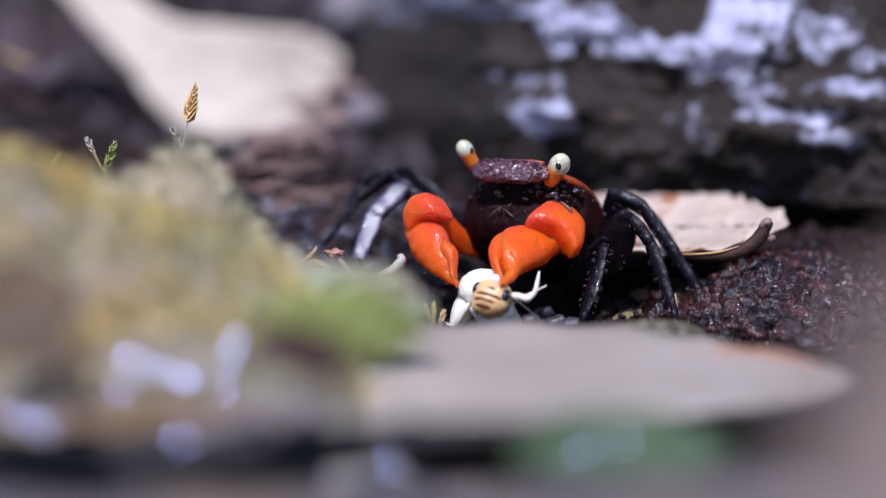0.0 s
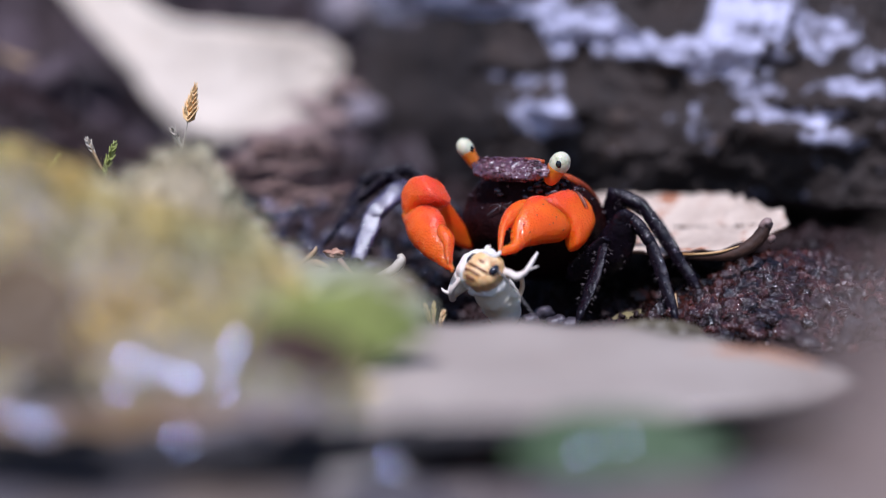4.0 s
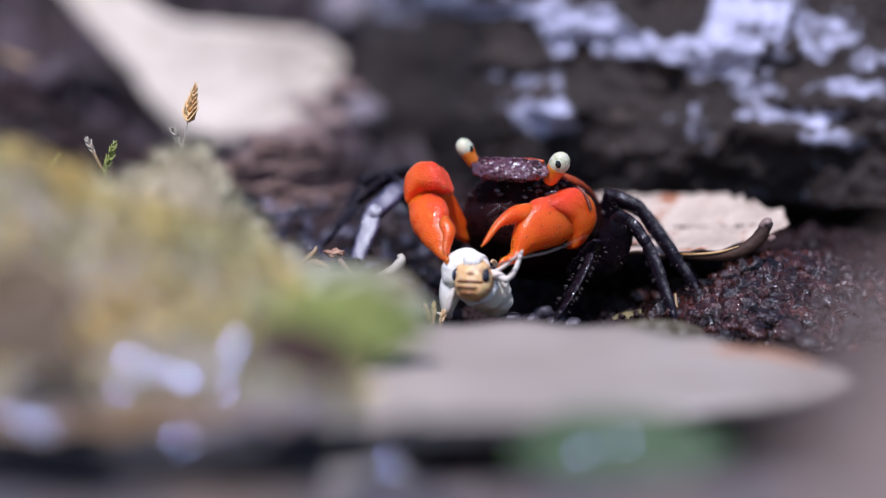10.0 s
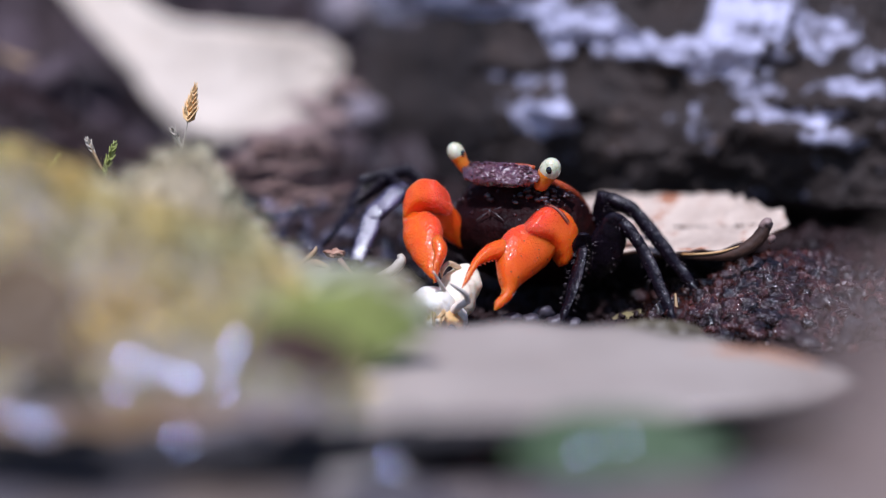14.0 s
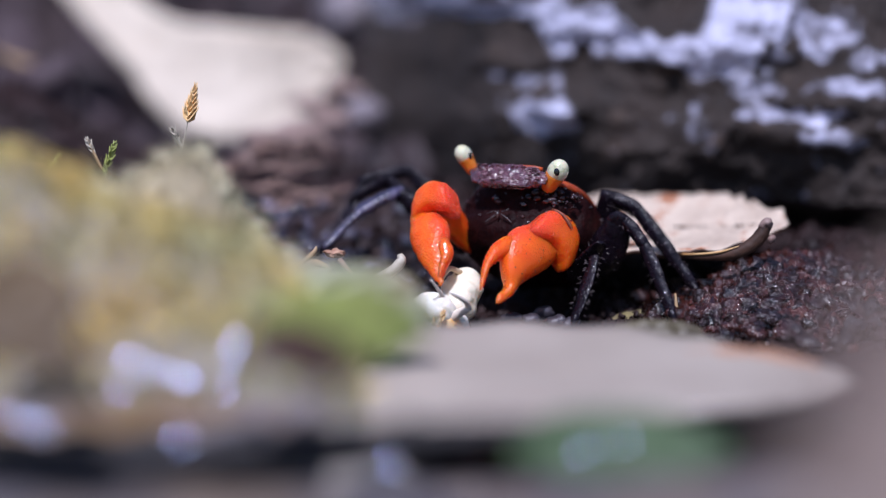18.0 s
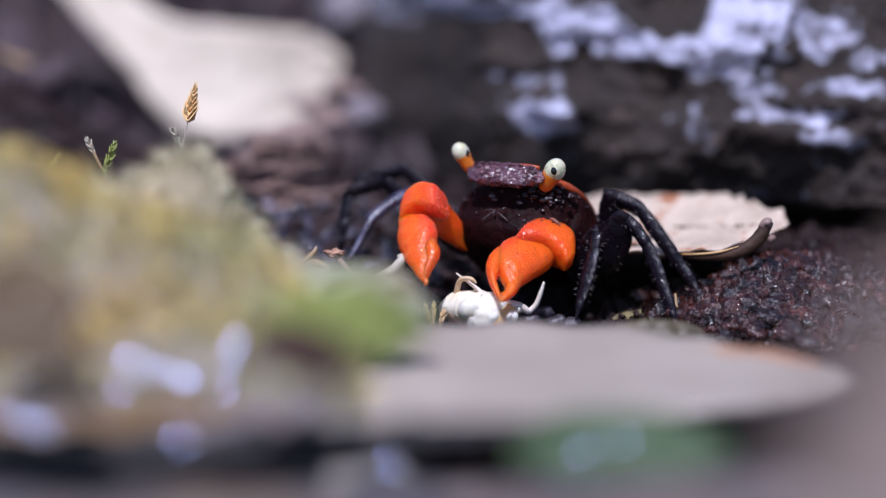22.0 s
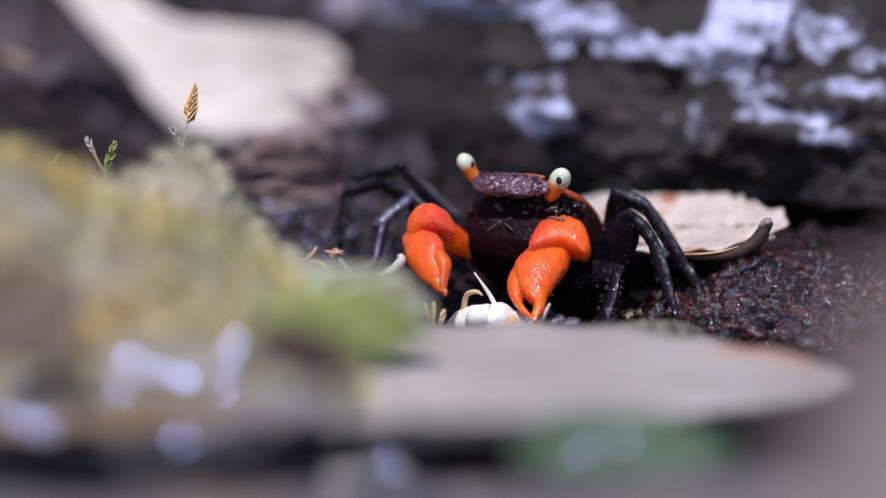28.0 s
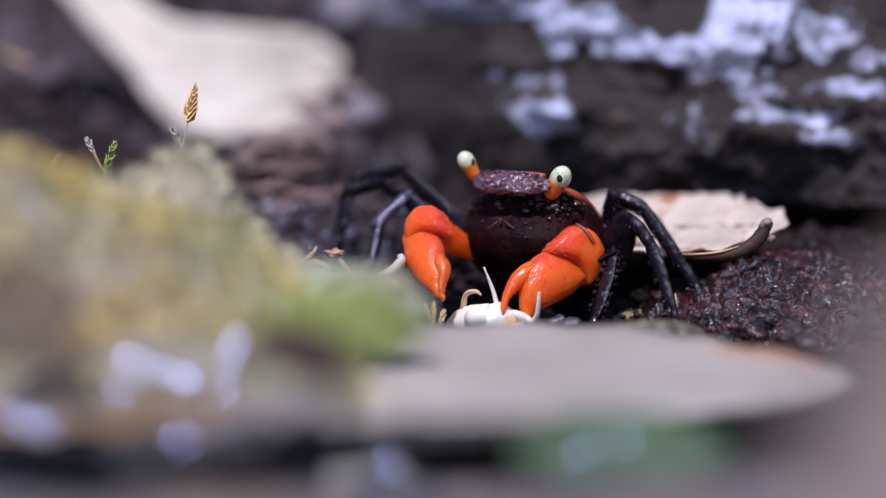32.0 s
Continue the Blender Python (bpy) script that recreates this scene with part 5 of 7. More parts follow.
leaf("rotting_leaf", [(-40.87, -95.67, 16.35), (-35.73, -95.87, 14.72), (-31.99, -96.09, 12.87), (-28.72, -96.38, 10.54)], [(3.03, 3.03), (3.23, 3.03), (2.62, 2.43), (0.51, 0.51)], BROWN_LEAF,
     "ochre brown rotting leaf on the moss", side=(0.2, 0.5, 0.8), rough=0.6, thick=0.3)
# dark blade added where shade falls in the hole under the green leaf
leaf("green_leaf_shade", [(-16.29, -92.01, 12.98), (-12.98, -92.05, 12.65), (-9.68, -91.16, 11.55), (-6.38, -90.27, 10.55)], [(1.26, 1.26), (2.78, 2.52), (2.52, 2.27), (0.51, 0.51)], LEAF_EDGE_SHADE,
     "dark brown blade standing for the shade under the green leaf", side=(0, 0.6, 0.8), rough=0.5, thick=0.3)
# dark rod with two bulges, added as the shaded gap under the leaf edge
stick = empty("leaf_gap_shade", (-42.19, -87.09, 0.68))
b = bmesh.new()
GAP_LINE = [Vector(p) - Vector((-42.19, -87.09, 0.68)) for p in ((-42.19, -87.09, 0.68), (-28.19, -86.97, 1.64), (-17.15, -85.8, 2.22), (-4.1, -83.52, 2.91), (7.65, -81.22, 3.7))]
tube(b, GAP_LINE, [2.3, 2.4, 2.2, 1.8, 0.9], 12, 6)
part("stem", b, GAP_SHADE, stick)
for k, way in ((1, (0.5, -0.5, 1.6)), (3, (0.9, 0.6, 1.2))):
    b = bmesh.new()
    blob(b, GAP_LINE[k] + Vector(way), (1.6, 1.3, 1.0), 3, 0.4, 0.8, k)
    part("gap_bulge", b, GAP_SHADE, stick)
tagged(stick, "dark rod standing for the shaded gap below the fallen leaf", "stick")
leaf("dark_green_leaf", [(5.77, -77.1, 1.49), (11.65, -79.26, 1.87), (18.44, -81.44, 2.0), (25.15, -83.62, 2.13)], [(1.64, 1.64), (3.27, 3.27), (3.71, 3.27), (0.65, 0.65)], DARKGREEN,
     "dark green leaf under the fallen leaf", side=(0, 0.5, 0.86), rough=0.5, thick=0.3)
leaf("grey_leaf", [(-46.73, -92.85, -1.54), (-22.99, -92.82, -1.3), (0.76, -92.8, -1.07), (22.13, -92.68, -0.12), (41.13, -92.57, 0.82)], [(5.45, 4.36), (6.54, 4.36), (6.54, 4.36), (6.54, 4.36), (5.45, 4.36)], LEAF_DIM,
     "grey dead leaf lying under the others", side=(0, 1, 0.25), rough=0.8, thick=0.4)

# wet films added on the moss in front, turned to glint in the sun
def glint(p):
    """The turn of a flat wet film at p that throws the sun to the lens."""
    return (SUN_WAY + (Vector(EYE) - Vector(p) * MM).normalized()).to_track_quat("Z", "Y").to_matrix()


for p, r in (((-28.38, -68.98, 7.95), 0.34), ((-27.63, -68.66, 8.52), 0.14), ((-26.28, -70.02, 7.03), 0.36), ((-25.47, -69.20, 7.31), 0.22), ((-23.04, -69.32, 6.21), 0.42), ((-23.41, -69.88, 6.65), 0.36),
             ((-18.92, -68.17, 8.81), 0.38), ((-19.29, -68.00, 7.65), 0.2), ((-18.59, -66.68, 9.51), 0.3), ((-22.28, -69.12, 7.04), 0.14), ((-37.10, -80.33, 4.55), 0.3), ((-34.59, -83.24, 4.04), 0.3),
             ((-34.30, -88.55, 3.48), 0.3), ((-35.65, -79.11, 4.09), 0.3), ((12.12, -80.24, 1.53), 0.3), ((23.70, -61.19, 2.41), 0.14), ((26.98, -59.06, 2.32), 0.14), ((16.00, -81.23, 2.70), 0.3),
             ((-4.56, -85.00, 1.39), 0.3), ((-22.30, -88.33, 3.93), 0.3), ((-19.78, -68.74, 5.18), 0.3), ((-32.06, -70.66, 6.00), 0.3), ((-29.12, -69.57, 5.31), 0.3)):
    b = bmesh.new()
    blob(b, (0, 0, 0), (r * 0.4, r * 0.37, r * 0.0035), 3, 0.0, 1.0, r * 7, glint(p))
    d = finish("glint_film", b, DROP)
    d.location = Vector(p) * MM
    tagged(d, "flat water film on moss, bluish glint in its colour", "water drop", "water drops on the moss")

# violet tone of the glints, put into base colour and specular tint
DROP_VIOLET = material("violet_glint_film", (0.3, 0.26, 0.42), (0.24, 0.2, 0.36), 300, 0.2, 0.0, spec=0.6, rough_vary=0.03)
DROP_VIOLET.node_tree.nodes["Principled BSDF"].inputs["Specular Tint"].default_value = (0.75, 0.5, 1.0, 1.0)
# a hundred small films strewn at random as extra sparkle
rnd = random.Random(77)
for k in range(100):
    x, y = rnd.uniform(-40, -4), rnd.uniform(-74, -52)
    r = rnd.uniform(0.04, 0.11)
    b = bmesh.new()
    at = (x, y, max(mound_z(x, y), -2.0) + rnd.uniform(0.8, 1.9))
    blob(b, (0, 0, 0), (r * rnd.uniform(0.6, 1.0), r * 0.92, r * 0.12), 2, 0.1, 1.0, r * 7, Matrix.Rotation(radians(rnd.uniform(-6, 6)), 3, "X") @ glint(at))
    d = finish("glint_film", b, DROP_VIOLET if k % 3 == 0 else DROP)
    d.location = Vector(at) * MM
    tagged(d, "tiny water film on moss, violet glint in its colour" if k % 3 == 0 else "tiny water film on moss, bluish glint in its colour", "water drop", "water drops on the moss")


# ---- what moves ----
def walk_body(rows):
    walk(shell, [(t, pose(x * MM, y * MM, z * MM, 0, turn, 0)) for t, x, y, z, turn in rows])


def walk_claw(claw, shoulder, lean, droop, shut, rows):
    """rows: time, palm base, claw tip, wrist centre, side of the movable finger (degrees), opening; shut: the opening at which the fingers meet."""
    arm, wrist, palm, finger = claw
    arms, wrists, palms, fingers = [], [], [], []
    for t, w, tip, c, ang, wide in rows:
        # closed, the fingers bend to the front; open, they show their gape
        tilt = lean[0] + (lean[1] - lean[0]) * smoothstep(8, 13, wide)
        side = Vector((math.cos(radians(ang)), tilt, math.sin(radians(ang))))
        along = (Vector(tip) - Vector(w)).normalized()
        up = (side - along * side.dot(along)).normalized()
        palms.append((t, aim(w, Vector(tip) + up * droop, side)))
        wrists.append((t, aim(c, Vector(c) * 2 - Vector(tip), up)))
        e = Vector(c) + Vector((0, 1.2, -0.4))
        back = (e - Vector(shoulder)).normalized()
        arms.append((t, aim(e - back * 8.1, e, (0, 0, 1))))
        fingers.append((t, pose(0, finger.location.y, finger.location.z, (wide - shut) * 2.4, 0, 0)))
    walk(arm, arms)
    walk(wrist, wrists)
    walk(palm, palms)
    walk(finger, fingers)


def walk_leg(leg, rows, face=None):
    """rows: time, hip, knee, ankle, foot; face: the way in which the flats of the leg look at first."""
    def hint(t, a, b, usual):
        if not face:
            return usual
        turned = Vector(face).cross(Vector(b) - Vector(a)).normalized()
        return turned.lerp(Vector(usual).normalized(), 0.0) if t < 16 else Vector((0.25, 0.92, 0.3))
    thigh, shin, low = leg
    walk(thigh, [(t, aim(h, k, (0.8, -0.35, 0.5))) for t, h, k, a, f in rows])
    walk(shin, [(t, aim(k, a, hint(t, k, a, (0.6, -0.15, 0.8)))) for t, h, k, a, f in rows])
    walk(low, [(t, aim(a, f, hint(t, a, f, (0.7, -0.12, 0.7)))) for t, h, k, a, f in rows])


def motions():
    walk_body([
        (0, 2.15, 3.26, 11.04, 0.0), (1.5, 2.15, 3.26, 11.04, 0.0), (2, 2.11, 3.26, 11.04, 0.1), (3.5, 2.07, 3.26, 11.12, 0.4), (5.5, 2.64, 3.26, 11.54, -1.4), (6, 2.66, 3.26, 11.54, -1.5), (6.5, 2.67, 3.26, 11.54, -1.5), (7, 2.58, 3.26, 11.09, -0.3), (7.5, 2.36, 3.26, 11.04, 0.1), (8, 2.28, 3.26, 11.06, -0.1), (9, 2.15, 3.26, 11.08, 0.2), (10, 2.10, 3.26, 11.22, 0.2), (10.5, 1.72, 3.26, 10.93, 0.4), (11, 1.63, 3.26, 10.93, 0.5), (11.5, 1.64, 3.26, 10.94, 0.8), (12, 1.40, 3.26, 10.93, 0.6), (12.5, 1.28, 3.26, 10.83, 1.3), (13, 1.02, 3.26, 10.83, 1.4), (13.5, 0.70, 3.26, 10.74, 1.3), (14, 0.98, 3.26, 10.62, 1.2), (14.5, 1.86, 3.26, 10.24, 0.8), (16.5, 1.98, 3.26, 10.43, 0.6), (18, 1.88, 3.26, 10.43, 0.7), (20, 1.92, 3.26, 10.54, 0.3), (21, 1.92, 3.26, 10.54, 0.3), (21.5, 1.90, 3.26, 10.74, 1.2), (22, 1.45, 3.26, 10.57, 1.6), (22.5, 1.82, 3.26, 10.01, -0.1), (23, 2.11, 3.26, 9.83, -0.1), (23.5, 2.00, 3.26, 9.75, -0.5), (24, 2.27, 3.26, 9.94, -0.5), (24.5, 2.17, 3.26, 10.11, -0.9), (25, 2.09, 3.26, 10.16, -1.3), (25.5, 2.05, 3.26, 10.11, -0.9), (27.5, 2.21, 3.26, 9.48, -0.0), (28, 2.12, 3.26, 9.51, 0.7), (28.5, 2.98, 3.26, 10.03, -0.5), (29, 3.08, 3.26, 9.85, -0.6), (29.5, 2.40, 3.26, 9.80, -0.3), (30, 2.22, 3.26, 9.81, 0.2), (30.5, 2.31, 3.26, 10.08, 0.4), (31, 2.31, 3.26, 10.08, 0.4), (31.5, 2.36, 3.26, 9.82, 0.1), (32, 2.17, 3.26, 9.72, 0.8)])
    walk_claw(CLAW_R, (1.32, 1.84, 7.67), (0.8, -0.15), 4.7, 8.5, [
        (0, (3.28, -3.43, 9.43), (-2.69, -12.40, 6.67), (4.74, -2.77, 11.21), 127, 6),
        (1, (3.12, -3.40, 9.67), (-2.77, -12.42, 6.91), (4.65, -2.75, 11.37), 128, 6),
        (1.5, (4.05, -3.34, 9.89), (-2.50, -11.81, 7.30), (4.92, -2.69, 11.75), 120, 7),
        (2, (3.81, -3.31, 10.13), (-2.98, -11.75, 8.09), (4.59, -2.66, 11.99), 115, 7),
        (3, (4.62, -3.26, 10.53), (-3.05, -10.97, 8.63), (5.57, -2.64, 12.16), 111, 7),
        (3.5, (4.86, -3.18, 11.17), (-2.89, -10.85, 9.42), (5.32, -2.61, 12.40), 110, 7),
        (5.5, (9.40, -2.96, 12.95), (-1.20, -8.05, 10.80), (9.90, -2.00, 11.40), 110, 13),
        (6, (10.20, -2.94, 13.10), (-0.20, -8.32, 9.95), (10.70, -2.00, 11.55), 117, 13),
        (6.5, (7.98, -3.06, 12.06), (0.22, -8.97, 7.42), (8.20, -2.00, 11.60), 122, 13),
        (7, (4.97, -3.16, 10.84), (-2.29, -10.96, 8.69), (5.47, -2.55, 12.63), 113, 10),
        (7.5, (4.40, -3.26, 10.03), (-3.94, -9.23, 6.46), (4.99, -2.62, 12.07), 117, 11),
        (8, (4.16, -3.31, 9.63), (-4.18, -8.73, 5.27), (4.74, -2.75, 11.02), 121, 12),
        (8.5, (4.16, -3.31, 9.63), (-3.62, -9.34, 5.03), (4.90, -2.75, 11.02), 125, 12),
        (9, (4.16, -3.31, 9.63), (-3.86, -9.18, 5.25), (4.66, -2.74, 11.10), 122, 12),
        (9.5, (4.81, -3.21, 10.43), (-3.54, -8.89, 6.43), (4.99, -2.64, 11.91), 119, 12),
        (10, (5.62, -3.06, 11.64), (-2.51, -9.55, 8.52), (5.96, -2.54, 12.71), 116, 18),
        (10.5, (4.64, -3.06, 11.64), (-1.65, -11.44, 8.75), (4.90, -2.57, 12.47), 122, 12),
        (11, (5.21, -3.11, 11.24), (-1.08, -10.42, 6.22), (5.88, -2.61, 12.15), 133, 15),
        (11.5, (3.59, -3.16, 10.84), (-3.55, -9.54, 5.69), (3.77, -2.56, 12.55), 130, 19),
        (12, (3.83, -3.16, 10.84), (-3.39, -9.43, 5.68), (3.93, -2.56, 12.55), 129, 19),
        (12.5, (3.59, -3.16, 10.84), (-3.63, -9.43, 5.68), (3.69, -2.61, 12.15), 129, 19),
        (13, (1.97, -3.21, 10.43), (-6.65, -5.93, 4.41), (2.63, -2.83, 10.38), 126, 24),
        (13.5, (0.35, -3.40, 8.82), (-6.75, -9.01, 2.80), (0.93, -3.03, 8.77), 133, 23),
        (14, (3.35, -3.31, 9.63), (-2.99, -9.89, 3.73), (3.93, -2.78, 10.78), 137, 23),
        (14.5, (4.00, -3.40, 8.82), (-0.45, -11.22, 2.70), (4.09, -2.91, 9.73), 148, 16),
        (16.5, (5.21, -3.16, 10.84), (-1.47, -9.32, 4.87), (5.88, -2.68, 11.58), 135, 14),
        (17, (4.16, -3.11, 11.24), (-0.41, -12.97, 10.85), (5.39, -2.65, 11.83), 109, 5),
        (17.5, (4.40, -3.31, 9.63), (-3.00, -10.29, 5.80), (4.74, -2.80, 10.62), 123, 16),
        (18, (3.59, -3.36, 9.23), (-2.76, -10.92, 4.67), (4.09, -2.85, 10.22), 131, 16),
        (18.5, (4.40, -3.26, 10.03), (-2.68, -10.58, 6.23), (5.07, -2.75, 11.02), 124, 18),
        (19, (3.59, -3.36, 9.23), (-3.16, -11.01, 5.49), (3.77, -2.79, 10.70), 125, 16),
        (19.5, (3.02, -3.40, 8.82), (-3.40, -11.54, 5.55), (3.52, -2.89, 9.89), 124, 12),
        (20, (2.78, -3.40, 8.82), (-3.25, -12.00, 6.02), (3.28, -2.89, 9.89), 123, 10),
        (20.5, (3.02, -3.36, 9.23), (-2.69, -12.04, 6.02), (3.44, -2.84, 10.30), 127, 10),
        (21, (3.02, -3.40, 8.82), (-2.54, -12.33, 6.06), (3.36, -2.86, 10.13), 125, 8),
        (21.5, (3.35, -3.36, 9.23), (-1.82, -12.16, 5.48), (3.93, -2.81, 10.54), 134, 8),
        (22, (3.35, -3.40, 8.82), (-2.45, -11.66, 4.77), (3.69, -2.91, 9.73), 132, 8),
        (22.5, (3.83, -3.40, 8.82), (-2.29, -11.41, 4.73), (4.25, -2.93, 9.57), 130, 7),
        (23, (4.00, -3.45, 8.42), (-1.97, -11.49, 4.18), (4.17, -3.03, 8.77), 132, 7),
        (23.5, (3.59, -3.50, 8.02), (-1.82, -12.04, 4.02), (3.93, -3.07, 8.44), 134, 7),
        (24, (3.59, -3.50, 8.02), (-2.06, -11.87, 3.99), (4.09, -3.07, 8.44), 132, 7),
        (24.5, (3.83, -3.50, 8.02), (-2.68, -11.17, 3.90), (4.25, -3.07, 8.44), 128, 7),
        (25, (3.59, -3.53, 7.78), (-2.37, -11.54, 3.47), (3.77, -3.09, 8.28), 132, 7),
        (25.5, (3.35, -3.50, 8.02), (-2.61, -11.36, 3.45), (3.93, -3.08, 8.36), 133, 7),
        (27.5, (4.81, -3.50, 8.02), (-0.06, -11.38, 2.32), (5.31, -3.00, 9.01), 145, 8),
        (28, (4.81, -3.40, 8.82), (0.99, -11.23, 2.30), (5.15, -2.87, 10.05), 154, 8),
        (28.3, (6.02, -3.21, 10.43), (1.80, -10.35, 3.39), (6.77, -2.69, 11.50), 153, 14),
        (28.6, (7.89, -3.01, 12.04), (3.25, -6.60, 2.88), (8.55, -2.54, 12.71), 154, 16),
        (29, (5.62, -3.31, 9.63), (-0.38, -11.60, 5.97), (5.88, -2.79, 10.70), 128, 12),
        (29.5, (4.16, -3.45, 8.42), (-0.39, -12.62, 4.73), (4.42, -2.98, 9.17), 137, 5),
        (30, (4.40, -3.45, 8.42), (-0.86, -12.27, 4.86), (4.74, -2.96, 9.33), 132, 5),
        (30.5, (4.40, -3.37, 9.07), (-0.86, -11.65, 4.37), (4.90, -2.84, 10.30), 138, 6),
        (31, (6.02, -3.16, 10.84), (-0.27, -9.76, 4.92), (6.28, -2.66, 11.74), 137, 18),
        (31.5, (5.21, -3.40, 8.82), (0.43, -11.34, 3.12), (5.80, -2.87, 10.05), 145, 12),
        (32, (6.43, -3.70, 6.41), (-1.45, -9.31, 1.47), (6.77, -3.03, 8.77), 126, 12)])
    walk_claw(CLAW_L, (-3.92, 2.87, 7.85), (-0.5, 0.0), 1.1, 6, [
        (0, (-10.82, -2.84, 10.63), (-6.15, -10.28, 6.29), (-10.18, -2.17, 12.76), 42, 4),
        (1, (-10.82, -2.84, 10.63), (-6.15, -10.28, 6.29), (-10.18, -2.17, 12.76), 42, 4),
        (1.5, (-10.98, -2.74, 11.43), (-6.39, -10.33, 7.26), (-10.34, -2.08, 13.56), 42, 4),
        (2, (-10.98, -2.64, 12.24), (-6.55, -10.32, 8.06), (-10.34, -1.98, 14.37), 41, 4),
        (3, (-11.15, -2.61, 12.48), (-6.23, -9.85, 8.08), (-10.66, -1.95, 14.61), 43, 4),
        (3.5, (-11.15, -2.61, 12.48), (-6.31, -9.92, 8.10), (-10.5, -1.95, 14.61), 43, 4),
        (5.5, (-10.82, -2.64, 12.24), (-7.90, -10.35, 6.94), (-10.18, -1.92, 14.85), 25, 4),
        (6, (-10.58, -2.64, 12.24), (-7.59, -10.44, 7.12), (-9.77, -1.92, 14.85), 26, 4),
        (7, (-10.58, -2.64, 12.24), (-7.26, -10.30, 7.10), (-10.09, -1.95, 14.61), 29, 4),
        (8, (-10.17, -2.59, 12.64), (-5.98, -9.76, 7.43), (-9.61, -1.9, 15.01), 35, 4),
        (9, (-9.77, -2.49, 13.45), (-5.67, -10.00, 8.67), (-9.28, -1.78, 15.98), 36, 4),
        (9.5, (-9.77, -2.39, 14.25), (-6.15, -10.15, 9.49), (-9.36, -1.72, 16.47), 33, 4),
        (10, (-10.58, -2.44, 13.85), (-7.18, -10.04, 8.68), (-10.01, -1.75, 16.22), 29, 4),
        (10.5, (-10.98, -2.49, 13.45), (-8.22, -10.06, 7.87), (-10.26, -1.8, 15.82), 23, 4),
        (11, (-11.39, -2.51, 13.29), (-8.86, -10.17, 7.72), (-10.5, -1.82, 15.66), 21, 4),
        (12, (-11.39, -2.61, 12.48), (-8.38, -10.40, 7.35), (-10.42, -1.92, 14.85), 26, 4),
        (13, (-10.98, -2.61, 12.48), (-8.94, -10.56, 7.13), (-10.09, -1.9, 15.01), 18, 4),
        (14, (-11.15, -2.67, 12), (-8.38, -10.44, 6.71), (-10.01, -1.98, 14.37), 24, 4),
        (14.5, (-10.82, -2.69, 11.84), (-8.54, -10.46, 6.32), (-9.44, -1.99, 14.29), 19, 4),
        (16.5, (-10.82, -2.69, 11.84), (-8.54, -10.12, 5.87), (-9.28, -2.02, 14.05), 18, 4),
        (17, (-10.98, -2.69, 11.84), (-8.94, -10.19, 5.87), (-9.36, -2.02, 14.05), 16, 4),
        (18, (-10.34, -2.67, 12), (-7.82, -10.22, 6.28), (-9.04, -2.01, 14.13), 21, 4),
        (19, (-10.82, -2.64, 12.24), (-7.34, -9.52, 6.19), (-9.36, -1.95, 14.61), 27, 4),
        (20, (-10.17, -2.59, 12.64), (-7.10, -10.04, 7.06), (-9.04, -1.95, 14.61), 25, 4),
        (20.5, (-10.34, -2.59, 12.64), (-7.26, -10.04, 7.06), (-9.53, -1.95, 14.61), 25, 4),
        (21, (-10.34, -2.51, 13.29), (-6.15, -9.45, 7.79), (-9.36, -1.9, 15.01), 34, 4),
        (21.5, (-9.77, -2.31, 14.9), (-3.34, -8.23, 10.47), (-9.53, -1.8, 15.82), 52, 4),
        (22, (-11.63, -2.69, 11.84), (-9.42, -10.48, 6.32), (-10.26, -2.02, 14.05), 19, 4),
        (22.5, (-11.15, -2.94, 9.82), (-9.26, -11.39, 5.23), (-9.69, -2.31, 11.63), 18, 4),
        (23, (-10.58, -2.97, 9.58), (-9.50, -11.48, 4.84), (-8.96, -2.34, 11.39), 10, 4),
        (23.5, (-10.58, -2.97, 9.58), (-9.34, -11.46, 4.84), (-9.36, -2.34, 11.39), 12, 4),
        (24, (-9.77, -2.87, 10.39), (-5.35, -10.09, 5.45), (-9.2, -2.24, 12.19), 37, 12),
        (24.5, (-10.01, -2.89, 10.23), (-6.47, -10.46, 5.11), (-8.88, -2.27, 11.95), 30, 14),
        (25, (-10.58, -2.94, 9.82), (-6.94, -10.46, 4.70), (-9.2, -2.31, 11.63), 31, 12),
        (25.5, (-10.58, -2.94, 9.82), (-6.94, -10.46, 4.70), (-9.36, -2.29, 11.79), 31, 8),
        (27.5, (-11.15, -2.99, 9.42), (-7.02, -10.64, 4.89), (-10.18, -2.34, 11.39), 37, 4),
        (28, (-11.15, -2.94, 9.82), (-7.35, -10.81, 5.39), (-9.77, -2.31, 11.63), 35, 4),
        (29, (-10.98, -2.97, 9.58), (-7.59, -10.90, 4.92), (-9.53, -2.34, 11.39), 31, 4),
        (30, (-10.98, -2.97, 9.58), (-7.59, -10.79, 4.75), (-10.01, -2.34, 11.39), 30, 4),
        (31, (-11.15, -2.97, 9.58), (-7.67, -10.86, 4.92), (-10.18, -2.31, 11.63), 32, 4),
        (32, (-11.15, -2.94, 9.82), (-7.59, -10.51, 4.71), (-10.01, -2.33, 11.47), 30, 4)])
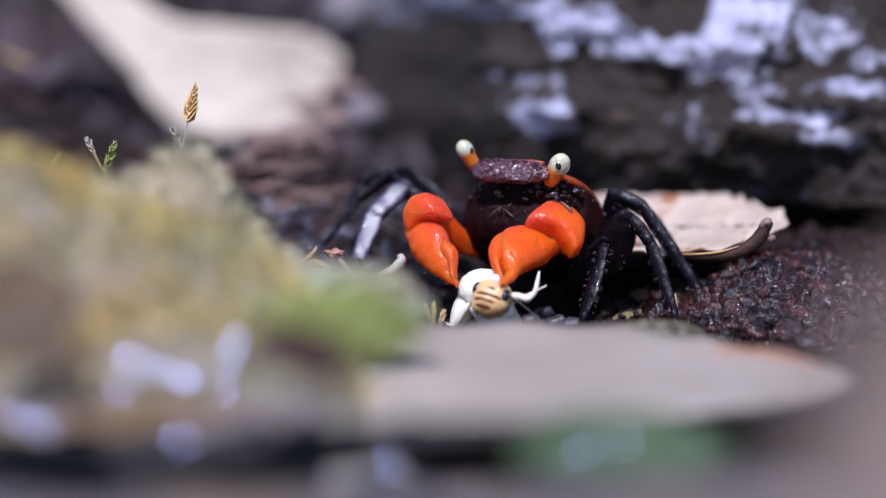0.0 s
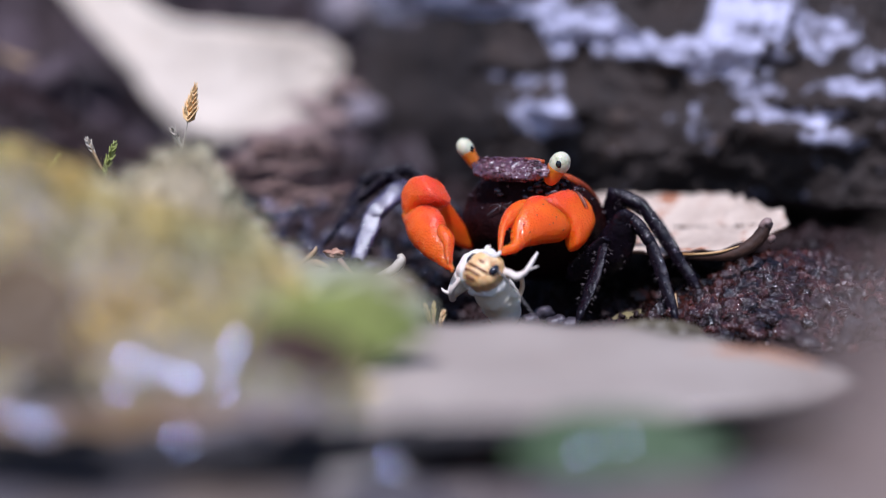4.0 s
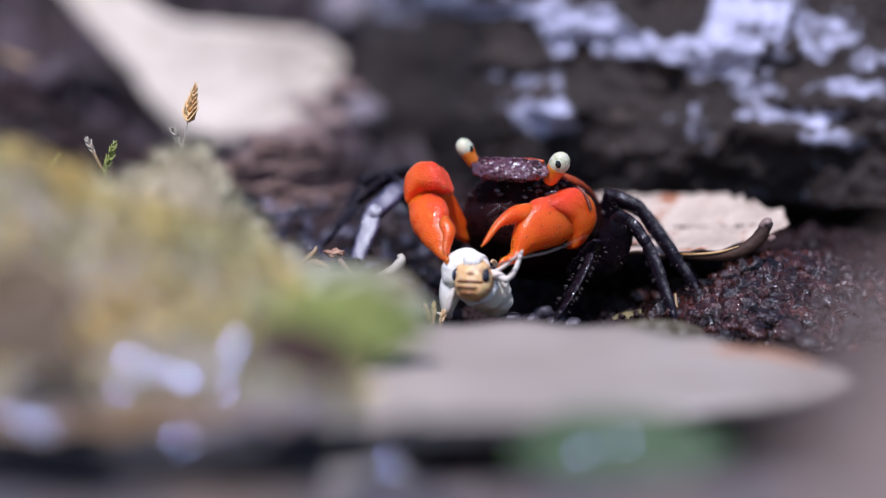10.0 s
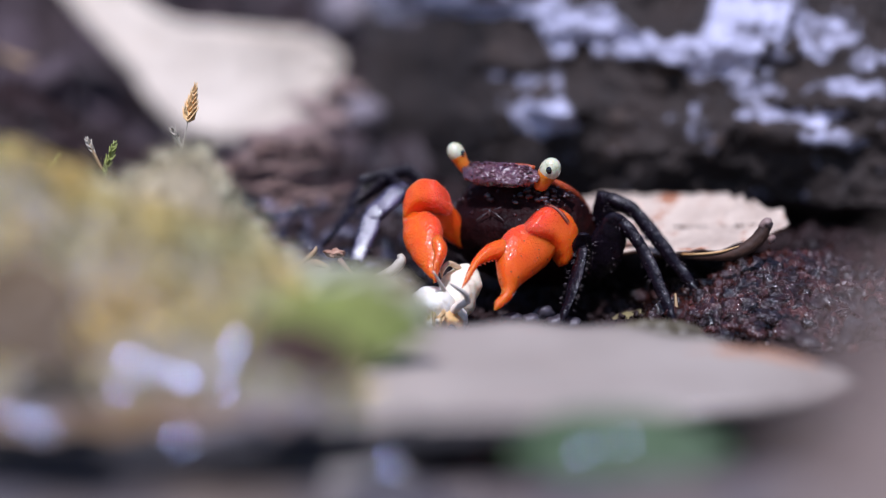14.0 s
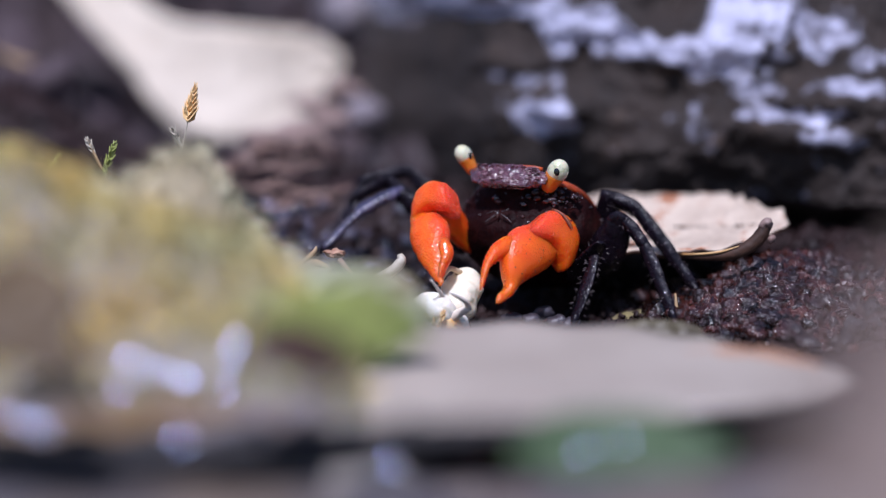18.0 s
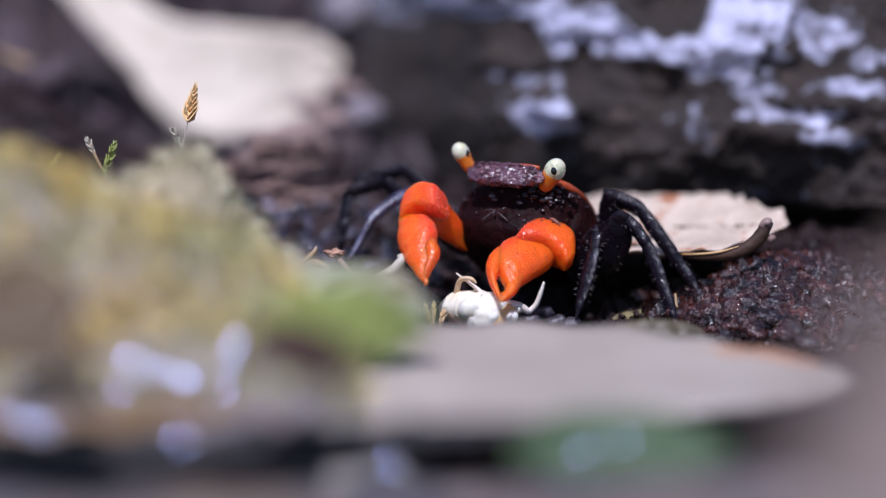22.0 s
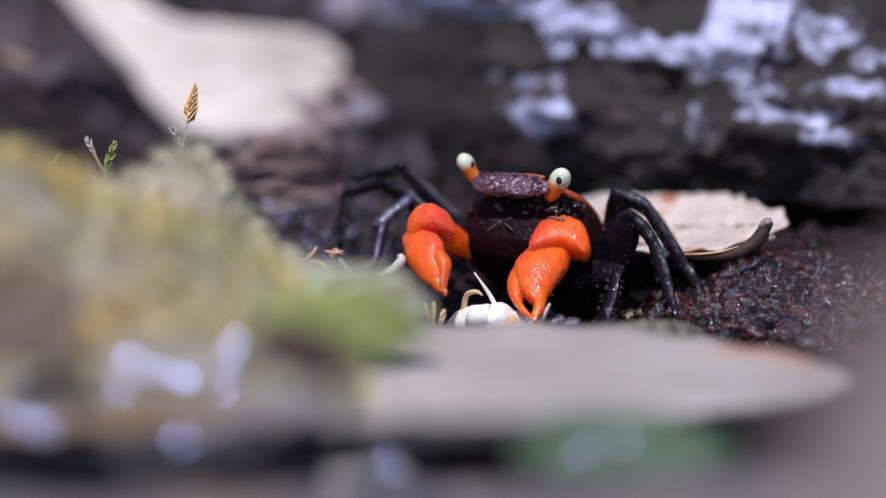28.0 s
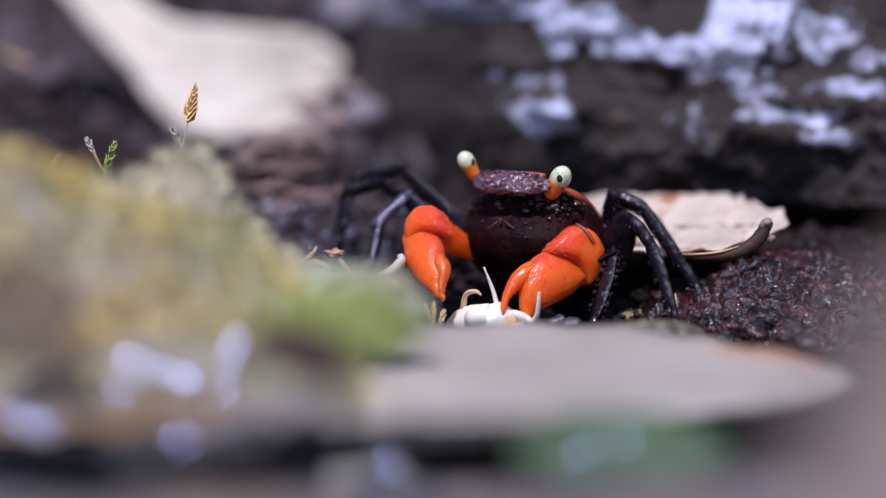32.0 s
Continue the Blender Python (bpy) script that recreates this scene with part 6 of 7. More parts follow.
    walk_leg(LEGS["rear"], [
        (0, (10.69, 3.86, 7.73), (10.73, 1.67, 14.52), (13.75, 0.52, 13.34), (21.53, -3.92, 1.81)),
        (3.5, (10.69, 3.86, 7.73), (10.73, 1.67, 14.52), (13.75, 0.52, 13.34), (21.53, -3.92, 1.81)),
        (5.5, (10.97, 3.88, 7.89), (11.03, 1.69, 14.7), (14.05, 0.53, 13.49), (21.53, -3.92, 1.81)),
        (6.5, (10.97, 3.88, 7.89), (11.03, 1.69, 14.7), (14.05, 0.53, 13.49), (21.53, -3.92, 1.81)),
        (7, (10.69, 3.86, 7.73), (10.73, 1.67, 14.52), (13.75, 0.52, 13.34), (21.53, -3.92, 1.81)),
        (8, (10.41, 3.84, 7.62), (10.42, 1.65, 14.39), (13.46, 0.5, 13.25), (21.53, -3.92, 1.81)),
        (10, (10.35, 3.84, 7.62), (10.36, 1.65, 14.39), (13.4, 0.5, 13.25), (21.53, -3.92, 1.81)),
        (10.5, (9.96, 3.83, 7.51), (9.92, 1.64, 14.27), (13, 0.49, 13.15), (21.53, -3.92, 1.81)),
        (12, (9.68, 3.82, 7.45), (9.62, 1.63, 14.21), (12.7, 0.49, 13.1), (21.53, -3.92, 1.81)),
        (13.5, (9.41, 3.82, 7.39), (9.31, 1.62, 14.15), (12.41, 0.48, 13.05), (21.53, -3.92, 1.81)),
        (14.5, (9.96, 3.83, 7.51), (9.92, 1.64, 14.27), (13, 0.49, 13.15), (21.53, -3.92, 1.81)),
        (16.5, (10.02, 3.84, 7.56), (9.99, 1.65, 14.33), (13.05, 0.5, 13.2), (21.53, -3.92, 1.81)),
        (21.5, (10.02, 3.84, 7.56), (9.99, 1.65, 14.33), (13.05, 0.5, 13.2), (21.53, -3.92, 1.81)),
        (22, (10.30, 3.84, 7.62), (10.29, 1.65, 14.39), (13.35, 0.5, 13.25), (21.53, -3.92, 1.81)),
        (23, (10.80, 3.85, 7.67), (10.85, 1.66, 14.45), (13.87, 0.51, 13.29), (21.53, -3.92, 1.81)),
        (24, (10.91, 3.86, 7.78), (10.97, 1.68, 14.58), (13.99, 0.52, 13.39), (21.53, -3.92, 1.81)),
        (25.5, (11.14, 3.88, 7.89), (11.22, 1.69, 14.7), (14.22, 0.53, 13.49), (21.53, -3.92, 1.81)),
        (27.5, (10.91, 3.84, 7.62), (10.97, 1.65, 14.39), (13.99, 0.5, 13.25), (21.53, -3.92, 1.81)),
        (28.5, (11.14, 3.88, 7.89), (11.22, 1.69, 14.7), (14.22, 0.53, 13.49), (21.53, -3.92, 1.81)),
        (29.5, (10.80, 3.84, 7.56), (10.85, 1.65, 14.33), (13.87, 0.5, 13.2), (21.53, -3.92, 1.81)),
        (30.5, (10.91, 3.85, 7.67), (10.97, 1.66, 14.45), (13.99, 0.51, 13.29), (21.53, -3.92, 1.81)),
        (32, (10.69, 3.84, 7.62), (10.73, 1.65, 14.39), (13.75, 0.5, 13.25), (21.53, -3.92, 1.81))])
    walk_leg(LEGS["hind"], [
        (0, (11.11, 6.83, 7.36), (11.4, 5.59, 13.65), (14.26, 5.43, 12.29), (21.95, 2.13, 1.83)),
        (3.5, (11.11, 6.83, 7.36), (11.4, 5.59, 13.65), (14.26, 5.43, 12.29), (21.95, 2.13, 1.83)),
        (5.5, (11.40, 6.86, 7.53), (11.71, 5.62, 13.84), (14.55, 5.44, 12.44), (21.95, 2.13, 1.83)),
        (6.5, (11.40, 6.86, 7.53), (11.71, 5.62, 13.84), (14.55, 5.44, 12.44), (21.95, 2.13, 1.83)),
        (7, (11.11, 6.83, 7.36), (11.4, 5.59, 13.65), (14.26, 5.43, 12.29), (21.95, 2.13, 1.83)),
        (8, (10.83, 6.82, 7.25), (11.09, 5.58, 13.53), (13.96, 5.41, 12.2), (21.95, 2.13, 1.83)),
        (10, (10.78, 6.82, 7.25), (11.03, 5.58, 13.53), (13.9, 5.41, 12.2), (21.95, 2.13, 1.83)),
        (10.5, (10.38, 6.81, 7.13), (10.59, 5.56, 13.4), (13.49, 5.4, 12.1), (21.95, 2.13, 1.83)),
        (12, (10.10, 6.8, 7.08), (10.28, 5.55, 13.34), (13.19, 5.4, 12.05), (21.95, 2.13, 1.83)),
        (13.5, (9.82, 6.79, 7.02), (9.97, 5.55, 13.28), (12.9, 5.39, 12), (21.95, 2.13, 1.83)),
        (14.5, (10.38, 6.81, 7.13), (10.59, 5.56, 13.4), (13.49, 5.4, 12.1), (21.95, 2.13, 1.83)),
        (16.5, (10.44, 6.81, 7.19), (10.65, 5.57, 13.47), (13.55, 5.41, 12.15), (21.95, 2.13, 1.83)),
        (21.5, (10.44, 6.81, 7.19), (10.65, 5.57, 13.47), (13.55, 5.41, 12.15), (21.95, 2.13, 1.83)),
        (22, (10.72, 6.82, 7.25), (10.96, 5.58, 13.53), (13.84, 5.41, 12.2), (21.95, 2.13, 1.83)),
        (23, (11.23, 6.83, 7.3), (11.52, 5.58, 13.59), (14.38, 5.42, 12.24), (21.95, 2.13, 1.83)),
        (24, (11.34, 6.84, 7.41), (11.65, 5.6, 13.71), (14.49, 5.43, 12.34), (21.95, 2.13, 1.83)),
        (25.5, (11.56, 6.86, 7.53), (11.9, 5.62, 13.84), (14.73, 5.44, 12.44), (21.95, 2.13, 1.83)),
        (27.5, (11.34, 6.82, 7.25), (11.65, 5.58, 13.53), (14.49, 5.41, 12.2), (21.95, 2.13, 1.83)),
        (28.5, (11.56, 6.86, 7.53), (11.9, 5.62, 13.84), (14.73, 5.44, 12.44), (21.95, 2.13, 1.83)),
        (29.5, (11.23, 6.81, 7.19), (11.52, 5.57, 13.47), (14.38, 5.41, 12.15), (21.95, 2.13, 1.83)),
        (30.5, (11.34, 6.83, 7.3), (11.65, 5.58, 13.59), (14.49, 5.42, 12.24), (21.95, 2.13, 1.83)),
        (32, (11.11, 6.82, 7.25), (11.4, 5.58, 13.53), (14.26, 5.41, 12.2), (21.95, 2.13, 1.83))])
    walk_leg(LEGS["middle"], [
        (0, (9.53, -0.26, 7), (12.01, -2.6, 12.59), (14.28, -3.92, 10.04), (17.54, -8.66, 0.16)),
        (3.5, (9.53, -0.26, 7), (12.01, -2.6, 12.59), (14.28, -3.92, 10.04), (17.54, -8.66, 0.16)),
        (5.5, (9.81, -0.24, 7.16), (12.32, -2.58, 12.77), (14.57, -3.9, 10.19), (17.54, -8.66, 0.16)),
        (6.5, (9.81, -0.24, 7.16), (12.32, -2.58, 12.77), (14.57, -3.9, 10.19), (17.54, -8.66, 0.16)),
        (7, (9.53, -0.26, 7), (12.01, -2.6, 12.59), (14.28, -3.92, 10.04), (17.54, -8.66, 0.16)),
        (8, (9.26, -0.28, 6.89), (11.71, -2.61, 12.47), (13.99, -3.93, 9.95), (17.54, -8.66, 0.16)),
        (10, (9.20, -0.28, 6.89), (11.65, -2.61, 12.47), (13.93, -3.93, 9.95), (17.54, -8.66, 0.16)),
        (10.5, (8.81, -0.29, 6.78), (11.22, -2.63, 12.34), (13.53, -3.94, 9.85), (17.54, -8.66, 0.16)),
        (12, (8.54, -0.3, 6.73), (10.92, -2.64, 12.28), (13.24, -3.95, 9.8), (17.54, -8.66, 0.16)),
        (13.5, (8.26, -0.3, 6.67), (10.61, -2.64, 12.22), (12.95, -3.95, 9.75), (17.54, -8.66, 0.16)),
        (14.5, (8.81, -0.29, 6.78), (11.22, -2.63, 12.34), (13.53, -3.94, 9.85), (17.54, -8.66, 0.16)),
        (16.5, (8.87, -0.28, 6.84), (11.28, -2.62, 12.4), (13.59, -3.94, 9.9), (17.54, -8.66, 0.16)),
        (21.5, (8.87, -0.28, 6.84), (11.28, -2.62, 12.4), (13.59, -3.94, 9.9), (17.54, -8.66, 0.16)),
        (22, (9.14, -0.28, 6.89), (11.59, -2.61, 12.47), (13.88, -3.93, 9.95), (17.54, -8.66, 0.16)),
        (23, (9.64, -0.27, 6.95), (12.14, -2.61, 12.53), (14.4, -3.92, 9.99), (17.54, -8.66, 0.16)),
        (24, (9.75, -0.26, 7.05), (12.26, -2.59, 12.65), (14.51, -3.91, 10.09), (17.54, -8.66, 0.16)),
        (25.5, (9.97, -0.24, 7.16), (12.5, -2.58, 12.77), (14.74, -3.9, 10.19), (17.54, -8.66, 0.16)),
        (27.5, (9.75, -0.28, 6.89), (12.26, -2.61, 12.47), (14.51, -3.93, 9.95), (17.54, -8.66, 0.16)),
        (28.5, (9.97, -0.24, 7.16), (12.5, -2.58, 12.77), (14.74, -3.9, 10.19), (17.54, -8.66, 0.16)),
        (29.5, (9.64, -0.28, 6.84), (12.14, -2.62, 12.4), (14.4, -3.94, 9.9), (17.54, -8.66, 0.16)),
        (30.5, (9.75, -0.27, 6.95), (12.26, -2.61, 12.53), (14.51, -3.92, 9.99), (17.54, -8.66, 0.16)),
        (32, (9.53, -0.28, 6.89), (12.01, -2.61, 12.47), (14.28, -3.93, 9.95), (17.54, -8.66, 0.16))])
    walk_leg(LEGS["front"], [
        (0, (6.35, -1.39, 6.03), (9.23, -3.95, 9.8), (8.93, -4.97, 8.05), (6.55, -8.55, 1.05)),
        (3.5, (6.35, -1.39, 6.03), (9.11, -3.95, 9.8), (8.79, -4.96, 8.11), (6.37, -8.51, 1.35)),
        (5.5, (6.35, -1.39, 6.03), (9.9, -3.97, 9.62), (9.2, -4.97, 8.06), (5.22, -8.45, 1.83)),
        (6.5, (6.35, -1.39, 6.03), (9.9, -3.99, 9.5), (9.2, -4.98, 7.97), (5.22, -8.45, 1.83)),
        (7.5, (6.35, -1.39, 6.03), (8.8, -4.04, 9.01), (8.34, -5.03, 7.58), (5.34, -8.45, 1.83)),
        (9, (6.35, -1.39, 6.03), (8.07, -4.06, 8.89), (7.68, -5.04, 7.48), (4.92, -8.45, 1.83)),
        (10, (6.35, -1.39, 6.03), (7.95, -4.04, 9.01), (7.42, -5.02, 7.67), (4.13, -8.4, 2.25)),
        (10.5, (6.35, -1.39, 6.03), (7.71, -3.93, 9.92), (6.9, -4.91, 8.55), (2.5, -8.31, 3.03)),
        (11, (6.35, -1.39, 6.03), (7.71, -3.84, 10.65), (7.12, -4.84, 9.12), (3.59, -8.31, 3.03)),
        (12, (6.35, -1.39, 6.03), (8.19, -3.93, 9.92), (7.82, -4.92, 8.45), (5.16, -8.36, 2.55)),
        (13, (6.35, -1.39, 6.03), (7.34, -3.97, 9.62), (7.07, -4.95, 8.21), (4.8, -8.36, 2.55)),
        (14, (6.35, -1.39, 6.03), (6.98, -3.97, 9.62), (6.79, -4.95, 8.18), (4.86, -8.38, 2.43)),
        (14.5, (6.35, -1.39, 6.03), (7.95, -3.93, 9.92), (7.68, -4.92, 8.43), (5.4, -8.38, 2.43)),
        (17, (6.35, -1.39, 6.03), (8.44, -4.04, 9.07), (8.16, -5.01, 7.71), (5.89, -8.4, 2.25)),
        (19, (6.35, -1.39, 6.03), (8.01, -4.08, 8.71), (7.89, -5.04, 7.46), (6.25, -8.38, 2.43)),
        (21, (6.35, -1.39, 6.03), (8.25, -4.04, 9.01), (8.02, -5.01, 7.73), (5.89, -8.36, 2.55)),
        (22, (6.35, -1.39, 6.03), (8.38, -3.8, 11.01), (8.19, -4.82, 9.29), (6.25, -8.38, 2.43)),
        (22.5, (6.35, -1.39, 6.03), (9.53, -3.52, 13.3), (9.35, -4.59, 11.15), (7.45, -8.36, 2.55)),
        (23, (6.35, -1.39, 6.03), (10.2, -3.5, 13.43), (10.39, -4.59, 11.13), (9.93, -8.44, 1.95)),
        (23.5, (6.35, -1.39, 6.03), (10.2, -3.9, 10.16), (10.09, -4.91, 8.57), (8.48, -8.41, 2.19)),
        (24, (6.35, -1.39, 6.03), (9.96, -3.73, 11.61), (9.77, -4.76, 9.74), (7.82, -8.4, 2.25)),
        (24.5, (6.35, -1.39, 6.03), (10.14, -3.62, 12.46), (10.08, -4.68, 10.4), (8.66, -8.41, 2.19)),
        (25, (6.35, -1.39, 6.03), (10.45, -3.74, 11.49), (10.41, -4.77, 9.63), (9.08, -8.41, 2.19)),
        (25.5, (6.35, -1.39, 6.03), (9.17, -3.84, 10.65), (8.82, -4.86, 8.96), (6.25, -8.41, 2.19)),
        (27.5, (6.35, -1.39, 6.03), (10.63, -4.28, 7.08), (10.57, -5.24, 5.82), (9.15, -8.59, 0.75)),
        (28, (6.35, -1.39, 6.03), (10.57, -4.3, 6.9), (10.4, -5.27, 5.61), (8.54, -8.62, 0.46)),
        (28.6, (6.35, -1.39, 6.03), (10.93, -3.9, 10.22), (10.35, -4.91, 8.57), (6.85, -8.44, 1.95)),
        (29, (6.35, -1.39, 6.03), (10.81, -3.84, 10.65), (10.18, -4.85, 9.03), (6.49, -8.36, 2.55)),
        (29.5, (6.35, -1.39, 6.03), (9.71, -4.27, 7.2), (9.52, -5.23, 5.92), (7.58, -8.59, 0.75)),
        (30.5, (6.35, -1.39, 6.03), (9.9, -4.08, 8.71), (9.71, -5.05, 7.36), (7.76, -8.44, 1.95)),
        (31, (6.35, -1.39, 6.03), (10.02, -4.01, 9.32), (9.8, -4.99, 7.91), (7.76, -8.4, 2.25)),
        (32, (6.35, -1.39, 6.03), (10.2, -4.08, 8.71), (10.01, -5.05, 7.36), (8.06, -8.44, 1.95))])
    walk_leg(LEGS["far_front"], [
        (0, (-6.08, 3.02, 9.08), (-12.48, 5.74, 14.89), (-15.43, 3.41, 12.27), (-17.96, -0.43, 5.66)),
        (13, (-6.7, 3.02, 9.08), (-12.85, 5.71, 14.64), (-15.67, 3.41, 12.27), (-17.96, -0.43, 5.66)),
        (14.5, (-6.27, 2.98, 8.77), (-12.73, 5.7, 14.52), (-15.67, 3.38, 12.03), (-18.08, -0.45, 5.48)),
        (16.5, (-6.08, 2.98, 8.77), (-13.22, 5.68, 14.39), (-16.93, 4.45, 12.53), (-21.74, 2.87, 7.85)),
        (21.5, (-6.08, 2.98, 8.77), (-13.22, 5.68, 14.39), (-16.93, 4.45, 12.53), (-21.74, 2.87, 7.85)),
        (22.5, (-5.9, 2.94, 8.46), (-11.48, 5.64, 14.02), (-13.83, 4.35, 11.73), (-15.66, 1.5, 4.91)),
        (28, (-5.9, 2.9, 8.16), (-11.85, 5.59, 13.65), (-14.2, 4.35, 11.73), (-15.9, 1.5, 4.91)),
        (32, (-5.9, 2.9, 8.16), (-12.23, 5.62, 13.9), (-14.58, 4.35, 11.73), (-16.27, 1.5, 4.91))], (-0.07, -0.8, 0.59))
    walk_leg(LEGS["far_middle"], [
        (0, (-6.06, 7.06, 9.22), (-13.88, 8.88, 15.81), (-17.24, 7.55, 13.19), (-21.46, 5.92, 8.1)),
        (14.5, (-6.06, 7.06, 9.22), (-14.01, 8.83, 15.44), (-17.37, 7.52, 12.94), (-21.46, 5.92, 8.1)),
        (22.5, (-5.88, 7.02, 8.91), (-14.51, 8.8, 15.19), (-18.56, 7.63, 13.87), (-19.47, 5.77, 6.86)),
        (32, (-5.88, 7.02, 8.91), (-14.76, 8.8, 15.19), (-18.74, 7.63, 13.87), (-19.59, 5.77, 6.86))])
    walk_leg(LEGS["far_rear"], [
        (0, (-5.74, 10.2, 10.11), (-12.04, 12.95, 16.15), (-17.1, 12.78, 14.77), (-20.54, 11.03, 8.74)),
        (21.5, (-5.74, 10.16, 9.8), (-12.04, 12.92, 15.9), (-17.1, 12.77, 14.64), (-20.54, 11.03, 8.74)),
        (22.5, (-5.74, 10.12, 9.49), (-12.55, 12.98, 16.4), (-17.86, 12.81, 15.02), (-20.23, 11.03, 8.74)),
        (32, (-5.74, 10.12, 9.49), (-12.8, 12.97, 16.27), (-18.11, 12.8, 14.89), (-20.36, 11.03, 8.74))])
    walk(cricket, [
        (0, aim((5.16, -5.00, 4.78), (5.80, -1.94, 1.68), (0, -0.5, 1))),
        (1, aim((4.86, -5.00, 4.90), (5.56, -2.01, 1.75), (0, -0.5, 1))),
        (1.5, aim((4.31, -5.00, 5.92), (5.68, -2.15, 2.86), (0, -0.5, 1))),
        (2, aim((3.95, -5.00, 6.83), (5.56, -2.20, 3.85), (-0.1, -0.5, 1))),
        (3, aim((3.89, -5.00, 7.68), (5.55, -2.22, 4.70), (-0.1, -0.5, 1))),
        (3.5, aim((4.07, -5.00, 7.74), (5.67, -2.24, 4.71), (-0.1, -0.5, 1))),
        (5.5, aim((5.04, -5.00, 7.26), (5.92, -2.21, 3.97), (0, -0.5, 1))),
        (6.5, aim((4.98, -5.00, 7.26), (5.92, -2.23, 3.97), (0, -0.5, 1))),
        (7, aim((4.01, -5.00, 8.10), (5.55, -2.45, 4.86), (-0.1, -0.5, 1))),
        (7.5, aim((3.60, -5.00, 6.53), (5.44, -2.16, 3.72), (-0.1, -0.5, 1))),
        (8, aim((3.36, -5.00, 5.01), (5.57, -1.61, 3.28), (-0.2, -0.5, 1))),
        (9, aim((3.90, -5.00, 5.25), (5.69, -1.42, 3.43), (-0.2, -0.5, 1))),
        (9.5, aim((3.60, -5.00, 6.05), (5.32, -1.39, 4.22), (-0.2, -0.5, 1))),
        (10, aim((3.24, -5.00, 6.77), (4.71, -1.28, 4.94), (-0.2, -0.5, 1))),
        (10.5, aim((1.69, -3.50, 5.62), (3.03, 0.61, 6.43), (-0.3, -0.6, 0.8))),
        (11, aim((1.20, -3.50, 4.96), (2.79, 0.17, 6.79), (-0.4, -0.7, 0.6))),
        (12, aim((0.72, -2.20, 4.05), (2.55, 1.15, 6.23), (-0.5, -0.7, 0.5))),
        (13, aim((0.42, -2.20, 3.74), (2.67, 1.37, 4.97), (-0.5, -0.7, 0.5))),
        (14, aim((0.00, -2.20, 1.61), (1.34, 0.78, 4.56), (-0.5, -0.7, 0.5))),
        (16.5, aim((0.12, -2.20, 1.00), (1.46, 0.63, 4.09), (-0.5, -0.7, 0.5))),
        (18, aim((0.12, -2.20, 0.94), (1.46, 0.55, 4.10), (-0.5, -0.7, 0.5))),
        (20, aim((0.00, -2.20, 1.06), (1.46, 0.28, 4.39), (-0.5, -0.7, 0.5))),
        (21, aim((0.24, -2.20, 1.30), (1.70, 0.29, 4.63), (-0.4, -0.7, 0.6))),
        (21.5, aim((3.98, -3.00, 4.46), (1.70, 0.18, 6.48), (0, -0.5, 0.9))),
        (22, aim((6.82, -3.00, 2.47), (3.21, -0.52, 2.92), (0, -0.3, 1))),
        (22.5, aim((7.60, -3.00, 1.80), (4.06, -0.39, 1.92), (0, -0.2, 1))),
        (24, aim((7.60, -3.00, 1.68), (4.06, -0.39, 1.67), (0, -0.2, 1))),
        (28.3, aim((7.60, -3.00, 1.50), (4.06, -0.39, 1.37), (0, -0.2, 1))),
        (29, aim((7.90, -3.00, 2.78), (4.30, -0.63, 1.89), (0.1, -0.2, 1))),
        (30.5, aim((7.90, -3.00, 2.71), (4.30, -0.61, 1.89), (0.1, -0.2, 1))),
        (31, aim((7.54, -3.00, 1.62), (4.00, -0.39, 1.55), (0, -0.2, 1))),
        (32, aim((7.42, -3.00, 1.50), (3.94, -0.31, 1.42), (0, -0.2, 1)))])
    walk(PREY_LEGS["head"], [(t, pose(0, y * BIG * MM, z * BIG * MM, rx, 0, 0)) for t, y, z, rx in (
        (0, 0, 0, 0), (21.5, 0, 0, 0), (22.2, 1.2, -0.7, 30), (28.3, 1.2, -0.7, 30), (29, 0.8, -0.2, 30), (30.5, 0.8, -0.2, 30), (31, 1.2, -0.7, 30), (32, 1.2, -0.7, 30))])
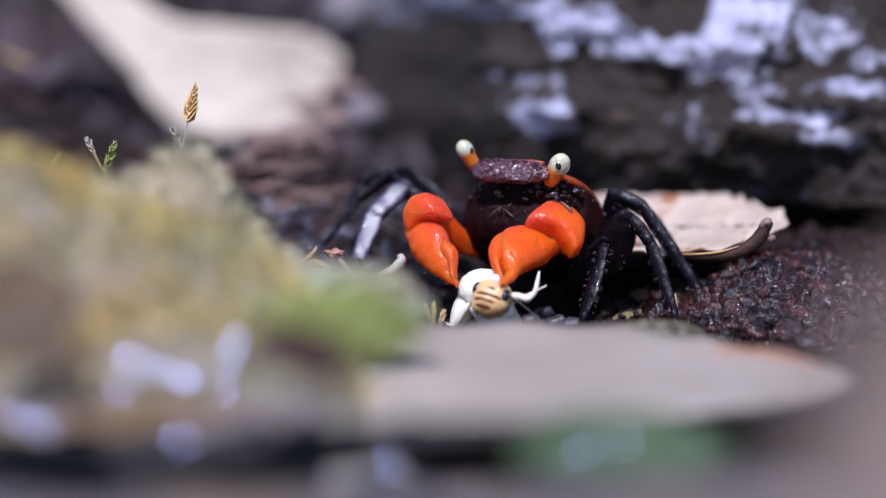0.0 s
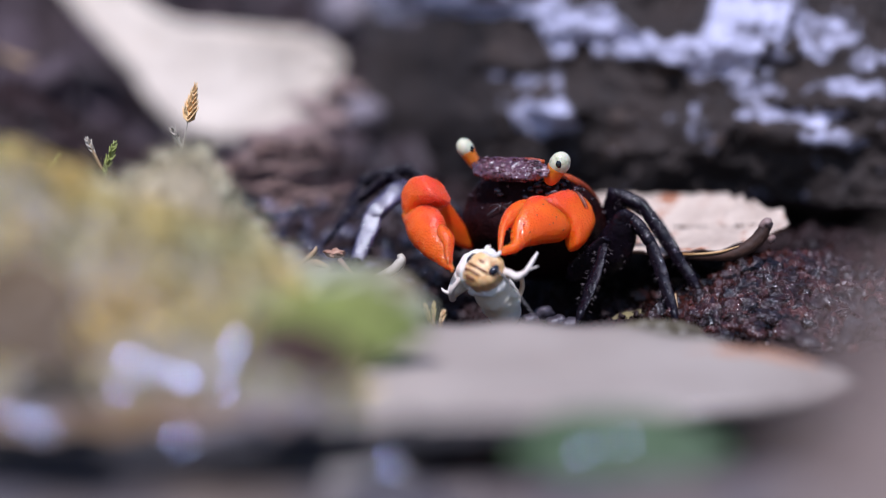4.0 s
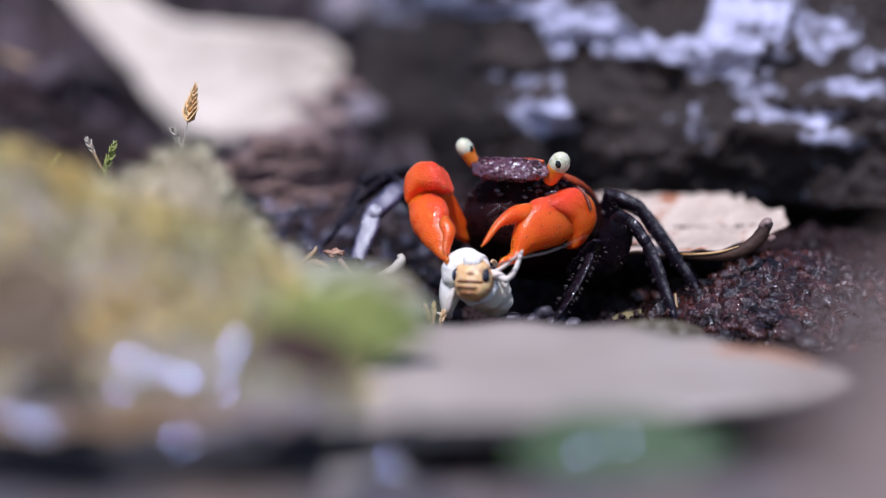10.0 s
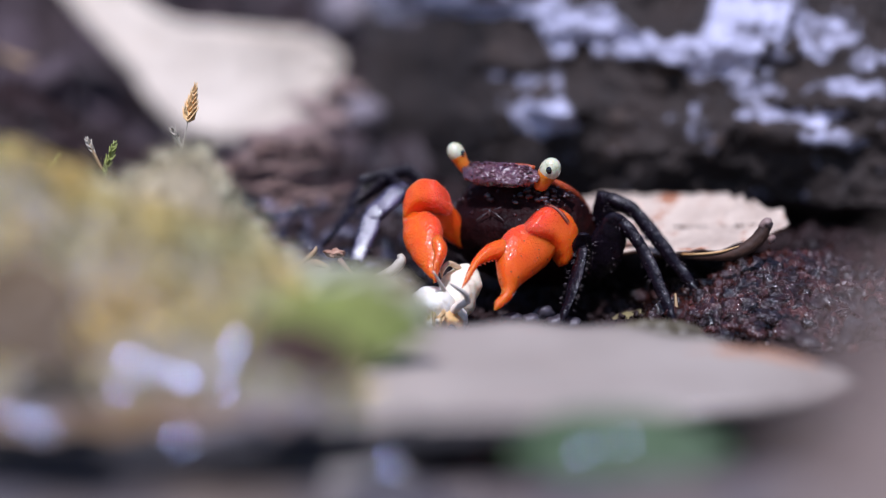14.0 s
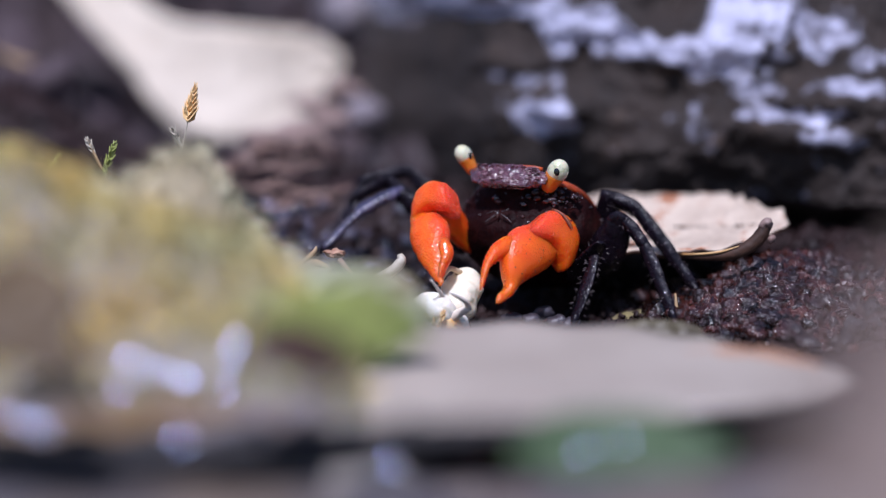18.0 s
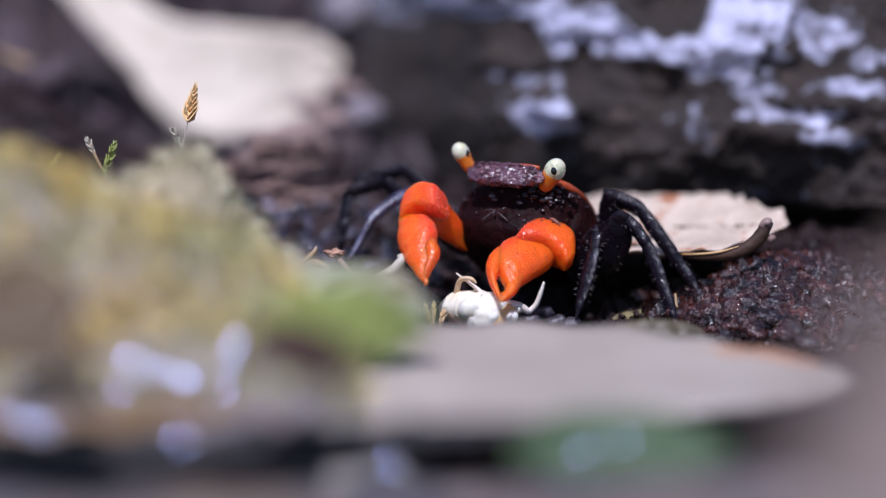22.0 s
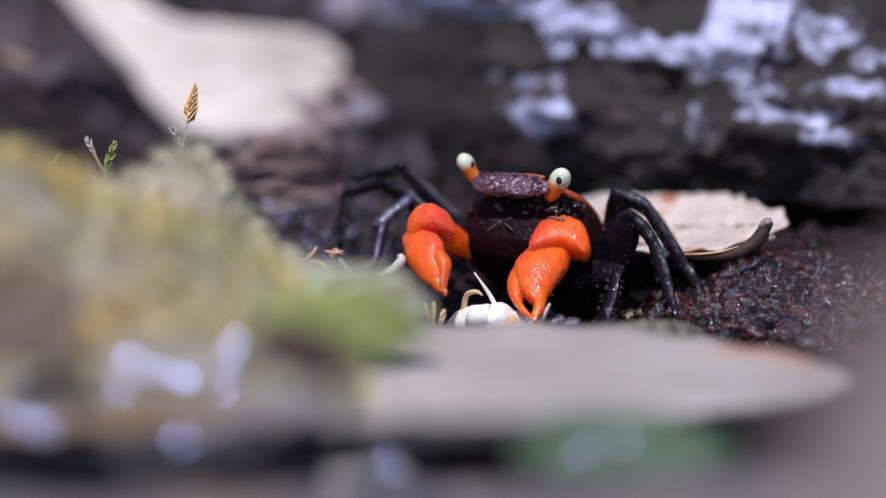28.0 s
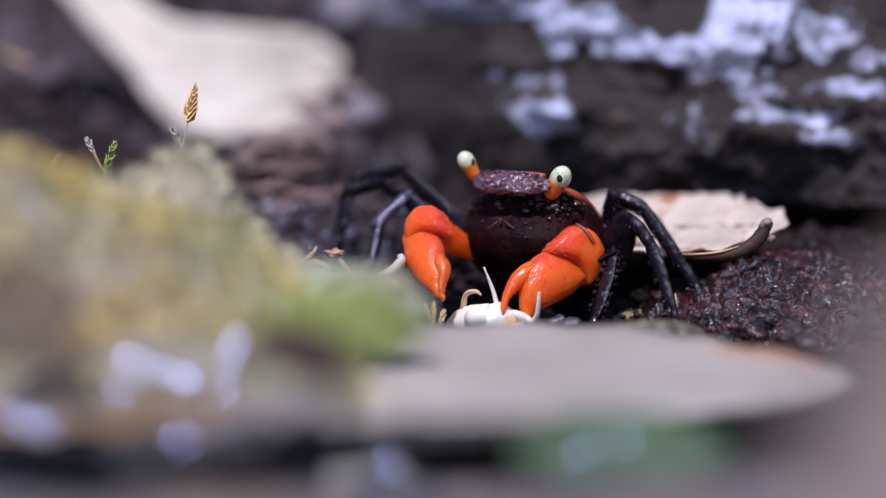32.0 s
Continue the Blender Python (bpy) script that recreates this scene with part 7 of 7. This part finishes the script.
    walk(PREY_LEGS["thorax"], [(t, pose(x * BIG * MM, y * BIG * MM, z * BIG * MM, rx, 0, 0)) for t, x, y, z, rx in (
        (0, -1.5, 0.8, 1.2, 0), (3.5, -1.2, 1.0, 0.7, 0), (5.5, -1.7, 1.2, -0.2, 0), (7, -1.5, 1.3, -0.2, 0), (8, -1.5, 0.9, 1.4, 0), (10, -1.3, 1.0, 1.2, 0), (11, -1.2, 0.9, 1.5, 0), (12, -0.8, 0.9, 1.4, 0),
        (21, -0.7, 0.9, 1.6, 0), (21.5, -1.0, 1.2, 0.6, 0), (22.5, 0, 1.9, 0, 20), (32, 0, 1.9, 0, 20))])
    walk(PREY_LEGS["hind"], [(t, pose(-1.2 * BIG * MM, 1.6 * BIG * MM, 1.4 * BIG * MM, rx, ry, rz)) for t, rx, ry, rz in (
        (0, 0, 0, 0), (10, 0, 0, 0), (12, 25, -10, -20), (21, 25, -10, -20), (21.5, 40, -10, -40), (22.5, 60, 0, -60), (32, 60, 0, -60))])
    walk(PREY_LEGS["fore"], [(t, pose(0.9 * BIG * MM, 0.5 * BIG * MM, 0.9 * BIG * MM, rx, ry, rz)) for t, rx, ry, rz in (
        (0, 0, -15, 10), (3.5, 0, -15, 10), (5.5, 0, 0, 0), (6.5, 0, 0, 0), (7.5, 0, 20, 15), (10, 0, 10, 10), (11, 0, -20, 30), (12, 0, -20, 40), (21, 0, -20, 40), (21.5, 0, 0, 0), (22.5, 0, 30, -40),
        (28, 0, 30, -70), (29, -10, -20, -60), (30.5, -10, -20, -60), (31, 0, 5, -75), (32, 0, 10, -75))])
    walk(PREY_LEGS["thin"], [(t, pose(0.3 * BIG * MM, 1.6 * BIG * MM, 0.8 * BIG * MM, rx, ry, 0)) for t, rx, ry in (
        (0, 20, 60), (10, 20, 60), (11, 0, 20), (13, 0, 10), (17, 0, 5), (21, 0, 10), (22, -60, 0), (25, -60, 0), (27.5, -32, 0), (28.5, -32, 0), (29, -20, 0), (30.5, -20, 0), (31, -32, 0), (32, -15, 0))])
    walk(PREY_LEGS["antenna"], [(t, pose(0.9 * BIG * MM, -1.0 * BIG * MM, 0.5 * BIG * MM, 0, ry, rz)) for t, ry, rz in (
        (0, 10, 20), (3.5, 10, 20), (5.5, 6, 0), (6.5, 6, 0), (7.5, -10, 0), (8, -25, 0), (10, -25, 0), (11, 20, 0), (12, 40, 40), (13, 40, 70), (21, 40, 70), (22, 60, 80), (32, 60, 80))])


motions()
